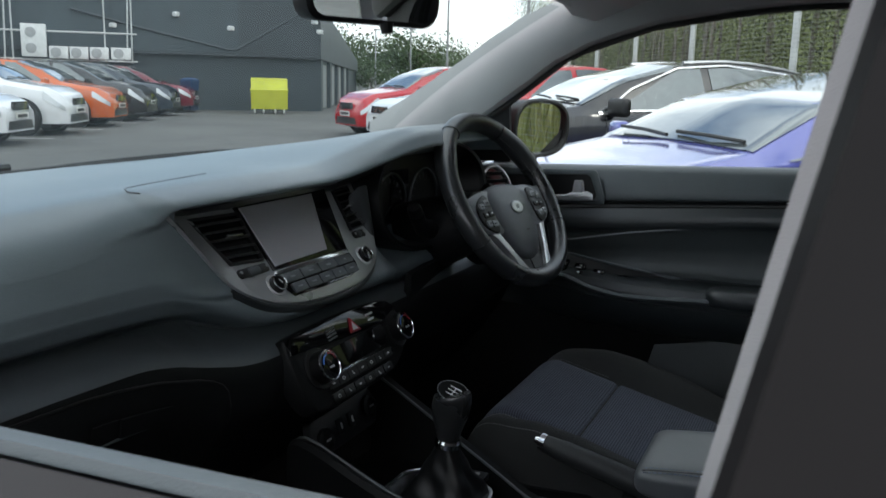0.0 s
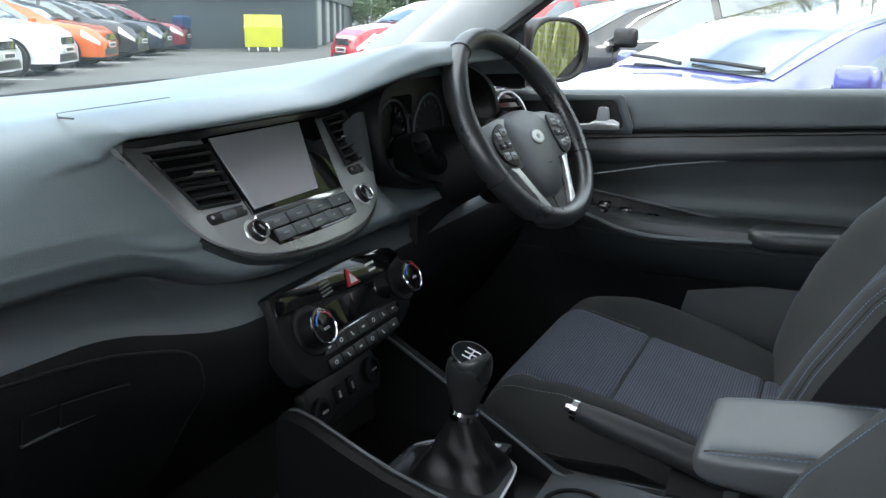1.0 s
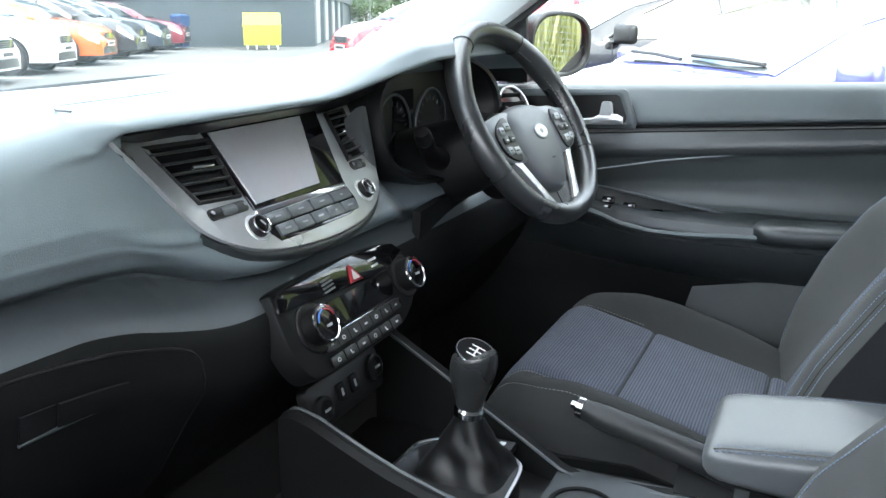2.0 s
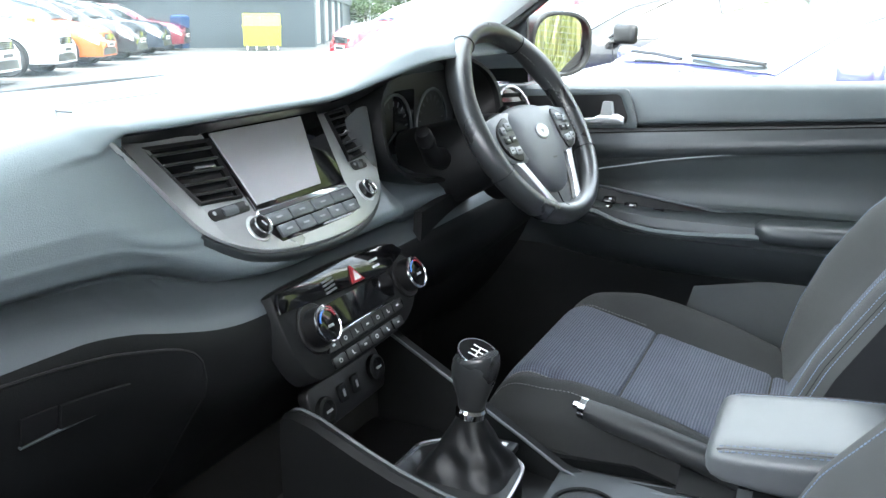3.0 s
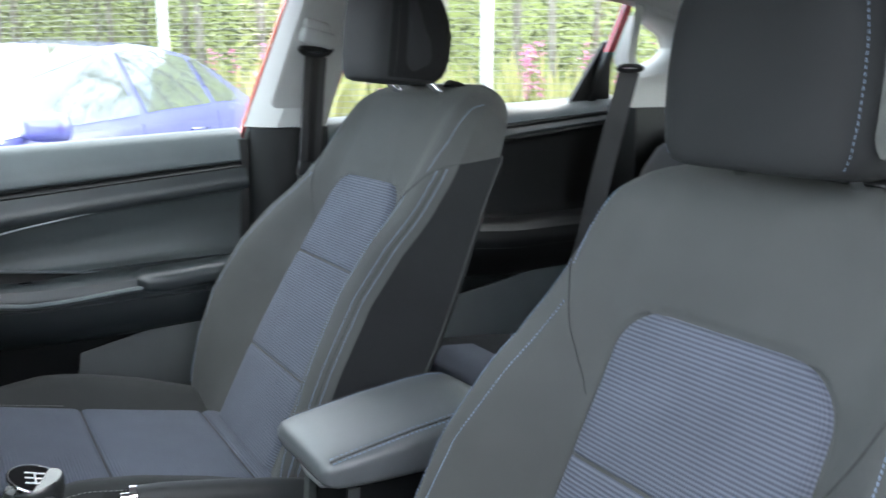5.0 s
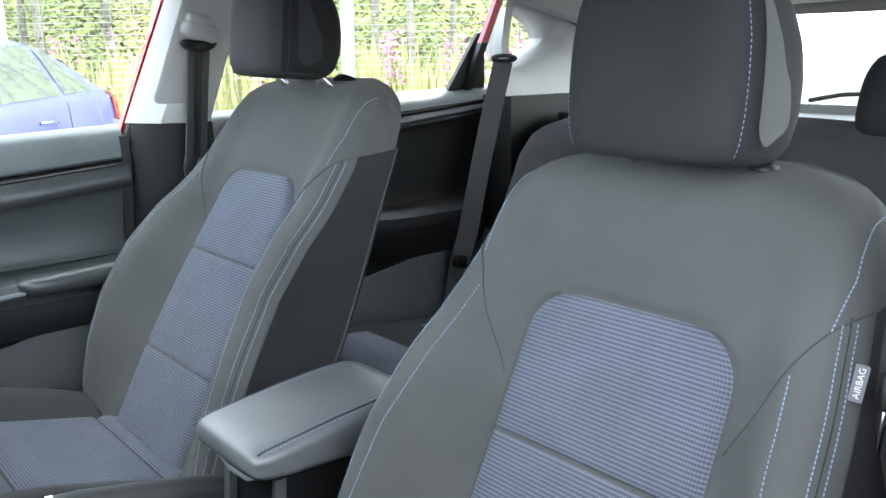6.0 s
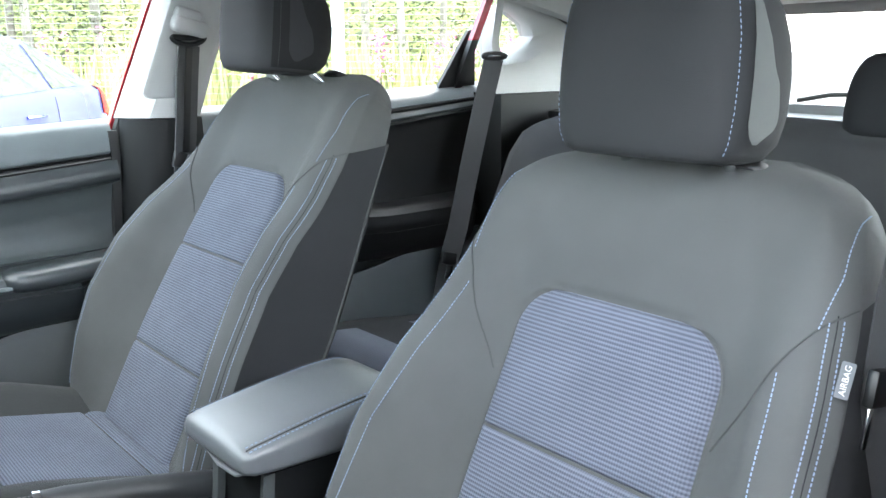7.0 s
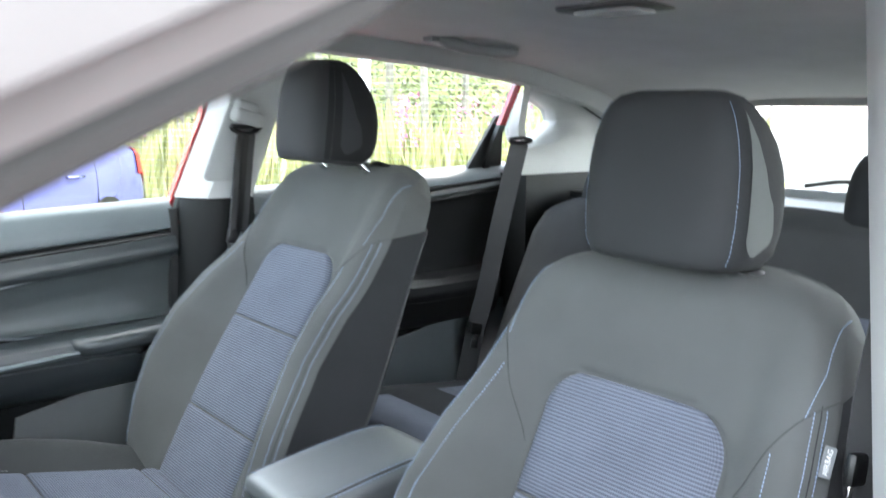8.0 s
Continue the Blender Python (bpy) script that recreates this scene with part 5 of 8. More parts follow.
bm = B()
angles = np.linspace(0, 2 * math.pi, 96, endpoint=False)
pts, rad = [], []
for a in angles:
    r = WR * (1.0 - 0.03 * max(0, -math.sin(a)) ** 6)
    pts.append(wp(r * math.cos(a), r * math.sin(a), 0.0))
    grip = math.exp(-((math.degrees(a) - 35) / 12) ** 2) + math.exp(-((math.degrees(a) - 145) / 12) ** 2)
    rad.append(0.0158 + 0.0022 * grip)
tube(bm, pts, rad, 16, closed=True, flat=1.15)
rim = part("rim", bm, M_LEATHER, sw)
for a in (58, 122, 205, 335):
    bm = B()
    c, s = math.cos(radians(a)), math.sin(radians(a))
    tube(bm, [wp((WR + 0.0166 * math.cos(b)) * c, (WR + 0.0166 * math.cos(b)) * s, 0.0190 * math.sin(b)) for b in np.linspace(0, 2 * math.pi, 20, endpoint=False)], 0.0008, 5, closed=True)
    part("rim_seam", bm, M_BLACK, rim)
bm = B()
dashes(bm, [wp((WR - 0.0162) * math.cos(a), (WR - 0.0162) * math.sin(a), 0.004) for a in np.linspace(radians(-28), radians(58), 40)], 0.0008, 0.004, 0.004)
part("rim_stitching", bm, M_STITCHG, rim, "grey stitches inside the rim")
# Airbag cover, domed.
hub = [(p.x, p.y) for p in spline([(-0.070, 0.010, 0), (-0.050, 0.0235, 0), (0.0, 0.030, 0), (0.050, 0.0235, 0), (0.070, 0.010, 0), (0.074, -0.020, 0), (0.066, -0.052, 0), (0.048, -0.086, 0), (0.026, -0.108, 0), (0.0, -0.114, 0), (-0.026, -0.108, 0), (-0.048, -0.086, 0), (-0.066, -0.052, 0), (-0.074, -0.020, 0)], 4, True)]
bm = B()
hc = Vector((0, -0.035))
loft(bm, [[wp(hc.x + (x - hc.x) * k, hc.y + (y - hc.y) * k, z) for x, y in hub] for k, z in ((0.96, -0.034), (1.02, -0.012), (1.02, -0.005), (0.985, 0.002), (0.90, 0.0060), (0.6, 0.0105), (0.3, 0.0135), (0.05, 0.014))])
hb = part("airbag_cover", bm, M_HUB, sw, "dark grey airbag cover", sharp=60)
bm = B()
prism(bm, [(0.0205 * math.cos(a), 0.0130 * math.sin(a)) for a in np.linspace(0, 2 * math.pi, 32, endpoint=False)], 0.003, WM @ pose(0.002, -0.022, 0.0125), 0.001)
bd = part("badge", bm, M_SPOKE, hb, "plain oval chrome badge")
bm = B()
ringplate(bm, [(0.0175 * math.cos(a), 0.0105 * math.sin(a)) for a in np.linspace(0, 2 * math.pi, 24, endpoint=False)], [(0.006 * math.cos(a), 0.004 * math.sin(a)) for a in np.linspace(0, 2 * math.pi, 24, endpoint=False)], 0.001, WM @ pose(0.002, -0.022, 0.0153))
part("badge_inlay", bm, M_BRIGHT, bd)
bm = B()
box(bm, (0, 0, 0), (0.012, 0.0026, 0.0006), WM @ pose(0.006, -0.066, 0.0132))
part("airbag_mark", bm, M_BLACK, hb)
for s in (-1, 1):
    # Side spoke with its switch pad.
    bm = B()
    loft(bm, [[wp(s * x, y, z) for y, z in ((y0, -0.016), (y0, z1 - 0.003), (y0 + 0.004, z1), (y1 - 0.004, z1), (y1, z1 - 0.003), (y1, -0.016))] for x, y0, y1, z1 in ((0.050, -0.060, 0.022, 0.004), (0.085, -0.060, 0.020, 0.006), (0.118, -0.052, 0.014, 0.004), (WR - 0.010, -0.036, 0.014, 0.0))])
    sp = part("spoke", bm, M_SPOKE, sw, "silver-grey side spoke")
    bm = B()
    prism(bm, [(p.x, p.y) for p in spline([(s * x, y, 0) for x, y in ((0.074, 0.008), (0.100, 0.006), (0.118, -0.012), (0.116, -0.036), (0.100, -0.052), (0.076, -0.052))], 4, True)], 0.004, WM @ pose(0, 0, 0.0045), 0.001)
    part("switch_pad", bm, M_BLACK, sp, "black switch pad")
    for dx, dy, w, h in ((0.086, -0.003, 0.018, 0.012), (0.104, -0.008, 0.013, 0.012), (0.085, -0.022, 0.017, 0.010), (0.103, -0.023, 0.014, 0.010), (0.087, -0.041, 0.017, 0.012), (0.104, -0.039, 0.014, 0.012)):
        bm = B()
        prism(bm, rrect(w, h, 0.0025, n=3), 0.004, WM @ pose(s * dx, dy, 0.0075), 0.0012)
        part("thumb_button", bm, M_SPOKE if dy > -0.01 or dy < -0.03 else M_BLACK, sp)
        bm = B()
        box(bm, (0, 0, 0), (w * 0.4, 0.0020, 0.0006), WM @ pose(s * dx, dy, 0.0117))
        part("key_mark", bm, M_MARK if -0.03 < dy < -0.01 else M_BLACK, sp)
    # Lower fork: a bright bar, with a black web behind it.
    bm = B()
    loft(bm, [[wp(s * x + s * dx, y, z) for dx, z in ((-w, -0.012), (-w, z1 - 0.001), (-w * 0.7, z1), (w * 0.7, z1), (w, z1 - 0.001), (w, -0.012))] for x, y, w, z1 in ((0.090, -0.052, 0.012, 0.003), (0.080, -0.066, 0.0085, 0.004), (0.058, -0.105, 0.0075, 0.004), (0.040, -0.136, 0.010, 0.003), (0.026, -(WR - 0.008), 0.016, 0.001))])
    part("lower_spoke", bm, M_BRIGHT, sw, "satin silver lower spoke")
    bm = B()
    loft(bm, [[wp(s * x0, y, z) for x0, z in ((0.002, -0.012), (0.002, -0.006), (x1, -0.004), (x1, -0.012))] for y, x1 in ((-0.06, 0.082), (-0.10, 0.060), (-0.145, 0.034))])
    part("fork_web", bm, M_BLACK, sw, "black web of the fork")
bm = B()
loft(bm, [[wp(x, -(WR - 0.006) + dy, z) for dy, z in ((-0.006, 0.012), (0.004, 0.013), (0.012, 0.004), (0.004, -0.010))] for x in np.linspace(-0.032, 0.032, 7)])
part("lower_bridge", bm, M_BRIGHT, sw, "silver bridge at the rim")
bm = B()
lathe(bm, [(0.050, 0), (0.060, 0.03), (0.055, 0.08)], WM @ pose(0, -0.035, -0.10), 24)
part("hub_back", bm, M_BLACK, sw)

# ---- centre console ----
cc = thing("centre_console", "black plastic centre console with cup holders and tray", "console", (0.03, -0.2, 0.40))
L_RIM = [(-0.098, 0.036, 0.768), (-0.098, 0.030, 0.773), (-0.098, 0.020, 0.7745), (-0.098, -0.006, 0.768), (-0.098, -0.064, 0.743), (-0.098, -0.106, 0.727), (-0.098, -0.16, 0.712), (-0.102, -0.24, 0.700), (-0.102, -0.30, 0.698), (-0.104, -0.42, 0.700)]
R_RIM = [(0.166, 0.055, 0.792), (0.160, 0.011, 0.772), (0.150, -0.063, 0.738), (0.135, -0.118, 0.714), (0.120, -0.180, 0.690), (0.105, -0.238, 0.667), (0.100, -0.269, 0.660), (0.100, -0.338, 0.664), (0.100, -0.42, 0.672)]
for rim_pts, s in ((L_RIM, -1), (R_RIM, 1)):
    bm = B()
    loft(bm, [[(x + s * 0.008, y, 0.42), (x + s * 0.012, y, z - 0.03), (x + s * 0.010, y, z - 0.006), (x + s * 0.002, y, z), (x - s * 0.010, y, z - 0.004), (x - s * 0.014, y, z - 0.02), (x - s * 0.012, y, 0.62)] for x, y, z in rim_pts])
    sd = part("console_side", bm, M_DASHLOW, cc)
    bm = B()
    tube(bm, [(x - s * 0.011, y, z - 0.0035) for x, y, z in rim_pts], 0.0022, 6)
    part("side_bead", bm, M_DOOR, sd)
bm = B()
sheet(bm, lambda u, v: (-0.09 + 0.235 * u - 0.01 * v, 0.06 - 0.52 * v, 0.648 + 0.004 * math.sin(9 * v)), 6, 12, 0.01)
part("tray", bm, M_BLACK, cc, "rubber-lined tray")
# Surround of the lever.
bm = B()
arc = [(-0.058, -0.090), (-0.045, -0.069), (0.0, -0.068), (0.034, -0.071), (0.057, -0.092), (0.063, -0.165), (0.050, -0.195), (0.028, -0.208), (-0.036, -0.214), (-0.058, -0.19)]
prism(bm, [(p.x, p.y) for p in spline([(x, y, 0) for x, y in arc], 5, True)], 0.040, pose(0, 0, 0.647), 0.004)
pl = part("lever_plate", bm, M_BLACK, cc)
bm = B()
tube(bm, spline([(x, y, 0.688) for x, y in arc[:5]], 6), 0.0040, 8)
part("silver_arc", bm, M_CHROME, pl, "bright silver arc")
bm = B()
tube(bm, spline([(x, y, 0.688) for x, y in arc[4:9]], 6), 0.0022, 8)
part("silver_arc", bm, M_SILVER, pl, "thin silver edge")
bm = B()
box(bm, (0.080, -0.166, 0.684), (0.024, 0.030, 0.010), pose(0, 0, 0), 0.002)
ds = part("drive_switch", bm, M_BLACK, cc, "small console switch")
bm = B()
box(bm, (0.080, -0.166, 0.6895), (0.008, 0.008, 0.0006))
part("switch_mark", bm, M_MARK, ds)
for y in (-0.285, -0.365):
    bm = B()
    tube(bm, [(0.022 + 0.036 * math.cos(a), y + 0.036 * math.sin(a), 0.666) for a in np.linspace(0, 2 * math.pi, 28, endpoint=False)], 0.0035, 8, closed=True)
    cu = part("cup_holder", bm, M_DASHLOW, cc, "round cup holder rim")
    bm = B()
    lathe(bm, [(0.036, 0.666), (0.034, 0.60), (0.01, 0.60)], Matrix.Translation((0.022, y, 0)), 24)
    part("cup_well", bm, M_BLACK, cu)
bm = B()
sheet(bm, lambda u, v: (-0.092 + 0.20 * u, -0.235 - 0.19 * v, 0.661 + 0.004 * v), 4, 4, 0.004)
part("rear_plate", bm, M_WAIST, cc)

# Gear lever.
gl = thing("gear_lever", "manual gear lever with leather gaiter and chrome collar", "gear lever", (0.01, -0.14, 0.675))
top = Vector((0.002, -0.158, 0.838))
bm = B()
cb = Vector((0.012, -0.146, 0.684))
nk = Vector((0.006, -0.150, 0.758))
rings = []
for k in np.linspace(0, 1, 22):
    p = cb.lerp(nk, k)
    w = 0.036 * (1 - k) ** 1.15 + 0.0150
    ring = []
    for a in np.linspace(0, 2 * math.pi, 64, endpoint=False):
        c, q = math.cos(a), math.sin(a)
        sq = 1 / (abs(c) ** 5 + abs(q) ** 5) ** 0.2
        shape = 1 + (sq - 1) * (1 - k) ** 0.6
        crease = -0.09 * (1 - k * 0.5) * (math.sin(math.pi * k) ** 0.7) * max(0, math.cos(4 * a)) + 0.035 * math.sin(7 * a + 9 * k) * math.sin(math.pi * k) + 0.05 * math.sin(14 * k + 2 * a) * (1 - k) * math.sin(math.pi * k)
        ring.append(p + Vector((w * shape * (1 + crease) * c, w * shape * (1 + crease) * q * 1.12, 0.0)))
    rings.append(ring)
loft(bm, rings)
part("gaiter", bm, M_GAITER, gl, "creased black leather gaiter", sharp=60)
bm = B()
lathe(bm, [(0.0155, 0), (0.0185, 0.003), (0.0185, 0.010), (0.0160, 0.013)], Matrix.Translation((0.006, -0.150, 0.757)) @ pose(0, 0, 0, 6), 24)
part("collar", bm, M_CHROME, gl, "chrome collar")
bm = B()
rings = []
for k, wx, wy in ((0.0, 0.0150, 0.0155), (0.18, 0.0160, 0.0180), (0.42, 0.0205, 0.0235), (0.62, 0.0238, 0.0268), (0.78, 0.0250, 0.0280), (0.90, 0.0244, 0.0272), (0.97, 0.0236, 0.0262), (1.0, 0.0222, 0.0246)):
    p = Vector((0.006, -0.151, 0.770)).lerp(top, k)
    rings.append([p + Vector((wx * math.cos(a), wy * math.sin(a), 0.15 * wy * math.sin(a) * -k)) for a in np.linspace(0, 2 * math.pi, 28, endpoint=False)])
loft(bm, rings)
kn = part("knob", bm, M_LEATHER, gl, "black leather knob")
KM = frame_m(top + Vector((0.0, -0.001, 0.0008)), (0.972, -0.03, 0.215), (0.06, 0.94, 0.29))
bm = B()
ringplate(bm, [(0.0226 * math.cos(a), 0.0250 * math.sin(a)) for a in np.linspace(0, 2 * math.pi, 28, endpoint=False)], [(0.0202 * math.cos(a), 0.0226 * math.sin(a)) for a in np.linspace(0, 2 * math.pi, 28, endpoint=False)], 0.0025, KM)
part("knob_ring", bm, M_CHROME, kn)
bm = B()
prism(bm, [(0.0204 * math.cos(a), 0.0228 * math.sin(a)) for a in np.linspace(0, 2 * math.pi, 28, endpoint=False)], 0.002, KM)
kc = part("shift_plate", bm, M_GLOSS, kn, "gloss black shift pattern plate")
bm = B()
for x in (-0.008, 0.0, 0.008):
    box(bm, (0, 0, 0), (0.0018, 0.018, 0.0005), KM @ pose(x, 0, 0.0023))
box(bm, (0, 0, 0), (0.018, 0.0018, 0.0005), KM @ pose(0, 0, 0.0023))
part("shift_lines", bm, M_MARK, kc)

# Handbrake.
hbk = thing("handbrake", "black leather handbrake lever with chrome button", "handbrake", (0.09, -0.36, 0.68))
bm = B()
tube(bm, [(0.098, -0.262, 0.750), (0.094, -0.29, 0.745), (0.088, -0.35, 0.735), (0.084, -0.41, 0.722), (0.082, -0.47, 0.705)], [0.0125, 0.0160, 0.0165, 0.0175, 0.019], 14, flat=0.95)
part("grip", bm, M_GRIP, hbk)
bm = B()
tube(bm, [(0.0985, -0.256, 0.7505), (0.0975, -0.264, 0.7497)], 0.0135, 14)
part("end_ring", bm, M_CHROME, hbk)
bm = B()
tube(bm, [(0.0995, -0.247, 0.752), (0.0985, -0.257, 0.7505)], [0.005, 0.006], 10)
part("button", bm, M_CHROME, hbk, "chrome release button")
bm = B()
sheet(bm, lambda u, v: (0.060 + 0.055 * u, -0.38 - 0.12 * v, 0.688 + 0.022 * math.sin(math.pi * u)), 6, 6, 0.006)
part("boot", bm, M_DASHLOW, hbk)

# Armrest box.
ab = thing("armrest_box", "black leather armrest on a plastic console box with blue stitching", "armrest", (-0.01, -0.55, 0.45))
rings = []
for y, w, z0, z1 in ((-0.4195, 0.058, 0.797, 0.804), (-0.4215, 0.067, 0.791, 0.8095), (-0.427, 0.073, 0.786, 0.8135), (-0.437, 0.0765, 0.783, 0.8160), (-0.47, 0.0785, 0.780, 0.8205), (-0.53, 0.079, 0.777, 0.8285), (-0.59, 0.079, 0.775, 0.8340), (-0.625, 0.078, 0.775, 0.8345), (-0.645, 0.074, 0.777, 0.8310), (-0.657, 0.066, 0.782, 0.8240), (-0.662, 0.052, 0.790, 0.812)):
    h = (z1 - z0) / 2
    zc = (z1 + z0) / 2
    rings.append([(0.003 + w * math.copysign(abs(math.cos(a)) ** 0.30, math.cos(a)), y, zc + h * math.copysign(abs(math.sin(a)) ** 0.42, math.sin(a)) + 0.0035 * (1 - abs(math.cos(a)) ** 2) * (math.sin(a) > 0)) for a in np.linspace(0, 2 * math.pi, 64, endpoint=False)])
bm = B()
loft(bm, rings)
lid = part("lid", bm, M_ARM, ab, "soft black leather lid", sharp=60)
def lid_top(y):
    return interp(y, [-0.657, -0.645, -0.625, -0.59, -0.53, -0.47, -0.437, -0.427], [0.8240, 0.8310, 0.8345, 0.8340, 0.8285, 0.8205, 0.8160, 0.8135])
for dx, dz, m_ in ((-0.0700, -0.0006, M_STITCH), (-0.0620, 0.0014, M_STITCH), (0.0705, -0.0006, M_STITCH), (0.0640, 0.0012, M_STITCH)):
    bm = B()
    dashes(bm, [(0.003 + dx, y, lid_top(y) + dz) for y in np.linspace(-0.432, -0.645, 30)], 0.0007, 0.0036, 0.0022)
    part("stitching", bm, m_, lid, "pale blue stitching")
for dx in (-0.066, 0.0672):
    bm = B()
    tube(bm, [(0.003 + dx, y, lid_top(y) + 0.0003) for y in np.linspace(-0.430, -0.648, 24)], 0.0012, 6)
    part("lid_seam", bm, M_BLACK, lid)
bm = B()
loft(bm, [[(-0.050, y, 0.45), (-0.056, y, 0.60), (-0.058, y, 0.778), (0.062, y, 0.778), (0.060, y, 0.60), (0.056, y, 0.45)] for y in (-0.462, -0.49, -0.60, -0.675)])
bx = part("box", bm, M_DASHLOW, ab)
for s in (-1, 1):
    bm = B()
    loft(bm, [[(s * x0 + 0.002, y0, z), (s * x0 + 0.002, y0 - 0.014, z), (s * (x0 - 0.010) + 0.002, y0 - 0.012, z), (s * (x0 - 0.010) + 0.002, y0 - 0.002, z)] for x0, y0, z in ((0.061, -0.452, 0.776), (0.060, -0.448, 0.72), (0.058, -0.440, 0.66))])
    part("front_edge", bm, M_POCKET, bx, "grey moulded front edge")
bm = B()
tube(bm, [(-0.048, -0.438, 0.781), (-0.030, -0.434, 0.774), (0.010, -0.433, 0.773), (0.040, -0.436, 0.776)], [0.002, 0.0032, 0.0032, 0.002], 8)
part("latch", bm, M_SPOKE, ab, "bright lid latch")
# Driver's belt buckle.
bk = thing("belt_buckle", "black seat belt buckle with a red button", "seat belt buckle", (0.155, -0.455, 0.56))
bm = B()
box(bm, (0, 0, 0), (0.020, 0.038, 0.075), Matrix.Translation((0.165, -0.430, 0.652)) @ pose(0, 0, 0, 18), 0.004)
part("housing", bm, M_BLACK, bk)
bm = B()
box(bm, (0, 0, 0), (0.013, 0.026, 0.004), Matrix.Translation((0.165, -0.443, 0.689)) @ pose(0, 0, 0, 18), 0.001)
part("button", bm, M_RED, bk)
bm = B()
box(bm, (0.165, -0.425, 0.58), (0.010, 0.022, 0.10), None, 0.002)
part("stem", bm, M_BLACK, bk)


# ---- seats ----
def track(h, table):
    """A smooth value along a table of (h, value) pairs."""
    return interp(h, [q[0] for q in table], [q[1] for q in table])


BACK_W = [(0, 0.236), (0.06, 0.252), (0.12, 0.260), (0.20, 0.263), (0.28, 0.256), (0.36, 0.243), (0.43, 0.229), (0.48, 0.218), (0.53, 0.208), (0.56, 0.201), (0.585, 0.192), (0.605, 0.178), (0.620, 0.160), (0.632, 0.134), (0.640, 0.100)]
BOLSTER = [(0, 0.020), (0.05, 0.034), (0.12, 0.050), (0.20, 0.060), (0.30, 0.060), (0.38, 0.046), (0.45, 0.024), (0.50, 0.013), (0.56, 0.008), (0.60, 0.0)]
STITCH_IN = [(0, 0.222), (0.2, 0.222), (0.30, 0.206), (0.40, 0.183), (0.47, 0.168)]
FORK = [(0.1225, 0.384), (0.130, 0.398), (0.141, 0.416), (0.153, 0.437), (0.163, 0.457), (0.174, 0.476), (0.189, 0.496), (0.201, 0.510), (0.209, 0.520)]
INS_TOP, INS_R = 0.478, 0.050


def ins_half(h):
    """Half-width of the ribbed insert of a seat back, with rounded upper corners."""
    w = interp(h, [0.0, 0.155, 0.33, 0.43], [0.122, 0.122, 0.1165, 0.1145])
    k = (h - (INS_TOP - INS_R)) / INS_R
    return w - (INS_R * (1 - math.sqrt(max(0.0, 1 - min(1.0, k) ** 2))) if k > 0 else 0.0)


def back_face(x, h):
    """Front face of a seat back, forward of its plane, with bolsters, grooves at the seams and a rounded crown."""
    a, w = abs(x), track(h, BACK_W)
    si = track(h, STITCH_IN)
    y = track(h, BOLSTER) * smooth(a, 0.118, si)
    y += 0.008 * math.sin(math.pi * min(1, max(0, h) / 0.42))
    y -= 0.026 * max(0.0, (a - (w - 0.034)) / 0.034) ** 2.0
    y -= 0.060 * max(0.0, (h - 0.575) / 0.065) ** 2.2
    if h < INS_TOP + 0.012:
        d = abs(a - ins_half(h)) if h < INS_TOP - 0.002 else math.hypot(max(0, a - 0.07), h - INS_TOP)
        y -= 0.0042 * math.exp(-(d / 0.006) ** 2)
    return y


HEAD = [(-0.088, 0.078, 0.038, -0.030), (-0.084, 0.089, 0.047, -0.046), (-0.070, 0.0955, 0.0515, -0.060), (-0.045, 0.0985, 0.0535, -0.067), (-0.015, 0.0990, 0.054, -0.067), (0.015, 0.0975, 0.053, -0.060), (0.040, 0.093, 0.051, -0.047), (0.060, 0.086, 0.047, -0.031), (0.074, 0.078, 0.042, -0.016), (0.083, 0.068, 0.034, -0.003), (0.088, 0.052, 0.024, 0.005)]


def head_pt(m, a, z, lift=0.0):
    """A point of a head restraint's skin: a is the angle about its height, 90 degrees being the face."""
    w, f, b = (interp(z, [q[0] for q in HEAD], [q[i] for q in HEAD]) for i in (1, 2, 3))
    c, s = math.cos(a), math.sin(a)
    half = (f - b) / 2 + lift
    return m @ Vector(((w + lift) * math.copysign(abs(c) ** 0.42, c), (f + b) / 2 + half * math.copysign(abs(s) ** 0.62, s) + (0.006 * (1 - c * c) if s > 0 else 0.0), z))


def headrest(bm, m):
    return loft(bm, [[head_pt(m, a, z) for a in np.linspace(0, 2 * math.pi, 56, endpoint=False)] for z in np.concatenate([[-0.088, -0.0865, -0.084, -0.078], np.linspace(-0.07, 0.06, 14), [0.067, 0.074, 0.079, 0.083, 0.0862, 0.088]])])


def grid_line(lo, hi, n, near, r):
    """Places from lo to hi, drawn closer about the values in near."""
    out = set(np.round(np.linspace(lo, hi, n), 5))
    for c in near:
        out |= {round(c + r * k, 5) for k in (-1.6, -1.0, -0.55, -0.25, 0, 0.25, 0.55, 1.0, 1.6) if lo < c + r * k < hi}
    return sorted(out)


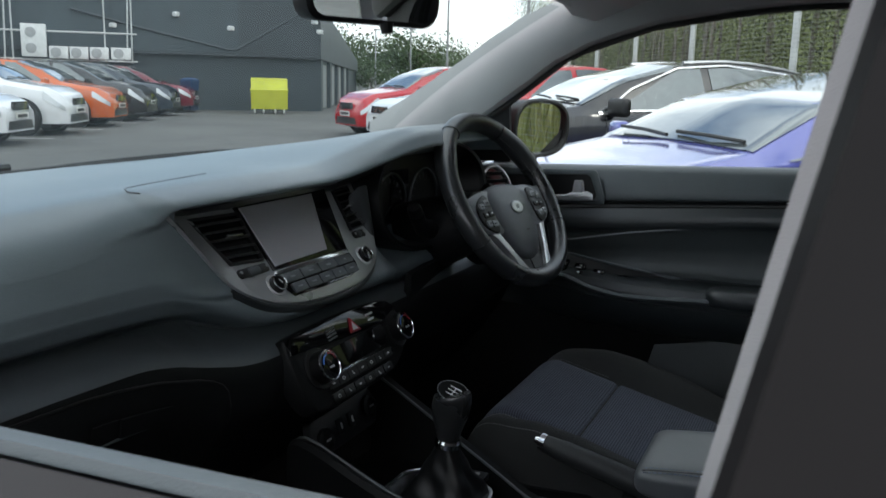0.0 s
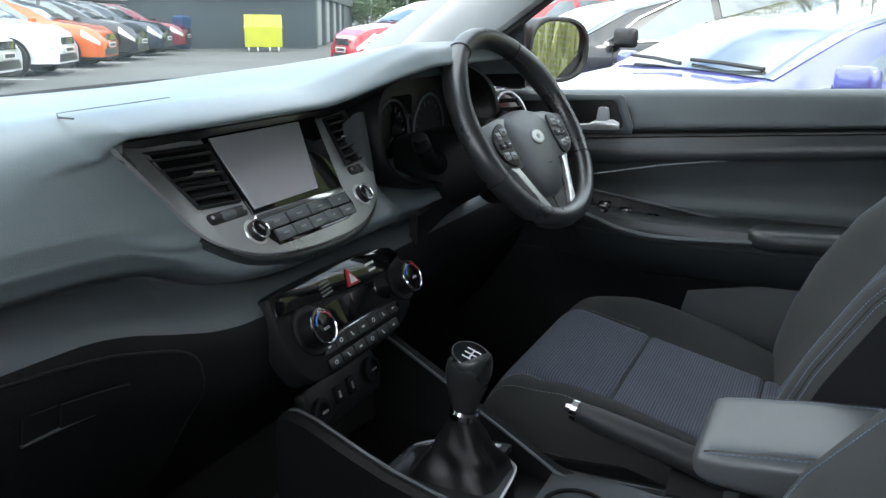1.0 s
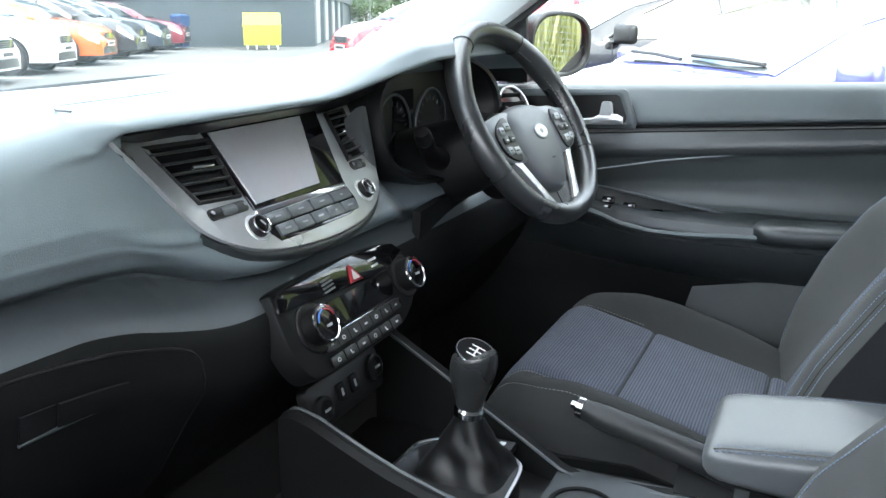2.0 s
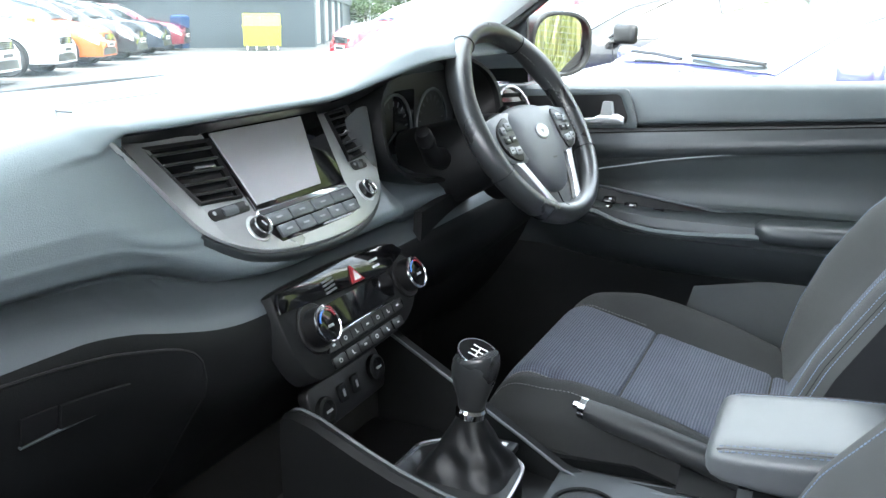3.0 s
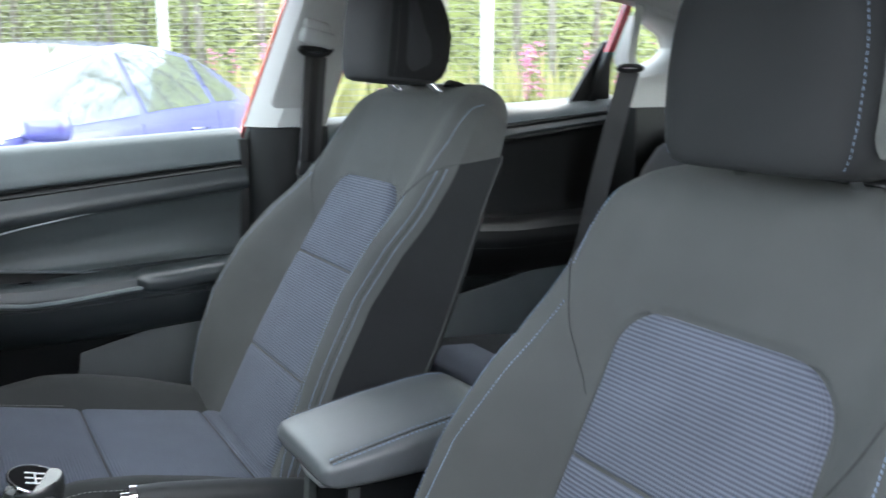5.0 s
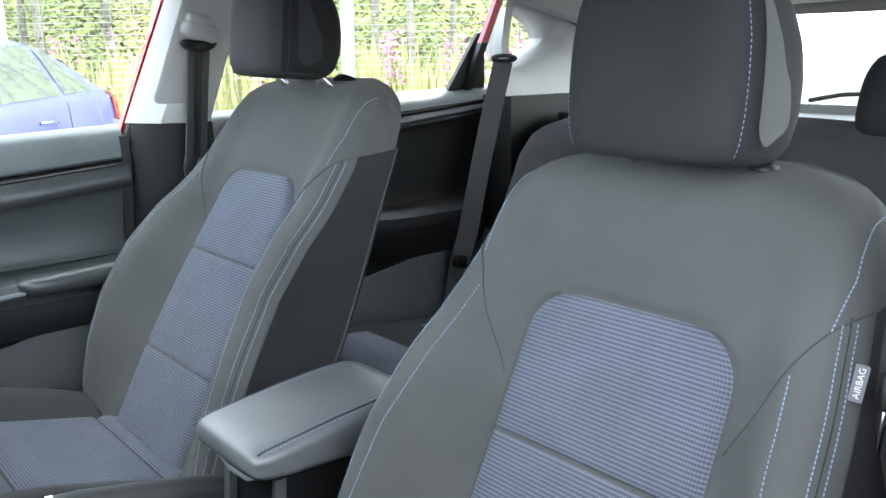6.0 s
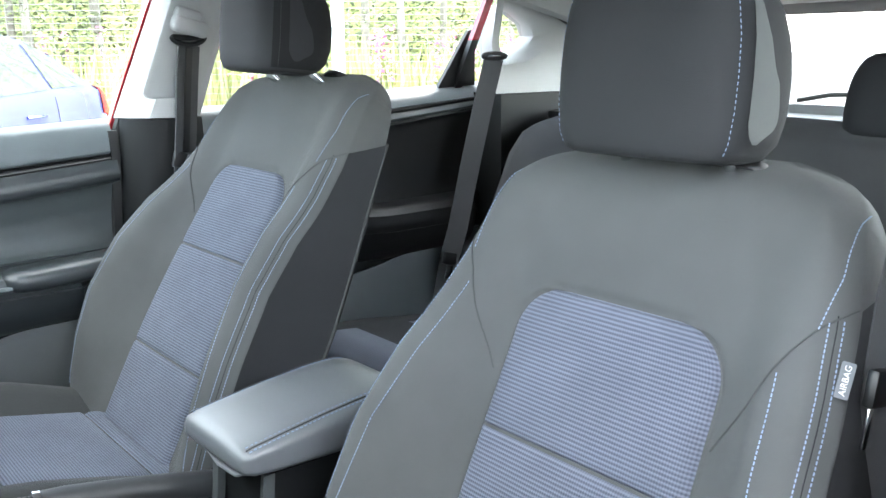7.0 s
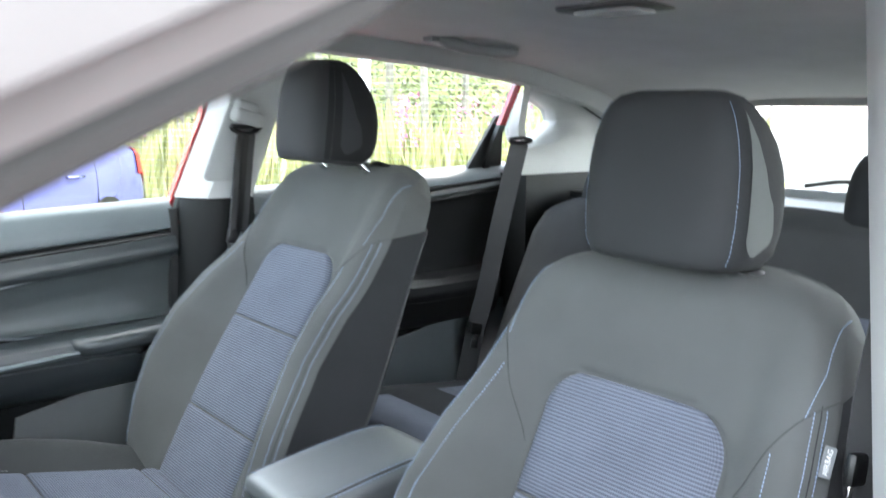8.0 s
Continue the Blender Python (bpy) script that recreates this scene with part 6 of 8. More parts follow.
def front_seat(name, label, cx, foot, recline, head, tag_side, cushion, tall=0.0):
    """Cushion, reclined back with bolsters and ribbed inserts, head restraint, stitching and base.
    cx: middle of the seat; foot: (y, z) of the back's foot; head: (x, y, z, lean) of the head restraint's middle;
    cushion: (y, z) of its front edge and of its rear end; tall: how far the shoulders are drawn up."""
    (fy, fz), (ry, rz) = cushion
    st = thing(name, label, "car seat", (cx, fy - 0.25, 0.385), group="front seats")
    R = Matrix.Translation((cx, foot[0], foot[1])) @ Matrix.Rotation(radians(recline), 4, "X")

    def up(h):
        return h + tall * smooth(h, 0.44, 0.66)

    def sq(x):
        """The passenger seat's door side is drawn in a little."""
        return x if tag_side > 0 or x > -0.15 else -0.15 + (x + 0.15) * 0.82

    def F(x, h, off=0.0):
        return R @ Vector((sq(x), back_face(x, h) + off, up(h)))

    # Back cover: a fine grid over the face, closed round the rear.
    hs = grid_line(-0.03, 0.575, 56, (0.42, 0.47, INS_TOP), 0.008) + [0.586, 0.597, 0.607, 0.616, 0.624, 0.631, 0.636, 0.640]
    rings = []
    for h in hs:
        hh = max(h, 0.0)
        w, ih = track(hh, BACK_W), ins_half(min(hh, INS_TOP))
        side = [0.0, 0.03, 0.06, 0.085, 0.10, ih - 0.009, ih - 0.005, ih - 0.002, ih, ih + 0.002, ih + 0.005, ih + 0.010]
        side = sorted(set(round(min(v, w * 0.7), 5) for v in side if v >= 0))
        side += [side[-1] + (w - side[-1]) * k for k in (0.08, 0.16, 0.24, 0.32, 0.40, 0.48, 0.56, 0.64, 0.72, 0.78, 0.84, 0.90, 0.95, 0.98, 1.0)]
        half = [side[int(round(i * (len(side) - 1) / 26))] for i in range(27)] if len(side) != 27 else side
        xs = [-v for v in reversed(half[1:])] + half
        th = interp(hh, [0, 0.3, 0.5, 0.58, 0.62, 0.64], [0.070, 0.078, 0.076, 0.074, 0.072, 0.070])
        back = [R @ Vector((sq(u * w), -th - 0.016 * (1 - u * u), up(h))) for u in (0.985, 0.93, 0.8, 0.5, 0.0, -0.5, -0.8, -0.93, -0.985)]
        rings.append([R @ Vector((sq(x), max(back_face(x, hh), -th + 0.012), up(h))) for x in xs] + back)
    bm = B()
    loft(bm, rings)
    bk = part("backrest", bm, M_SEAT, st, "grey cloth back with side bolsters", sharp=75)
    bm = B()
    sheet(bm, lambda u, v: R @ Vector((sq((2 * u - 1) * track(0.50 * v, BACK_W) * 0.92), -interp(0.50 * v, [0, 0.3, 0.5], [0.092, 0.100, 0.096]), 0.50 * v)), 8, 12, 0.008)
    part("back_shell", bm, M_DASHLOW, st, "black plastic back shell")
    for s in (-1, 1):
        # Side facing, from the bolster's outer seam to the rear shell.
        def side_pt(u, v):
            h = v * (0.520 + 0.034 * u)
            w = track(h, BACK_W)
            th = interp(h, [0, 0.3, 0.55], [0.070, 0.078, 0.076])
            y0 = back_face(w, h) + 0.002
            return R @ Vector((sq(s * (w + 0.0018)), y0 + (-th - y0) * u, up(h)))
        bm = B()
        sheet(bm, side_pt, 16, 26)
        part("side_board", bm, M_SEATDK, bk, "charcoal side facing", sharp=75)
        bm = B()
        tube(bm, [side_pt(1.0, v) for v in np.linspace(0.02, 1, 26)], 0.0018, 6)
        part("edge_piping", bm, M_SEAM, bk, "grey piping")
        bm = B()
        tube(bm, [F(s * x, h, 0.0006) for x, h in [(p.x, p.y) for p in spline([(x, h, 0) for x, h in FORK], 3)]], 0.0009, 6)
        part("shoulder_seam", bm, M_SEAM, bk)
        rows = ([(x, h) for h, x in zip(np.linspace(0.04, 0.462, 60), [track(q, STITCH_IN) for q in np.linspace(0.04, 0.462, 60)])],
                [(track(h, BACK_W) - 0.017, h) for h in np.linspace(0.03, 0.505, 60)], [(track(h, BACK_W) - 0.008, h) for h in np.linspace(0.03, 0.512, 60)],
                [(interp(h, [0.49, 0.54, 0.60], [0.183, 0.187, 0.179]) + (0.007 if s * tag_side > 0 > tag_side else 0.0), h) for h in np.linspace(0.498, 0.598, 18)])
        for row in rows:
            bm = B()
            dashes(bm, [F(s * x, h, 0.0011) for x, h in row], 0.0006, 0.0026, 0.0015)
            part("stitching", bm, M_STITCH, bk, "pale blue stitching")
        bm = B()
        tube(bm, [F(s * (track(h, BACK_W) - 0.0125), h, -0.0004) for h in np.linspace(0.03, 0.512, 40)], 0.0007, 5)
        part("bolster_seam", bm, M_SEATDK, bk)

    # Ribbed blue inserts, three panels.
    for h0, h1 in ((0.006, 0.1535), (0.1565, 0.3285), (0.3315, INS_TOP)):
        bm = B()

        def ins(u, v):
            h = h0 + (h1 - h0) * v
            x = (2 * u - 1) * (ins_half(h) - 0.0008)
            edge = min(u, 1 - u) * 2 * ins_half(h), (h1 - h), (h - h0)
            return R @ Vector((x, back_face(x, h) + 0.0016 + 0.0026 * (1 - math.exp(-min(edge) / 0.007)) - 0.0018 * math.exp(-min(edge) / 0.0015), up(h)))

        us_ = [0.0, 0.004, 0.010, 0.020, 0.035, 0.055] + list(np.linspace(0.08, 0.92, 22)) + [0.945, 0.965, 0.980, 0.990, 0.996, 1.0]
        vs_ = [0.0, 0.005, 0.012, 0.025, 0.045, 0.07] + list(np.linspace(0.10, 0.90, 26)) + [0.93, 0.955, 0.975, 0.988, 0.995, 1.0]
        sheet(bm, lambda u, v: ins(us_[int(round(u * (len(us_) - 1)))], vs_[int(round(v * (len(vs_) - 1)))]), len(us_) - 1, len(vs_) - 1,
              uv=lambda u, v: ((2 * us_[int(round(u * (len(us_) - 1)))] - 1) * 0.12, h0 + (h1 - h0) * vs_[int(round(v * (len(vs_) - 1)))]))
        part("insert_panel", bm, M_BLUE, st, "blue ribbed cloth insert", sharp=75)

    # Cushion: ribbed middle, raised side bolsters, nose rolled over.
    depth = fy - ry

    def cw(v):
        return interp(v, [-0.10, -0.04, 0.0, 0.06, 0.15, 0.35, 0.6, 0.85, 1.1], [0.200, 0.212, 0.220, 0.230, 0.240, 0.248, 0.250, 0.242, 0.228])

    def cz(x, v):
        a, w = abs(x), cw(v)
        z = fz + (rz - fz) * max(v, 0) ** 0.95
        z -= 0.10 * max(0.0, (0.10 - v) / 0.20) ** 2.2
        z += interp(v, [-0.05, 0.08, 0.25, 0.40, 0.60, 0.80, 1.0], [0.0, 0.012, 0.036, 0.040, 0.036, 0.026, 0.010]) * smooth(a, 0.150, 0.205)
        z -= 0.050 * max(0.0, (a - (w - 0.035)) / 0.035) ** 2.2
        z -= 0.0045 * math.exp(-((a - 0.149) / 0.006) ** 2)
        return z

    def C(x, v, off=0.0):
        return Vector((cx + x, fy - depth * v, cz(x, v) + off))

    rings = []
    for v in list(np.linspace(-0.10, 0.15, 14)) + list(np.linspace(0.19, 1.10, 22)):
        w = cw(v)
        half = [0.0, 0.05, 0.10, 0.130, 0.141, 0.146, 0.149, 0.152, 0.157] + [0.157 + (w - 0.157) * k for k in (0.15, 0.3, 0.45, 0.6, 0.7, 0.8, 0.88, 0.95, 1.0)]
        xs = [-q for q in reversed(half[1:])] + half
        zb = fz - 0.155
        rings.append([C(x, v) for x in xs] + [Vector((cx + u * w, fy - depth * v, zb)) for u in (0.98, 0.5, 0.0, -0.5, -0.98)])
    bm = B()
    loft(bm, rings)
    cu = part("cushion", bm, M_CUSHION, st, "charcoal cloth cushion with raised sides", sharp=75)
    for v0, v1 in ((-0.095, 0.346), (0.353, 0.780), (0.787, 1.06)):
        bm = B()

        def ci(u, v):
            vv = v0 + (v1 - v0) * v
            x = (2 * u - 1) * 0.1475
            edge = min(min(u, 1 - u) * 0.295, (v1 - vv) * depth, (vv - v0) * depth)
            return C(x, vv, 0.0022 + 0.0045 * (1 - math.exp(-edge / 0.007)) - 0.0022 * math.exp(-edge / 0.0015))

        ue = [0.0, 0.005, 0.012, 0.025, 0.05] + list(np.linspace(0.08, 0.92, 16)) + [0.95, 0.975, 0.988, 0.995, 1.0]
        ve = [0.0, 0.008, 0.02, 0.04, 0.07] + list(np.linspace(0.10, 0.90, 26)) + [0.93, 0.96, 0.98, 0.992, 1.0]
        sheet(bm, lambda u, v: ci(ue[int(round(u * (len(ue) - 1)))], ve[int(round(v * (len(ve) - 1)))]), len(ue) - 1, len(ve) - 1,
              uv=lambda u, v: ((2 * ue[int(round(u * (len(ue) - 1)))] - 1) * 0.15, (v0 + (v1 - v0) * ve[int(round(v * (len(ve) - 1)))]) * depth))
        part("insert_panel", bm, M_BLUE, st, "blue ribbed cloth insert", sharp=75)
    for s in (-1, 1):
        for line in ([C(s * (cw(v) - 0.020), v, 0.0010) for v in np.linspace(-0.02, 1.0, 40)], [C(s * 0.158, v, 0.0008) for v in np.linspace(-0.05, 0.30, 16)]):
            bm = B()
            dashes(bm, line, 0.0007)
            part("stitching", bm, M_STITCHG, cu, "grey stitching")
        bm = B()
        tube(bm, [Vector((cx + s * (cw(v) - 0.001), fy - depth * v, cz(cw(v), v) - 0.030 - 0.02 * v)) for v in np.linspace(-0.08, 1.0, 20)], 0.0016, 6)
        part("side_seam", bm, M_SEAM, cu)

    # Head restraint.
    HM = Matrix.Translation(head[:3]) @ Matrix.Rotation(radians(head[3]), 4, "X")
    post_x = 0.068 if tag_side > 0 else 0.056
    bm = B()
    headrest(bm, HM)
    hd = part("head_restraint", bm, M_HEAD, st, "charcoal cloth head restraint", sharp=75)
    for s in (-1, 1):
        mid = 0.0 if s > 0 else math.pi

        def gore(u, v, lift):
            """The long side gore, pointed above and rounded below."""
            z = -0.070 + 0.138 * v
            fw = 0.20 * (1 - v ** 2.2) ** 0.8 * math.sqrt(min(1.0, v / 0.12 + 0.04))
            return head_pt(HM, mid + s * (0.13 + 0.12 * v) + s * (2 * u - 1) * fw, z, lift)
        if tag_side > 0:
            bm = B()
            sheet(bm, lambda u, v: head_pt(HM, mid + s * (-0.80 + 1.62 * u), -0.0865 + 0.170 * v, 0.0008), 20, 26)
            part("side_cover", bm, M_SIDECLOTH, hd, "black cloth side", sharp=80)
        bm = B()
        sheet(bm, lambda u, v: gore(u, v, 0.0022), 18, 24)
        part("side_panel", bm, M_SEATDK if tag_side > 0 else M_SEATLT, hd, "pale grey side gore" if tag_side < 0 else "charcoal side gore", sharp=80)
        bm = B()
        dashes(bm, [head_pt(HM, mid + s * 0.60, z, 0.0006) for z in np.linspace(-0.080, 0.076, 40)], 0.0004, 0.0028, 0.0020)
        part("stitching", bm, M_STITCH if tag_side < 0 else M_SEAM, hd)
        bm = B()
        p0, p1 = R @ Vector((s * post_x, -0.050, up(0.600))), HM @ Vector((s * post_x, -0.012, -0.07))
        tube(bm, [p0, p0.lerp(p1, 0.5), p1], 0.006, 12)
        part("post", bm, M_CHROME, hd, "chrome post")
        bm = B()
        lathe(bm, [(0.021, 0), (0.0215, 0.004), (0.019, 0.009), (0.012, 0.0105), (0.008, 0.0105)], R @ Matrix.Translation((s * 0.055, -0.040, up(0.622))) @ Matrix.Diagonal((1.35, 0.85, 1, 1)), 22)
        part("post_guide", bm, M_BLACK, hd)
    # Airbag tag on the door side.
    th_ = track(0.468, BACK_W)
    tm = R @ frame_m((sq(tag_side * (th_ + 0.001)), back_face(th_ - 0.004, 0.468) + 0.007, 0.467), (tag_side * -0.80, 0.60, 0) if tag_side > 0 else (-0.80, -0.60, 0), (0, 0, 1))
    bm = B()
    prism(bm, rrect(0.010, 0.027, 0.001, n=1), 0.0015, tm)
    tg = part("airbag_tag", bm, M_TAG, st, "small grey woven tag")
    cu_t = bpy.data.curves.new("tag_text", "FONT")
    cu_t.body, cu_t.size, cu_t.align_x, cu_t.align_y = "AIRBAG", 0.0065, "CENTER", "CENTER"
    tx = bpy.data.objects.new("tag_text", cu_t)
    me = bpy.data.meshes.new_from_object(tx)
    bpy.data.objects.remove(tx)
    me.transform(tm @ pose(0, 0, 0.0022, 0, 0, 90))
    me.transform(Matrix.Translation(-BASE[st.name]))
    me.materials.append(M_MARK)
    t_ob = new("tag_text", me)
    t_ob.parent = tg
    # Base: valances, hinge covers and rails.
    for s in (-1, 1):
        bm = B()
        loft(bm, [[(cx + s * 0.240, y, 0.47), (cx + s * 0.2535, y, z1), (cx + s * 0.224, y, z1), (cx + s * 0.215, y, 0.47)] for y, z1 in ((fy - 0.03, fz - 0.085), (fy - 0.2, fz - 0.070), (ry - 0.02, rz - 0.03), (ry - 0.09, rz + 0.01))])
        part("valance", bm, M_DASHLOW, st, "black side valance")
        bm = B()
        lathe(bm, [(0.042, 0.0), (0.044, 0.010), (0.036, 0.016), (0.010, 0.018)], Matrix.Translation((cx + s * 0.238, ry - 0.005, rz - 0.015)) @ pose(0, 0, 0, 0, 90 * s, 0), 22)
        part("hinge_cover", bm, M_POCKET, st, "grey hinge cover")
        bm = B()
        box(bm, (cx + s * 0.19, fy - depth / 2, 0.43), (0.035, depth + 0.05, 0.09), None, 0.006)
        part("rail", bm, M_BLACK, st)
    return st


front_seat("driver_seat", "grey and blue cloth driver's seat beside the armrest", 0.395, (-0.466, 0.630), 30.0, (0.403, -0.757, 1.282, 6.0), 1, ((-0.115, 0.731), (-0.545, 0.630)), 0.044)
front_seat("passenger_seat", "grey and blue cloth front passenger seat with an airbag tag", -0.375, (-0.468, 0.561), 22.0, (-0.375, -0.703, 1.222, 4.0), -1, ((-0.115, 0.650), (-0.545, 0.552)))

# ---- rear bench ----
rb = thing("rear_seat", "grey and blue cloth rear bench with head restraints", "car seat", (0, -1.35, 0.385))
RM = Matrix.Translation((0, -1.33, 0.62)) @ Matrix.Rotation(radians(25), 4, "X")
for x0, x1, nm in ((-0.62, 0.115, "split_back"), (0.125, 0.62, "split_back")):
    rings = []
    n = 18
    for h in np.concatenate([np.linspace(-0.02, 0.46, 10), np.linspace(0.48, 0.54, 6)]):
        k = smooth(h, 0.40, 0.54)
        xa, xb = x0 + 0.05 * k * (x0 < -0.5), x1 - 0.13 * k ** 2 * (x1 > 0.5)
        th = 0.13 - 0.06 * smooth(h, 0.46, 0.54)
        ring = []
        for i in range(n + 1):
            u = i / n
            a = abs(2 * u - 1)
            ring.append(RM @ Vector((xa + (xb - xa) * u, 0.02 - 0.035 * max(0, (a - 0.8) / 0.2) ** 2 - 0.03 * smooth(h, 0.48, 0.54) + 0.012 * math.sin(2 * math.pi * u) ** 2, h)))
        ring += [RM @ Vector((xb, -th, h)), RM @ Vector(((xa + xb) / 2, -th, h)), RM @ Vector((xa, -th, h))]
        rings.append(ring)
    bm = B()
    loft(bm, rings)
    part("backrest", bm, M_REAR, rb, "grey cloth rear back darkened as in shade", sharp=70)
for xc, w in ((0.36, 0.105), (-0.36, 0.16)):
    for h0, h1 in ((0.02, 0.17), (0.175, 0.335)):
        bm = B()
        def ri_(u, v):
            h = h0 + (h1 - h0) * v
            k = max(0, (h - 0.295) / 0.04)
            x = xc + (2 * u - 1) * (w - 0.04 * (1 - math.sqrt(max(0, 1 - min(1, k) ** 2))))
            return RM @ Vector((x, 0.040 - 0.004 * (abs(2 * u - 1) > 0.95), h))
        sheet(bm, ri_, 14, 10, uv=lambda u, v: ((2 * u - 1) * w, h0 + (h1 - h0) * v))
        part("insert_panel", bm, M_BLUE, rb, "blue ribbed cloth insert")
# Cushion of the bench.
rings = []
for x in np.linspace(-0.64, 0.64, 25):
    e = max(0, (abs(x) - 0.56) / 0.08)
    t = 0.690 - 0.045 * e ** 2
    rings.append([(x, y, z) for y, z in ((-0.905, 0.56), (-0.885, 0.60), (-0.888, 0.640), (-0.905, t - 0.018), (-0.945, t), (-1.05, t - 0.008), (-1.20, t - 0.03), (-1.36, t - 0.05), (-1.40, 0.56))])
bm = B()
loft(bm, rings)
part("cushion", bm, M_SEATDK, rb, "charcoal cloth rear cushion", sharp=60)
for xc in (0.36, -0.36):
    bm = B()
    sheet(bm, lambda u, v: (xc + 0.16 * (2 * u - 1), -0.8815 - 0.036 * max(0, v - 0.28) / 0.12 if v < 0.4 else -0.918 - 0.40 * (v - 0.4) / 0.6, (0.59 + 0.29 * v if v < 0.28 else (0.6712 + 0.021 * (v - 0.28) / 0.12 if v < 0.4 else 0.6945 - 0.045 * (v - 0.4) / 0.6))), 16, 25, uv=lambda u, v: (u * 0.32, v * 0.5))
    part("insert_panel", bm, M_BLUE, rb, "blue ribbed cloth insert", sharp=70)
for xc in (-0.250, 0.385):
    bm = B()
    HM = RM @ Matrix.Translation((xc, -0.020, 0.592 if xc < 0 else 0.545)) @ Matrix.Rotation(radians(-12), 4, "X") @ Matrix.Diagonal((1.06, 0.85, 0.85 if xc < 0 else 0.66, 1))
    headrest(bm, HM)
    hd = part("head_restraint", bm, M_SEATDK, rb, "charcoal rear head restraint", sharp=70)
    for s in (-1, 1):
        bm = B()
        tube(bm, [RM @ Vector((xc + s * 0.06, -0.05, 0.50)), RM @ Vector((xc + s * 0.06, -0.04, 0.58))], 0.006, 8)
        part("post", bm, M_CHROME, hd, "chrome post")
bm = B()
tube(bm, [RM @ Vector((0.42, -0.055, 0.536)), RM @ Vector((0.48, -0.055, 0.538))], 0.008, 8)
part("release_catch", bm, M_CHROME, rb, "chrome release catch")
# Parcel shelf.
bm = B()
box(bm, (0, -1.83, 1.075), (1.24, 0.36, 0.02), None, 0.005)
solo("parcel_shelf", bm, M_DASHLOW, "black parcel shelf under the rear window", "shelf", base=(0, -1.83, 1.065))


# ---- seat belts ----
def strap(bm, pts, w, across, thick=0.0016):
    """A flat webbing strap along pts; across: the direction of its width."""
    pts, a = [Vector(p) for p in pts], Vector(across).normalized()
    rings = []
    for i, p in enumerate(pts):
        d = (pts[min(i + 1, len(pts) - 1)] - pts[max(i - 1, 0)]).normalized()
        ac = (a - d * a.dot(d)).normalized()
        nn = d.cross(ac)
        rings.append([p + ac * w / 2 + nn * thick, p - ac * w / 2 + nn * thick, p - ac * w / 2 - nn * thick, p + ac * w / 2 - nn * thick])
    return loft(bm, rings)


for s in (1, -1):
    b = thing("seat_belt", "charcoal front seat belt hanging from the centre pillar" if s > 0 else "charcoal passenger seat belt beside the open window", "seat belt", (s * 0.62, -0.72, 0.60), group="seat belts")
    bm = B()
    y0 = -0.717 if s > 0 else -0.735
    if s > 0:
        run = [(0.626, y0, 1.238), (0.632, y0 + 0.003, 1.19), (0.645, y0 + 0.008, 1.08), (0.655, y0 + 0.012, 1.0), (0.662, y0 + 0.02, 0.80), (0.665, y0 + 0.03, 0.62)]
    else:
        run = [(-0.612, y0, 1.222), (-0.603, y0 + 0.025, 1.16), (-0.600, y0 + 0.050, 1.05), (-0.600, y0 + 0.062, 0.95), (-0.602, y0 + 0.052, 0.86), (-0.612, y0 + 0.05, 0.62)]
    strap(bm, run, 0.046 if s > 0 else 0.040, (0.25 * s, -1, 0) if s > 0 else (-0.7, -0.7, 0))
    part("webbing", bm, M_BELT, b)
    bm = B()
    strap(bm, [(x - s * 0.0015, y, z) for x, y, z in run[:4]], 0.014, (0.25 * s, -1, 0) if s > 0 else (-0.7, -0.7, 0))
    part("webbing_ridge", bm, M_BLACK, b, "darker woven centre stripe")
    bm = B()
    loop = [(s * (0.625 if s > 0 else 0.617), y0 + 0.030 * math.cos(a), (1.246 if s > 0 else 1.232) + 0.006 * math.sin(a) + 0.006 * math.cos(a) ** 2) for a in np.linspace(0, 2 * math.pi, 24, endpoint=False)]
    tube(bm, loop, 0.0048, 8, closed=True)
    part("guide_loop", bm, M_BLACK, b, "black belt guide loop")
    bm = B()
    box(bm, (0, 0, 0), (0.034, 0.066, 0.030), Matrix.Translation((s * 0.628, y0 - 0.004, 1.272)) @ pose(0, 0, 0, 14, s * -8, 0), 0.010, 3)
    box(bm, (0, 0, 0), (0.030, 0.050, 0.024), Matrix.Translation((s * 0.628, y0 - 0.002, 1.291)) @ pose(0, 0, 0, 14, s * -8, 0), 0.009, 3)
    part("anchor_cover", bm, M_PILLAR, b, "grey anchor cover")
    bm = B()
    zt = 1.036 if s > 0 else 0.985
    tx = 0.648 if s > 0 else 0.596
    box(bm, (0, 0, 0), (0.010, 0.045, 0.030), Matrix.Translation((s * tx, y0 + (0.012 if s > 0 else 0.062), zt)) @ pose(0, 0, 0, 12), 0.004)
    tongue = part("tongue", bm, M_BLACK, b, "belt tongue")
    bm = B()
    box(bm, (0, 0, 0), (0.003, 0.028, 0.040), Matrix.Translation((s * (tx - 0.001), y0 + (0.015 if s > 0 else 0.068), zt - 0.026)) @ pose(0, 0, 0, 12), 0.001)
    part("tongue_blade", bm, M_CHROME, tongue, "steel blade")
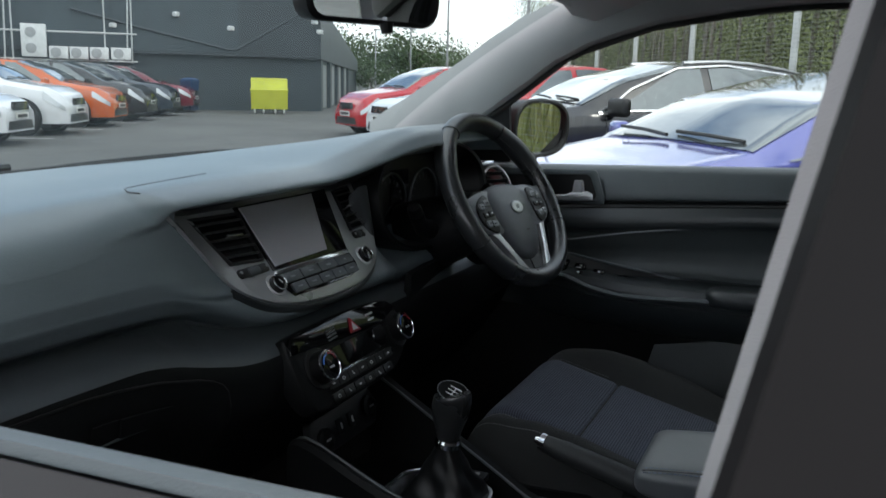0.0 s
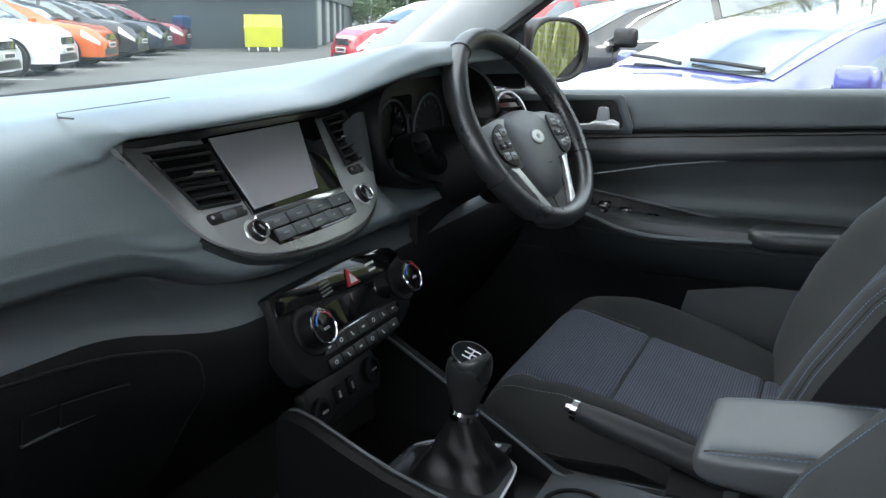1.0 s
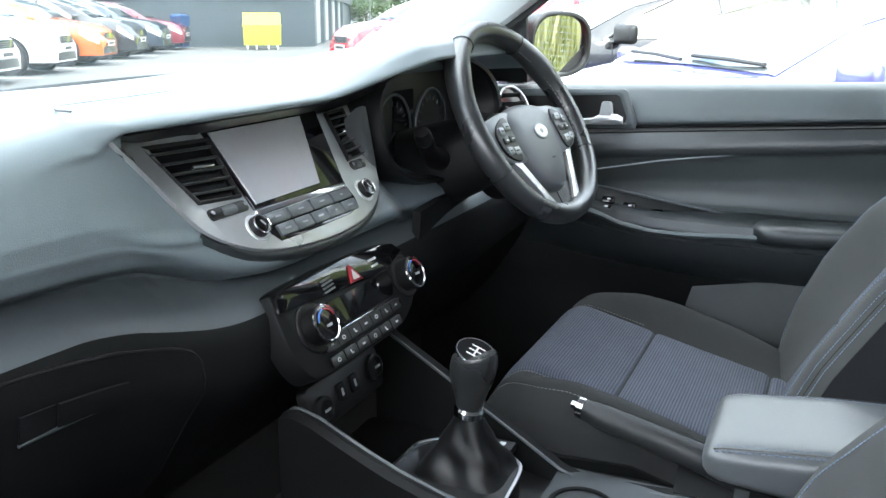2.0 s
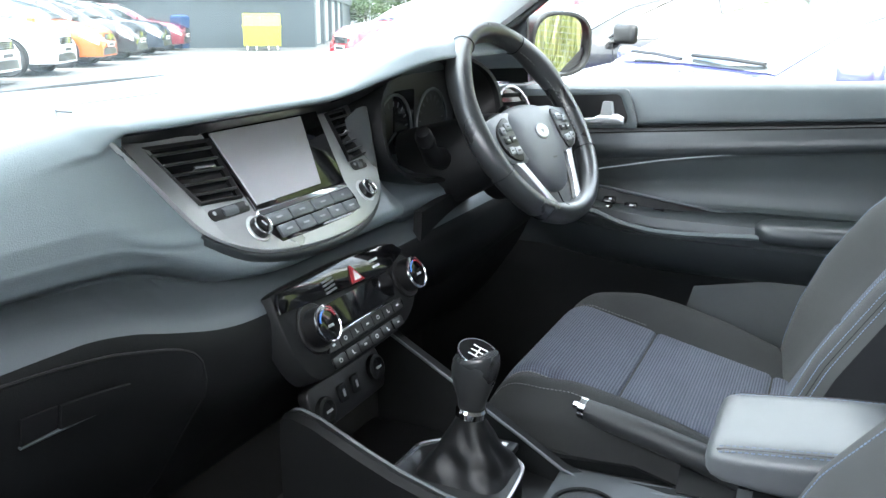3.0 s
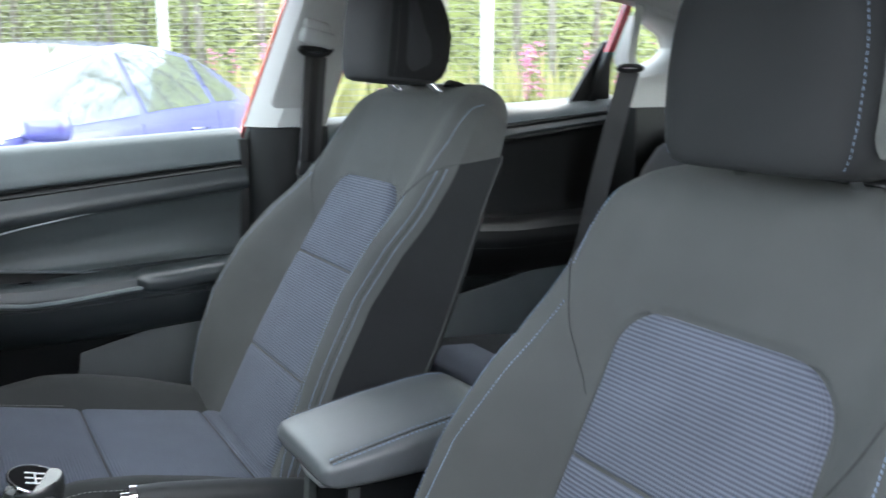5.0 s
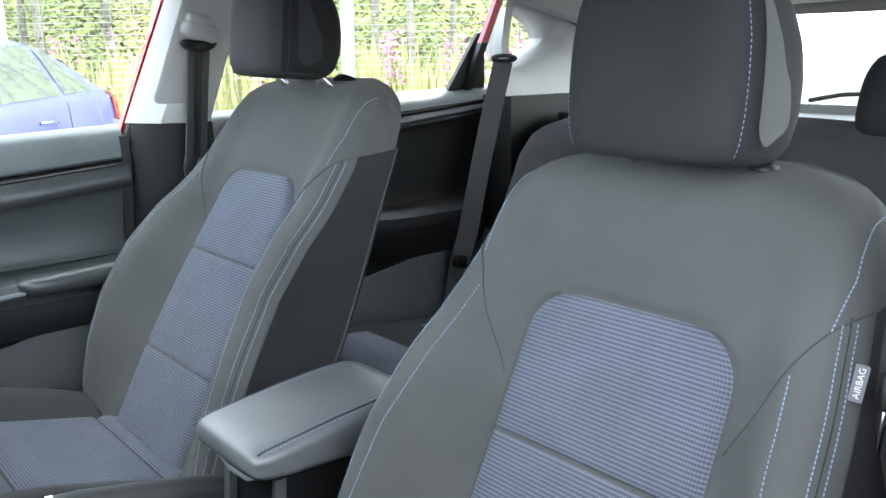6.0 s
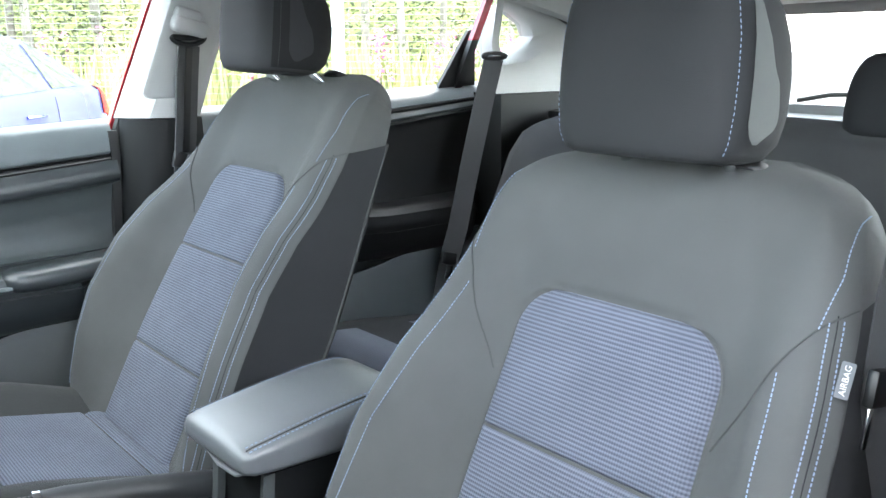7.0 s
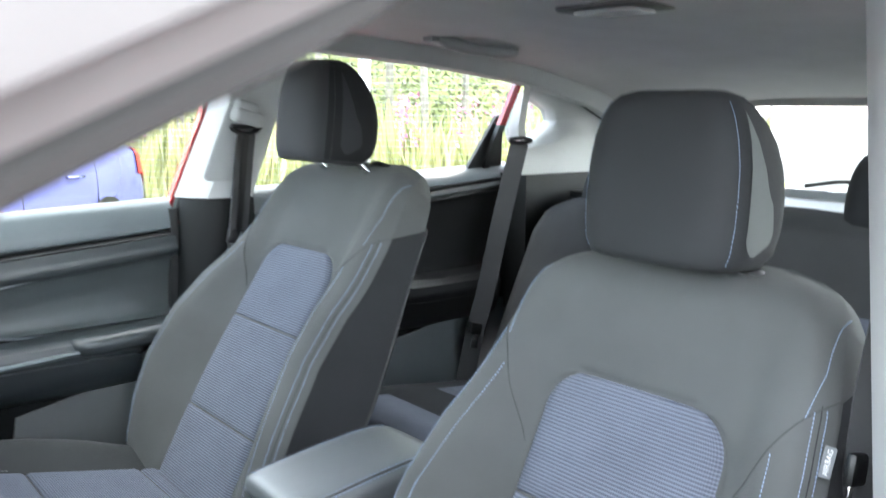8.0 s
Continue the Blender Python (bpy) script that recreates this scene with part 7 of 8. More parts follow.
for s in (1, -1):
    b = thing("seat_belt", "charcoal rear seat belt running down beside the bench", "seat belt", (s * 0.64, -1.40, 0.60), group="seat belts")
    bm = B()
    strap(bm, [(s * 0.652, -1.492, 1.212), (s * 0.648, -1.459, 1.12), (s * 0.645, -1.415, 0.98), (s * 0.645, -1.372, 0.82), (s * 0.650, -1.350, 0.746), (s * 0.66, -1.325, 0.60)], 0.046, (0.60 * s, 0.80, 0.1))
    part("webbing", bm, M_BELT, b)
    bm = B()
    tube(bm, [(s * (0.648 + 0.016 * math.cos(a)), -1.490 + 0.022 * math.cos(a), 1.218 + 0.006 * math.sin(a)) for a in np.linspace(0, 2 * math.pi, 24, endpoint=False)], 0.005, 8, closed=True)
    part("guide_loop", bm, M_BLACK, b, "black belt guide loop")
    bm = B()
    box(bm, (0, 0, 0), (0.012, 0.052, 0.030), Matrix.Translation((s * 0.645, -1.352, 0.748)) @ pose(0, 0, 0, 15), 0.004)
    tn = part("tongue", bm, M_BLACK, b, "belt tongue")
    bm = B()
    box(bm, (0, 0, 0), (0.003, 0.026, 0.035), Matrix.Translation((s * 0.644, -1.345, 0.718)) @ pose(0, 0, 0, 15), 0.001)
    part("tongue_blade", bm, M_CHROME, tn, "steel blade")


# ---- outdoors: ground, fence, plants ----
def ground_mat():
    m = bpy.data.materials.new("worn_asphalt")
    m.use_nodes = True
    n, l = m.node_tree.nodes, m.node_tree.links
    b = n["Principled BSDF"]
    co = n.new("ShaderNodeTexCoord")
    n1, n2, n3 = n.new("ShaderNodeTexNoise"), n.new("ShaderNodeTexNoise"), n.new("ShaderNodeTexNoise")
    for t, s in ((n1, 0.25), (n2, 3.0), (n3, 90.0)):
        t.inputs["Scale"].default_value, t.inputs["Detail"].default_value = s, 6.0
        l.new(co.outputs["Object"], t.inputs["Vector"])
    ad = n.new("ShaderNodeMath")
    ad.operation = "MULTIPLY_ADD"
    ad.inputs[1].default_value = 0.5
    l.new(n2.outputs["Fac"], ad.inputs[0])
    l.new(n1.outputs["Fac"], ad.inputs[2])
    r = n.new("ShaderNodeValToRGB")
    e = r.color_ramp.elements
    e[0].position, e[1].position = 0.45, 1.0
    e[0].color, e[1].color = (0.055, 0.055, 0.053, 1), (0.120, 0.119, 0.113, 1)
    l.new(ad.outputs["Value"], r.inputs["Fac"])
    l.new(r.outputs["Color"], b.inputs["Base Color"])
    b.inputs["Roughness"].default_value = 0.85
    bp = n.new("ShaderNodeBump")
    bp.inputs["Strength"].default_value, bp.inputs["Distance"].default_value = 0.5, 0.01
    l.new(n3.outputs["Fac"], bp.inputs["Height"])
    l.new(bp.outputs["Normal"], b.inputs["Normal"])
    return m


bm = B()
sheet(bm, lambda u, v: (-900 + 1800 * u, -900 + 1800 * v, 0), 20, 20)
solo("ground", bm, ground_mat(), "pale worn grey asphalt of a car park", "ground", "structure", base=(0, 0, 0))


def away(bearing, d=1.0, o=(0, 0)):
    """A point d metres from o along a bearing: degrees to the right of the car's nose."""
    return Vector((o[0] + d * math.sin(radians(bearing)), o[1] + d * math.cos(radians(bearing)), 0))


ROW = 49.0  # bearing of the fence and of the row of cars beside it
FE = Vector((3.55, -4.9, 0))
fd, fn = away(ROW), away(ROW + 90)
def along(a):
    """A place on the fence's line, which turns a little beyond the black car."""
    return FE + fd * min(a, 8.0) + away(62.0) * max(0.0, a - 8.0)



M_POST = mat("galvanised_post", (0.50, 0.51, 0.50), 0.45, 0.3)
M_WIRE = mat("galvanised_wire", (0.27, 0.275, 0.27), 0.5, 0.3)
M_VERGE = mat("dry_grass_verge", (0.17, 0.20, 0.065), 0.95, var=0.45, scale=3.0, grain=1.0, gscale=60)
bm = B()
sheet(bm, lambda u, v: along(-1.9 + 72 * u) + fn * (-0.25 + 30 * v) + Vector((0, 0, 0.02 + 0.10 * min(1, v * 20) + 7.5 * smooth(v, 0.16, 0.42))), 60, 40)
solo("verge", bm, M_VERGE, "dry yellow-green grass verge behind the fence", "grass", "structure", base=tuple(FE))

fe = thing("fence", "tall galvanised welded mesh fence along the car park", "fence", tuple(FE), kind="structure")
for k in range(-1, 16):
    bm = B()
    p = along(2.90 * k + 1.60)
    box(bm, p + Vector((0, 0, 1.30)), (0.075, 0.075, 2.6), None, 0.008)
    part("post", bm, M_POST, fe)
# Mesh wires.
verts, faces = [], []


def wire(a, b, r):
    d = (b - a).normalized()
    s = d.cross(Vector((0.3, 0.2, 1)) if abs(d.z) < 0.9 else Vector((1, 0, 0))).normalized()
    t = d.cross(s)
    i = len(verts)
    for p in (a, b):
        for q in (s, t, -s, -t):
            verts.append(tuple(p + q * r))
    for j in range(4):
        faces.append((i + j, i + (j + 1) % 4, i + 4 + (j + 1) % 4, i + 4 + j))


for k in range(50):
    z = 0.08 + 0.049 * k
    bend = 0.03 if k % 11 in (5, 6) else 0.0
    for j in range(-1, 15):
        lift = Vector((0, 0, z)) - fn * (0.05 + bend)
        wire(along(2.90 * j + 1.60) + lift, along(2.90 * j + 4.50) + lift, 0.0021)
for k in range(222):
    a = along(-1.7 + 0.2 * k) - fn * 0.05
    wire(a + Vector((0, 0, 0.06)), a + Vector((0, 0, 2.46)), 0.0013)
me = bpy.data.meshes.new("mesh_wires")
me.from_pydata([tuple(Vector(v) - FE) for v in verts], [], faces)
me.materials.append(M_WIRE)
ob = new("mesh_wires", me)
ob.parent = fe
tagged(ob, "dense horizontal and vertical steel wires", kind="stuff")


def leaf_mat(name, dark, light):
    m = mat(name, dark, 0.6, var=0.3, scale=2.0)
    n, l = m.node_tree.nodes, m.node_tree.links
    g = n.new("ShaderNodeNewGeometry")
    r = n.new("ShaderNodeValToRGB")
    r.color_ramp.elements[0].color, r.color_ramp.elements[1].color = (*dark, 1), (*light, 1)
    l.new(g.outputs["Random Per Island"], r.inputs["Fac"])
    b = n["Principled BSDF"]
    l.new(r.outputs["Color"], b.inputs["Base Color"])
    b.inputs["Transmission Weight"].default_value = 0.0
    b.inputs["Subsurface Weight"].default_value = 0.0
    return m


M_LEAF = leaf_mat("hedge_leaves", (0.040, 0.052, 0.022), (0.235, 0.262, 0.125))
M_LEAFD = leaf_mat("tree_leaves", (0.022, 0.044, 0.014), (0.080, 0.130, 0.034))
M_GRASS = leaf_mat("tall_grass", (0.16, 0.18, 0.05), (0.40, 0.38, 0.16))
M_PINK = leaf_mat("pink_flowers", (0.42, 0.10, 0.24), (0.60, 0.25, 0.42))
M_BARK = mat("pale_bark", (0.17, 0.155, 0.13), 0.9, var=0.4, scale=6, grain=1.0, gscale=40)


def cards(name, pts, size, rng, tall=1.0, droop=0.35):
    """Small leaf quads, one at each point, bent at the middle."""
    n = len(pts)
    d = rng.normal(size=(n, 3))
    d[:, 2] *= droop
    if tall > 1.5:
        d = np.stack([rng.normal(size=n) * 0.16, rng.normal(size=n) * 0.16, np.ones(n)], 1)
    d /= np.linalg.norm(d, axis=1)[:, None]
    e = np.cross(d, rng.normal(size=(n, 3)))
    e /= np.linalg.norm(e, axis=1)[:, None]
    s = (size * rng.uniform(0.6, 1.4, n))[:, None]
    a, b = pts - d * s * tall, pts + d * s * tall
    c = np.cross(d, e) * s * 0.25
    v = np.stack([a, pts + e * s * 0.5 + c, b, pts - e * s * 0.5 + c], 1).reshape(-1, 3)
    f = np.arange(4 * n).reshape(-1, 4)
    me = bpy.data.meshes.new(name)
    me.from_pydata(v.tolist(), [], f.tolist())
    return me


rng = np.random.default_rng(7)
# Thicket behind the fence: leaf clumps about many centres, with dark gaps.
cent = []
for k in range(520):
    a, dpt = rng.uniform(-1.5, 46), rng.uniform(2.4, 6.0)
    cent.append(np.array(along(float(a))) + np.array(fn) * dpt + np.array((0, 0, rng.uniform(0.4, 5.5))))
pts = np.concatenate([c + rng.normal(size=(520, 3)) * np.array((0.50, 0.50, 0.62)) for c in cent])
me = cards("hedge", pts - np.array(FE), 0.036, rng)
me.materials.append(M_LEAF)
hg = new("thicket", me)
hg.location = FE
tagged(hg, "tangled green thicket growing behind the mesh fence", "bushes", kind="stuff")
# Slim trunks standing in it.
for k in range(64):
    a, dpt = float(-1.5 + 0.55 * k + rng.uniform(-0.4, 0.4)), float(rng.uniform(2.2, 3.6))
    p = along(a) + fn * dpt
    bm = B()
    lean = Vector((float(rng.normal()) * 0.12, float(rng.normal()) * 0.12, 0))
    r0 = float(rng.uniform(0.035, 0.075))
    tube(bm, [p + lean * t + Vector((0.05 * math.sin(3 * t + k), 0, 0.1 + 6.2 * t)) for t in (0.0, 0.2, 0.4, 0.6, 0.8, 1.0)], [r0 * (1 - 0.6 * t) for t in np.linspace(0, 1, 6)], 7)
    solo("sapling_trunk", bm, M_BARK, "slim bare trunk in the thicket", "tree trunk", group="trunks behind the fence", base=tuple(p + Vector((0, 0, 0.1))))
# Tall grass and pink flower spikes at the fence's foot.
n = 17000
g = np.array([tuple(along(float(q))) for q in rng.uniform(-1.7, 46, n)]) + np.outer(rng.uniform(0.15, 3.0, n), np.array(fn)) + np.outer(rng.uniform(0.30, 1.05, n), (0, 0, 1))
me = cards("grass", g - np.array(FE), 0.05, rng, 6.0)
me.materials.append(M_GRASS)
o = new("tall_grass", me)
o.location = FE
tagged(o, "tall dry grass along the foot of the fence", "grass", kind="stuff")
fl = []
for k in range(30):
    c = np.array(FE) + np.array(fd) * rng.uniform(-1.7, 10) + np.array(fn) * rng.uniform(0.5, 2.4)
    fl.append(c + np.stack([rng.normal(size=46) * 0.035, rng.normal(size=46) * 0.035, rng.uniform(0.95, 1.45, 46)], 1))
me = cards("flowers", np.concatenate(fl) - np.array(FE), 0.024, rng)
me.materials.append(M_PINK)
o = new("pink_flowers", me)
o.location = FE
tagged(o, "pink willowherb flower spikes among the grass", "flowers", kind="stuff")


def tree(p, h, w, seed, label):
    """A trunk, limbs and a crown of many leaf clumps with gaps."""
    r = np.random.default_rng(seed)
    t = thing("tree", label, "tree", tuple(p), group="trees beyond the car park")
    bm = B()
    tube(bm, [p + Vector((0.1 * math.sin(k), 0.1 * math.cos(2 * k), h * 0.75 * k / 5)) for k in range(6)], [0.035 * h * (1 - 0.15 * k) for k in range(6)], 8)
    for k in range(7):
        a = float(r.uniform(0, 6.28))
        z = h * float(r.uniform(0.3, 0.6))
        tube(bm, [p + Vector((0, 0, z)), p + Vector((0.25 * w * math.cos(a), 0.25 * w * math.sin(a), z + 0.15 * h)), p + Vector((0.42 * w * math.cos(a), 0.42 * w * math.sin(a), z + 0.25 * h))], [0.014 * h, 0.009 * h, 0.004 * h], 6)
    part("trunk", bm, M_BARK, t)
    cl = []
    for k in range(46):
        d = r.normal(size=3)
        d /= np.linalg.norm(d)
        q = np.array((0, 0, h * 0.60)) + d * np.array((w / 2, w / 2, h * 0.38)) * r.uniform(0.35, 1.0)
        cl.append(q + r.normal(size=(70, 3)) * 0.075 * w)
    me = cards("crown", np.concatenate(cl), 0.020 * h + 0.03, r)
    me.materials.append(M_LEAFD)
    c = new("crown", me)
    c.parent = t
    return t


for k, (b, d, h, w) in enumerate(((57.2, 75, 9.5, 8), (59.0, 82, 8.0, 8), (60.3, 60, 4.2, 4.5), (61.4, 85, 8.5, 9), (62.8, 78, 8.8, 7), (64.0, 90, 9.0, 10), (65.4, 82, 7.2, 8), (66.6, 95, 7.5, 9), (68.0, 90, 6.0, 9), (55.4, 90, 9.0, 9), (69.5, 95, 6.0, 10), (71.0, 92, 6.5, 9))):
    tree(away(b, d, (-0.99, -0.585)), 0.62 * h, 0.9 * w, 20 + k, "broad dark green tree far behind the car park")

# Lamp posts.
M_POLE = mat("grey_lamp_post", (0.33, 0.34, 0.34), 0.5, 0.4)
for k, (b, d, h) in enumerate(((65.3, 46, 9.0), (70.5, 26, 8.0), (60.6, 60, 4.6), (62.9, 62, 4.8))):
    p = away(b, d, (-0.99, -0.585))
    lp = thing("street_lamp", "slim grey steel lamp post in the car park", "street lamp", tuple(p), group="lamp posts")
    bm = B()
    tube(bm, [p, p + Vector((0, 0, h * 0.3)), p + Vector((0, 0, h))], [0.07, 0.055, 0.04], 10)
    part("pole", bm, M_POLE, lp)
    bm = B()
    box(bm, p + Vector((0.15, 0, h)), (0.55, 0.22, 0.10), None, 0.03)
    part("lamp_head", bm, M_POLE, lp)

# ---- building ----
EYE0 = (-0.99, -0.585)
M_CLAD = mat("dark_grey_cladding", (0.035, 0.050, 0.058), 0.55, var=0.12, scale=0.8, grain=0.1)
M_CLADD = mat("darker_cladding", (0.022, 0.030, 0.036), 0.55, var=0.12, scale=0.8)
M_WHITEP = mat("white_painted_steel", (0.62, 0.63, 0.62), 0.5)
bld = thing("workshop_building", "long dark grey clad workshop with a side wing", "building", tuple(away(52, 33, EYE0)))
cor = away(56.8, 33.5, EYE0)
bd = away(-43.0)  # along the long wall, leftwards
bn = away(47.0)


def slab(bm, o, along, length, deep, d, z0, z1):
    pts = [o, o + along * length, o + along * length + deep * d, o + deep * d]
    return loft(bm, [[p + Vector((0, 0, z0)) for p in pts], [p + Vector((0, 0, z1)) for p in pts]])


bm = B()
slab(bm, cor, bd, 60, bn, 22, 0, 1.98)
part("lower_wall", bm, M_CLAD, bld)
bm = B()
slab(bm, cor - bd * 0.10 - bn * 0.35, bd, 60, bn, 22, 1.98, 2.09)
part("canopy_edge", bm, M_CLADD, bld, "dark projecting band")
bm = B()
slab(bm, cor - bn * 0.25, bd, 60, bn, 21.5, 2.09, 4.7)
part("upper_wall", bm, M_CLAD, bld)
for k in range(1, 30):
    bm = B()
    o = cor + bd * (1.2 * k) - bn * 0.262
    slab(bm, o, bd, 0.025, bn, 0.02, 2.1, 4.68)
    part("cladding_joint", bm, M_CLADD, bld)
for k in range(1, 20):
    bm = B()
    slab(bm, cor - bn * 0.012, bd, 30, bn, 0.02, 0.1 * k - 0.006, 0.1 * k + 0.006)
    part("shadow_gap", bm, M_CLADD, bld)
bm = B()
tube(bm, [cor + bd * s_ - bn * 0.29 + Vector((0, 0, z)) for s_, z in ((8.5, 3.4), (6.42, 2.88), (3.3, 2.20), (3.0, 2.20), (0.96, 3.4), (0.2, 3.9))], 0.05, 6)
part("cable_duct", bm, M_CLADD, bld, "dark cable duct")
# Side wing with piers and doors running back from the corner.
sd = away(62.6)
bm = B()
slab(bm, cor + sd * 0.3, sd, 26, bd, 8, 0, 2.0)
part("side_wall", bm, M_CLADD, bld)
bm = B()
o = cor - bd * 0.10 - bn * 0.3
loft(bm, [[o + Vector((0, 0, 1.95)), o + Vector((0, 0, 4.0)), o + bd * 3 + Vector((0, 0, 4.0)), o + bd * 3 + Vector((0, 0, 1.95))], [o + sd * 25 + Vector((0, 0, 1.75)), o + sd * 25 + Vector((0, 0, 2.45)), o + sd * 25 + bd * 3 + Vector((0, 0, 2.45)), o + sd * 25 + bd * 3 + Vector((0, 0, 1.75))]])
part("side_fascia", bm, M_CLADD, bld)
for k in range(5):
    bm = B()
    slab(bm, cor + sd * (0.2 + 4.0 * k) - bd * 0.15, sd, 0.7, bd, 0.25, 0, 1.97)
    part("pier", bm, M_CLAD, bld, "grey pier")
for k in range(4):
    bm = B()
    slab(bm, cor + sd * (1.6 + 4.0 * k) - bd * 0.02, sd, 2.2, bd, 0.05, 0.05, 1.8)
    part("door", bm, M_POLE, bld, "pale grey roller door")
# Flood lamps on the wall.
for s_, z in ((7.18, 2.89), (5.07, 3.36), (3.19, 2.95), (0.15, 3.3), (-0.05, 2.95)):
    bm = B()
    box(bm, cor + bd * s_ - bn * 0.42 + Vector((0, 0, z)), (0.20, 0.20, 0.16), None, 0.03)
    part("flood_lamp", bm, M_WHITEP, bld, "white flood lamp")
bm = B()
box(bm, cor + bd * 7.1 - bn * 0.5 + Vector((0, 0, 1.66)), (0.9, 0.9, 0.05), None, 0.01)
part("tube_lamp", bm, M_WHITEP, bld, "pale strip lamp")

# Outdoor air-conditioning units on a rack, with pipes.
for s0, s1, z0, z1 in ((9.29, 10.06, 1.74, 2.82), (8.62, 9.22, 1.70, 2.11), (7.99, 8.58, 1.70, 2.11), (7.34, 7.94, 1.71, 2.11), (6.62, 7.26, 1.72, 2.12)):
    o = cor + bd * ((s0 + s1) / 2) - bn * 0.68
    ac = thing("air_conditioner", "tall white twin-fan outdoor air-conditioning unit" if z1 > 2.5 else "white outdoor air-conditioning unit on the building's wall", "air conditioner", tuple(o + Vector((0, 0, z0))), group="air conditioners")
    rot = Matrix.Translation(o) @ Matrix.Rotation(math.atan2(bd.y, bd.x), 4, "Z")
    bm = B()
    box(bm, (0, 0, (z0 + z1) / 2), (s1 - s0, 0.30, z1 - z0), rot, 0.02)
    part("casing", bm, M_WHITEP, ac)
    for zc in ((z0 + 0.28, z0 + 0.80) if z1 > 2.5 else ((z0 + z1) / 2,)):
        bm = B()
        lathe(bm, [(0.17, 0), (0.17, 0.02), (0.14, 0.025), (0.03, 0.02)], rot @ Matrix.Translation((0.08, 0.152, zc)) @ pose(0, 0, 0, -90), 18)
        part("fan_grille", bm, M_POLE, ac, "grey fan grille")
rk = thing("pipe_rack", "galvanised pipe rack on the building's wall", "pipe rack", tuple(cor + bd * 9 + Vector((0, 0, 1.65))))
for z, s0, s1 in ((1.66, 6.4, 11.5), (2.60, 6.4, 11.5)):
    bm = B()
    tube(bm, [cor + bd * s0 - bn * 0.62 + Vector((0, 0, z)), cor + bd * s1 - bn * 0.62 + Vector((0, 0, z))], 0.032, 8)
    part("rail", bm, M_POST, rk)
for s_, ds in ((6.58, -0.02), (6.75, -0.12), (10.35, 0.0), (10.6, -0.1), (7.45, 0.0)):
    bm = B()
    tube(bm, [cor + bd * s_ - bn * 0.62 + Vector((0, 0, 1.62)), cor + bd * (s_ + ds) - bn * 0.60 + Vector((0, 0, 4.8))], 0.028, 8)
    part("upright", bm, M_POST, rk)
sg = thing("wall_sign", "small yellow sign on the workshop wall", "sign", tuple(cor + bd * 7.95 - bn * 0.3 + Vector((0, 0, 1.3))))
rot = Matrix.Translation(cor + bd * 7.95 - bn * 0.04) @ Matrix.Rotation(math.atan2(bd.y, bd.x), 4, "Z")
bm = B()
box(bm, (0, 0, 1.41), (0.50, 0.03, 0.20), rot)
part("board", bm, mat("yellow_sign", (0.55, 0.36, 0.05), 0.5), sg)
bm = B()
box(bm, (0, 0.018, 1.41), (0.38, 0.012, 0.04), rot)
part("lettering", bm, M_BLACK, sg)

# Yellow waste bin.
bp = Vector((24.0, 17.75, 0))
M_YEL = mat("yellow_green_steel", (0.50, 0.52, 0.035), 0.45, var=0.15, scale=2)
wb = thing("waste_bin", "large yellow-green steel waste container with sloping lid", "waste bin", tuple(bp))
wr = Matrix.Translation(bp) @ Matrix.Rotation(radians(-53 + 180), 4, "Z")
bm = B()
prof = [(-0.50, 0.16), (0.50, 0.16), (0.62, 0.80), (0.55, 0.82), (0.45, 1.18), (-0.55, 1.22), (-0.58, 0.80)]
loft(bm, [[wr @ Vector((x, y, z)) for y, z in prof] for x in (-0.62, 0.62)])
part("container", bm, M_YEL, wb)
for x in (-0.625, 0.625):
    bm = B()
    box(bm, (x, 0.02, 0.80), (0.06, 1.15, 0.05), wr, 0.01)
    part("side_rib", bm, M_YEL, wb)
bm = B()
box(bm, (0, 0.595, 0.81), (1.28, 0.05, 0.05), wr, 0.01)
part("lid_edge", bm, M_YEL, wb)
for x in (-0.5, -0.2, 0.2, 0.5):
    bm = B()
    lathe(bm, [(0.08, -0.03), (0.085, 0), (0.08, 0.03)], wr @ Matrix.Translation((x, 0.40, 0.085)) @ pose(0, 0, 0, 0, 90, 0), 14)
    part("castor", bm, M_WHITEP, wb, "small castor wheel")
bb2 = away(48.8, 31.5, EYE0)
wb2 = thing("wheelie_bin", "blue plastic wheelie bin by the wall", "waste bin", tuple(bb2))
bm = B()
loft(bm, [[bb2 + Vector((x * k, y * k, z)) for x, y in ((-0.22, -0.22), (0.22, -0.22), (0.22, 0.22), (-0.22, 0.22))] for k, z in ((0.8, 0.05), (1.0, 1.0), (1.05, 1.02), (1.0, 1.10), (0.6, 1.16))])
part("body", bm, mat("blue_bin_plastic", (0.012, 0.045, 0.12), 0.5), wb2)


# ---- parked cars ----
M_TYRE = mat("tyre_rubber", (0.018, 0.018, 0.018), 0.8)
M_ALLOY = mat("alloy_wheel", (0.45, 0.46, 0.47), 0.3, 0.8)
M_CARGLASS = mat("dark_car_glass", (0.13, 0.15, 0.155), 0.04, 0.45, rvar=0.01, spec=1.0, coat=1.0)
M_LAMP = mat("headlamp_glass", (0.55, 0.57, 0.58), 0.08, 0.3)
M_TAIL = mat("tail_lamp_red", (0.45, 0.01, 0.015), 0.15)
M_PLATE = mat("number_plate", (0.62, 0.62, 0.58), 0.5)


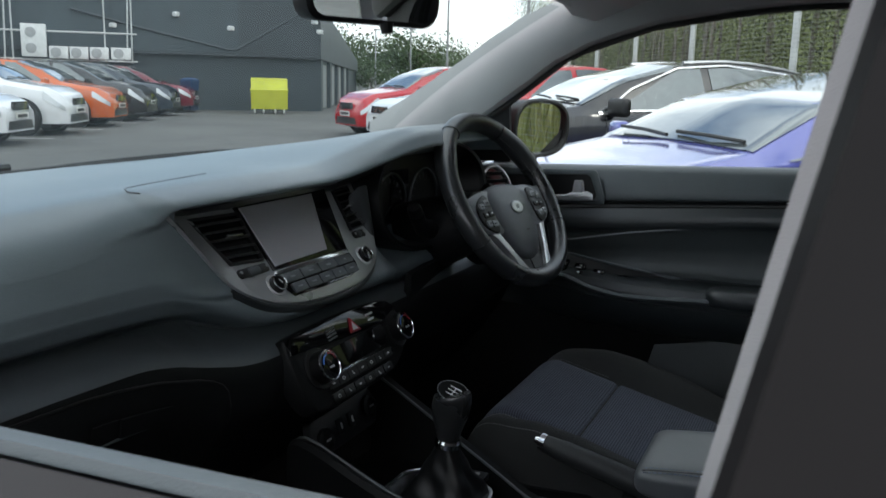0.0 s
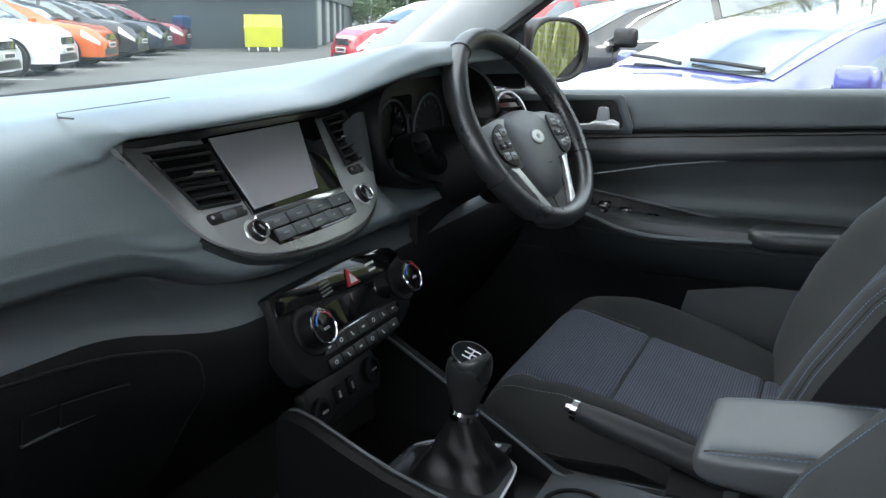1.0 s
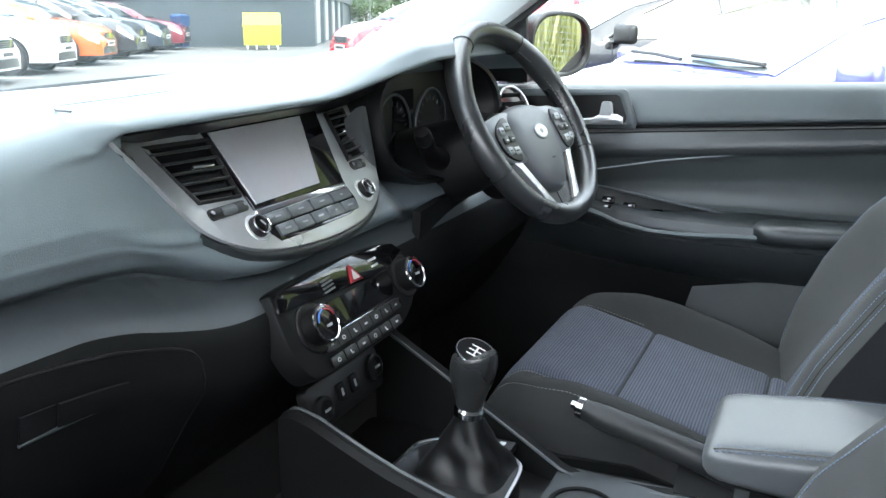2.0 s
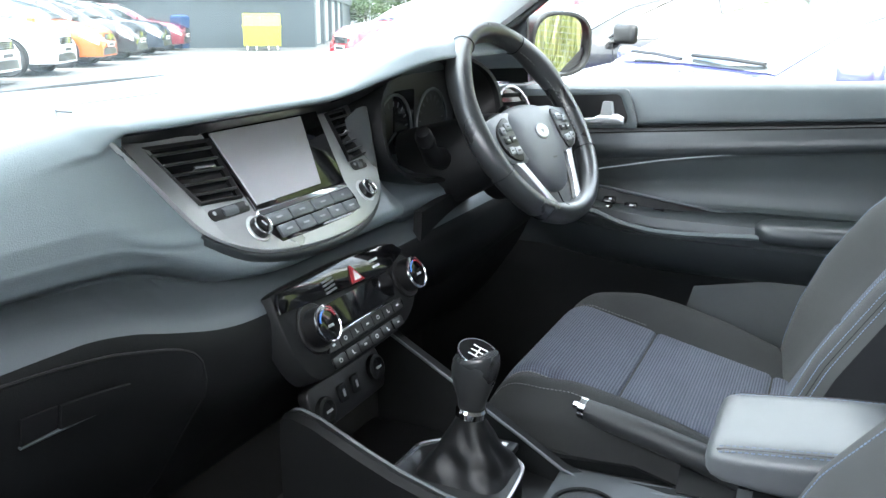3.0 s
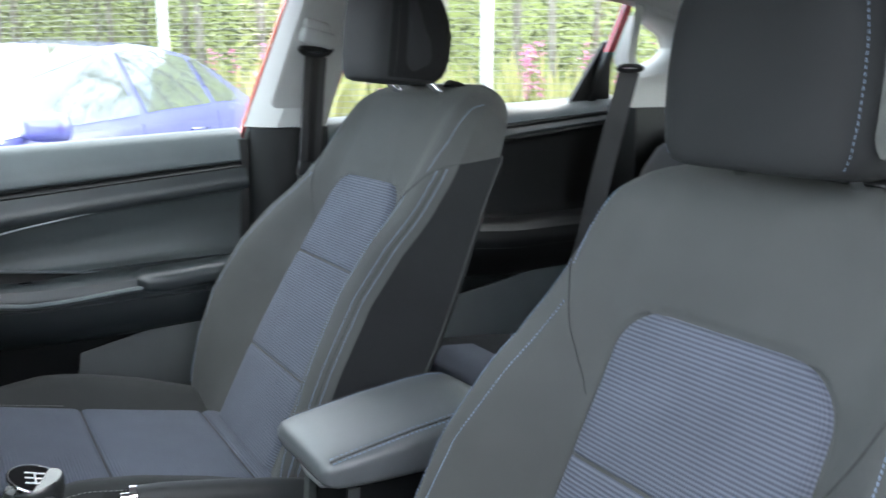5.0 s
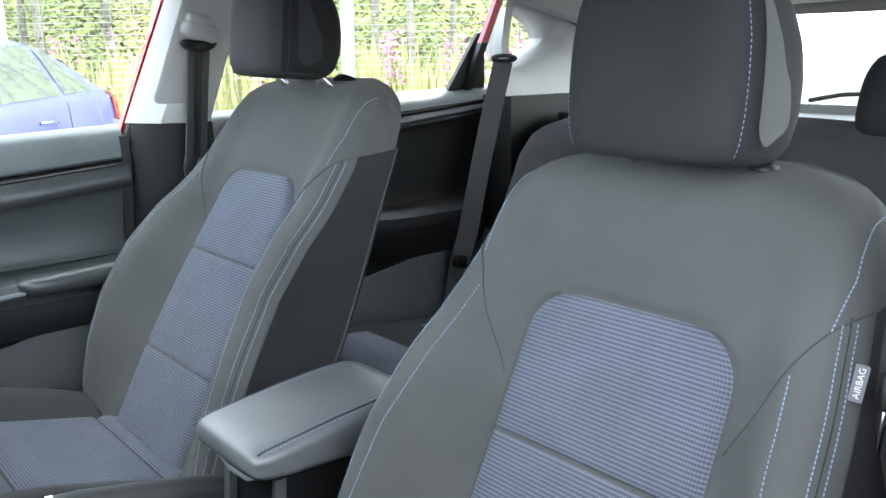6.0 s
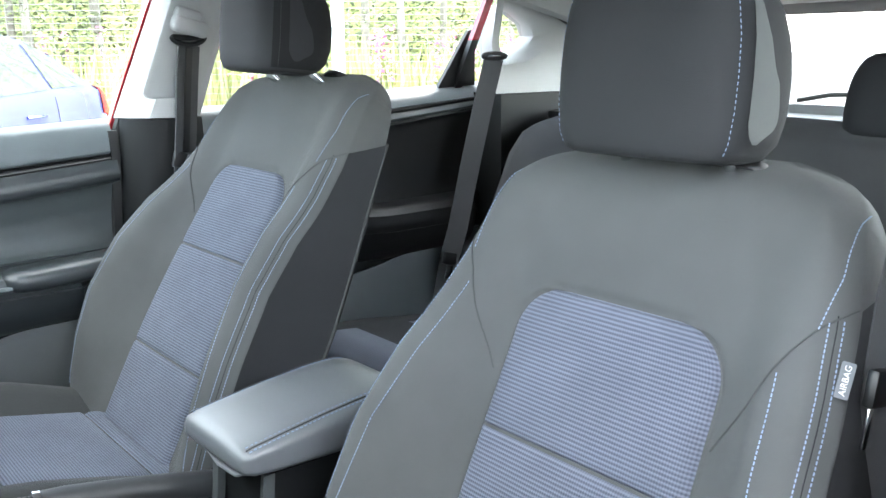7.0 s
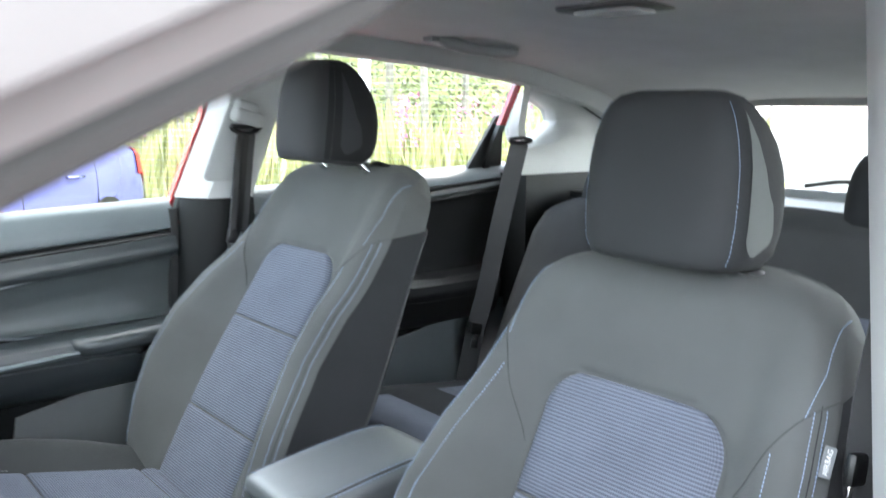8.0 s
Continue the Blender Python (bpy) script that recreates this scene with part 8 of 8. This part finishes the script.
def car(name, label, body, L, W, H, front, bearing, suv=0.0, line=None, rails=False, rake=0.50):
    """A parked car. front: the point on the ground under the middle of its nose; bearing: where it faces."""
    c = thing(name, label, "car", (0, 0, 0), group="parked cars")
    hw = W / 2
    belt = 0.92 + 0.10 * suv
    hood = 0.90 + 0.14 * suv
    # stations along the car from the nose (0) to the tail (L): top height, half-width at the top, shoulder height
    cowl, rf, rr, tg = 0.26 * L, rake * L, 0.80 * L, 0.955 * L
    xs = [0.0, 0.03 * L, 0.09 * L, 0.18 * L, cowl, 0.55 * cowl + 0.45 * rf, rf, 0.62 * L, 0.70 * L, rr, 0.88 * L, tg, 0.985 * L, L]
    top = [0.62, 0.74 + 0.1 * suv, hood - 0.06, hood - 0.01, hood + 0.05, 0.50 * hood + 0.50 * H + 0.055, H - 0.030, H, H - 0.015, H - 0.07, H - 0.16, belt + 0.15, belt - 0.02, 0.70]
    tw = [0.55, 0.70, 0.78, 0.80, 0.80, 0.72, 0.66, 0.66, 0.66, 0.65, 0.64, 0.68, 0.78, 0.70]
    wd = [0.70, 0.86, 0.95, 0.99, 1.0, 1.0, 1.0, 1.0, 1.0, 1.0, 0.99, 0.96, 0.92, 0.82]
    bel = [0.55, 0.66, hood - 0.14, hood - 0.09, belt - 0.02, belt, belt + 0.01, belt + 0.03, belt + 0.04, belt + 0.06, belt + 0.07, belt + 0.05, belt - 0.06, 0.64]

    def sec(x):
        t, k, w, b = (interp(x, xs, v) for v in (top, tw, wd, bel))
        return t, k * hw, w * hw, b

    def pt(x, q):
        """A point of the skin: q from 0 (sill) by 1 (shoulder) and 2 (roof edge) to 3 (middle of the top)."""
        t, k, w, b = sec(x)
        if q <= 1:
            z = 0.24 + (b - 0.24) * q
            return Vector((w * (1 - 0.07 * (1 - q) ** 2 - 0.05 * q ** 4), -x, z))
        if q <= 2:
            f = q - 1
            return Vector((w * 0.95 + (k - w * 0.95) * f ** 0.9, -x, b + (t - b) * (1 - (1 - f) ** 1.25) * 0.97))
        f = q - 2
        return Vector((k * (1 - f), -x, (b + (t - b) * 0.97) + (t - (b + (t - b) * 0.97)) * (1 - (1 - f) ** 2) + 0.015 * f))

    qs = [0, 0.25, 0.5, 0.75, 0.92, 1.0, 1.15, 1.35, 1.6, 1.85, 2.0, 2.15, 2.5, 3.0]
    rings = []
    for x in sorted(set(list(np.linspace(0, L, 44)) + xs)):
        half = [pt(x, q) for q in qs]
        rings.append(half + [Vector((-p.x, p.y, p.z)) for p in reversed(half[:-1])])
    bm = B()
    loft(bm, rings)
    bo = part("body", bm, body, c, sharp=40)

    def patch(nm, f, nu, nv, m, lab, parent=bo, lift=0.006):
        bm = B()
        sheet(bm, f, nu, nv)
        bmesh.ops.recalc_face_normals(bm, faces=bm.faces)
        mid = Vector((0, -L * 0.55, 0.8))
        for f_ in bm.faces:
            if f_.normal.dot(f_.calc_center_median() - mid) < 0:
                f_.normal_flip()
        bm.normal_update()
        for v in bm.verts:
            v.co += v.normal * lift
        return part(nm, bm, m, parent, lab)

    patch("windscreen", lambda u, v: (lambda p: Vector((p.x * (2 * u - 1) / max(abs(2 * u - 1), 1e-6), p.y, p.z)))(pt(cowl + 0.02 + (rf - cowl - 0.06) * v, 3 - 1.12 * abs(2 * u - 1))), 16, 8, M_CARGLASS, "raked windscreen")
    patch("rear_window", lambda u, v: (lambda p: Vector((p.x * (2 * u - 1) / max(abs(2 * u - 1), 1e-6), p.y, p.z)))(pt(0.875 * L + (tg - 0.875 * L) * v, 3 - 1.0 * abs(2 * u - 1))), 10, 5, M_CARGLASS, "rear window")
    for s in (-1, 1):
        for x0, x1 in ((cowl + 0.16, 0.555 * L), (0.575 * L, 0.76 * L), (0.775 * L, 0.865 * L)):
            def win(u, v):
                x = x0 + (x1 - x0) * u
                qt = 1.86
                if x < rf:
                    qt = 1.10 + (1.86 - 1.10) * smooth(x, cowl + 0.10, rf + 0.1)
                if x > 0.80 * L:
                    qt = 1.86 - 0.62 * (x - 0.80 * L) / (0.07 * L)
                p = pt(x, 1.07 + (max(qt, 1.09) - 1.07) * v)
                return Vector((s * p.x, p.y, p.z))
            patch("side_window", win, 10, 5, M_CARGLASS, "dark side window")
        if line:
            bm = B()
            tube(bm, [(lambda p: Vector((s * (p.x + 0.006), p.y, p.z)))(pt(x, 1.05)) for x in np.linspace(cowl + 0.14, 0.86 * L, 16)] + [(lambda p: Vector((s * (p.x + 0.006), p.y, p.z)))(pt(x, q)) for x, q in ((0.84 * L, 1.55), (0.80 * L, 1.88), (0.62 * L, 1.93), (rf, 1.90), (0.38 * L, 1.62), (0.33 * L, 1.32), (cowl + 0.14, 1.08))], 0.014, 6)
            part("window_line", bm, M_CHROME, bo, "bright chrome window line")
        if rails:
            bm = B()
            tube(bm, [(lambda p: Vector((s * p.x * 0.97, p.y, p.z + 0.022)))(pt(x, 2.05)) for x in np.linspace(rf + 0.1, 0.84 * L, 12)], 0.018, 8)
            part("roof_rail", bm, M_ALLOY, bo, "silver roof rail")
        # Lamps.
        patch("headlamp", lambda u, v: (lambda p: Vector((s * p.x, p.y, p.z)))(pt(0.012 * L + 0.085 * L * u, 0.70 + 0.24 * v + 0.05 * u)), 8, 4, M_LAMP, "clear headlamp", lift=0.01)
        patch("tail_lamp", lambda u, v: (lambda p: Vector((s * p.x, p.y, p.z)))(pt(L - 0.012 * L - 0.05 * L * u, 0.78 + 0.45 * v)), 5, 5, M_TAIL, "red tail lamp", lift=0.01)
        # Mirror.
        bm = B()
        mp = pt(cowl + 0.30, 1.12)
        box(bm, (0, 0, 0), (0.20 + 0.06 * suv, 0.10, 0.13 + 0.04 * suv), Matrix.Translation((s * (mp.x + 0.14), mp.y + 0.02, mp.z + 0.03)) @ pose(0, 0, 0, 0, 0, s * -12), 0.04, 3)
        box(bm, (0, 0, 0), (0.10, 0.04, 0.03), Matrix.Translation((s * (mp.x + 0.04), mp.y + 0.01, mp.z - 0.01)), 0.01)
        part("door_mirror", bm, M_BLACK if line else body, c, "door mirror")
        for x in (0.50 * L, 0.70 * L):
            bm = B()
            p = pt(x, 0.86)
            tube(bm, [Vector((s * (p.x + 0.005), -x + 0.10, p.z)), Vector((s * (p.x + 0.03), -x + 0.07, p.z)), Vector((s * (p.x + 0.03), -x - 0.07, p.z)), Vector((s * (p.x + 0.005), -x - 0.10, p.z))], 0.011, 6)
            part("door_handle", bm, body, bo, "door handle")
        for x in (0.555 * L, 0.77 * L, 0.31 * L):
            bm = B()
            tube(bm, [(lambda p: Vector((s * (p.x + 0.0005), p.y, p.z)))(pt(x, q)) for q in np.linspace(0.12, 0.98, 8)], 0.004, 4)
            part("door_gap", bm, M_BLACK, bo)
        # Wheels in dark arches.
        for x in (0.195 * L, 0.80 * L):
            wr_ = 0.325 + 0.03 * suv
            wm = Matrix.Translation((s * (hw - 0.10), -x, wr_)) @ pose(0, 0, 0, 0, 90 * s, 0)
            bm = B()
            lathe(bm, [(wr_ + 0.05, 0.055), (wr_ + 0.05, 0.092), (wr_ - 0.06, 0.088)], wm, 26)
            part("wheel_arch", bm, M_BLACK, bo, "black wheel arch")
            bm = B()
            lathe(bm, [(wr_ - 0.10, -0.10), (wr_ - 0.02, -0.11), (wr_, -0.08), (wr_, 0.09), (wr_ - 0.02, 0.112), (wr_ - 0.10, 0.105)], wm, 28)
            wh = part("wheel", bm, M_TYRE, c, "black tyre")
            bm = B()
            lathe(bm, [(wr_ - 0.095, 0.08), (wr_ - 0.10, 0.114), (wr_ - 0.12, 0.10), (wr_ - 0.13, 0.06)], wm, 24)
            for j in range(5):
                box(bm, (0, (wr_ - 0.11) / 2, 0.104), (0.055, wr_ - 0.10, 0.018), wm @ pose(0, 0, 0, 0, 0, 72 * j), 0.006, 1)
            lathe(bm, [(0.05, 0.09), (0.05, 0.118), (0.02, 0.12)], wm, 14)
            part("rim", bm, M_ALLOY, wh, "five-spoke alloy rim")
    # Nose: grille, lower intake, plates.
    bm = B()
    prism(bm, [(-0.36, 0.60), (0.36, 0.60), (0.30, 0.74), (-0.30, 0.74)], 0.05, frame_m((0, 0.0 - 0.02, 0), (-1, 0, 0), (0, 0.0, 1)), 0.01)
    gr = part("grille", bm, M_GLOSS, bo, "dark grille")
    bm = B()
    for j in range(3):
        box(bm, (0, 0.028, 0.632 + 0.035 * j), (0.64 - 0.05 * j, 0.012, 0.008))
    part("grille_bars", bm, M_CHROME, gr)
    bm = B()
    prism(bm, [(-0.55, 0.27), (0.55, 0.27), (0.48, 0.42), (-0.48, 0.42)], 0.04, frame_m((0, -0.03, 0), (-1, 0, 0), (0, 0, 1)), 0.01)
    part("intake", bm, M_BLACK, bo, "black lower intake")
    for y, w_ in ((0.035, 1), (-L - 0.012, 1)):
        bm = B()
        box(bm, (0, y, 0.50 if y > 0 else 0.78), (0.52, 0.012, 0.11), None, 0.003)
        pl_ = part("number_plate", bm, M_PLATE, bo, "number plate")
        bm = B()
        box(bm, (0, y + (0.0065 if y > 0 else -0.0065), 0.50 if y > 0 else 0.78), (0.42, 0.002, 0.06))
        part("plate_bar", bm, M_BLACK, pl_)
    # Wipers at the foot of the windscreen.
    for x0, x1 in ((-0.55, 0.0), (0.02, 0.55)):
        bm = B()
        p = pt(cowl + 0.03, 3.0)
        tube(bm, [(x0 * 0.95, p.y + 0.02 - 0.10 * abs(x0), p.z + 0.020), ((x0 + x1) / 2, p.y - 0.02, p.z + 0.035), (x1 * 0.95, p.y - 0.035, p.z + 0.04)], 0.011, 6)
        part("wiper", bm, M_BLACK, bo, "black wiper")
    bm = B()
    box(bm, (0, -L * 0.5, 0.23), (W * 0.86, L * 0.86, 0.10), None, 0.02)
    part("underbody", bm, M_BLACK, bo)
    c.matrix_world = Matrix.Translation((*front, 0)) @ Matrix.Rotation(radians(-bearing), 4, "Z")
    return c


P_BLUE = mat("blue_car_paint", (0.12, 0.13, 0.37), 0.22, 0.35, 0.05, 3.0, coat=0.9, rvar=0.03)
P_BLACK = paint("black_car_paint", (0.012, 0.012, 0.014))
P_RED2 = paint("bright_red_paint", (0.42, 0.012, 0.02))
P_WHITE = paint("white_car_paint", (0.72, 0.73, 0.74))
P_ORANGE = paint("orange_car_paint", (0.55, 0.11, 0.02))
P_NAVY = paint("dark_blue_paint", (0.02, 0.03, 0.045))
P_MAROON = paint("maroon_paint", (0.14, 0.012, 0.025))
P_SILVER = paint("silver_paint", (0.42, 0.45, 0.46))

car("hatchback", "blue hatchback parked beside the fence", P_BLUE, 4.25, 1.56, 1.38, (2.90, 1.0), -47.5, rake=0.54)
car("suv", "black SUV with chrome window line parked beside the fence", P_BLACK, 4.25, 1.74, 1.49, (6.45, 2.88), -40, 0.85, line=True, rails=True)
for x, y, lb, pa, sv_ in ((9.5, 4.9, "red family car parked in the row", P_RED2, 0.3), (13.9, 7.7, "white car parked in the far row", P_WHITE, 0.2), (15.6, 9.5, "bright red SUV parked at the end of the row", P_RED2, 0.8)):
    car("parked_car", lb, pa, 4.3, 1.80, 1.50 + 0.10 * sv_, (x, y), -55, sv_)
LEFT = 150.0
l0 = Vector((9.4, 12.25, 0))
ld = away(60.4)
for k, (pa, lb, sv_) in enumerate(((P_WHITE, "white compact car at the near end of the row", 0.0), (P_WHITE, "white SUV parked nose out", 0.8), (P_ORANGE, "orange SUV parked nose out", 0.6), (P_BLACK, "black SUV parked nose out", 0.8), (P_NAVY, "dark blue SUV parked nose out", 0.7), (P_MAROON, "maroon car parked nose out", 0.4), (P_SILVER, "silver car parked nose out", 0.4))):
    q = l0 + ld * (3.0 * k) + away(LEFT) * (0.25 if k == 6 else 0.0)
    car("parked_car", lb, pa, 4.25, 1.80, 1.46 + 0.12 * sv_, (q.x, q.y), LEFT, sv_)
# Bay lines.
for k in range(8):
    bm = B()
    a = l0 + ld * (3.0 * k - 1.5)
    b_ = a + away(LEFT) * 0.5
    n_ = ld * 0.05
    v = [bm.verts.new(p + Vector((0, 0, 0.004))) for p in (a - n_, a + n_, b_ + n_ + away(LEFT) * -5.2, b_ - n_ + away(LEFT) * -5.2)]
    bm.faces.new(v)
    solo("bay_line", bm, mat("worn_white_line", (0.45, 0.45, 0.43), 0.8, var=0.3, scale=20), "worn white parking bay line", "road marking", "structure")
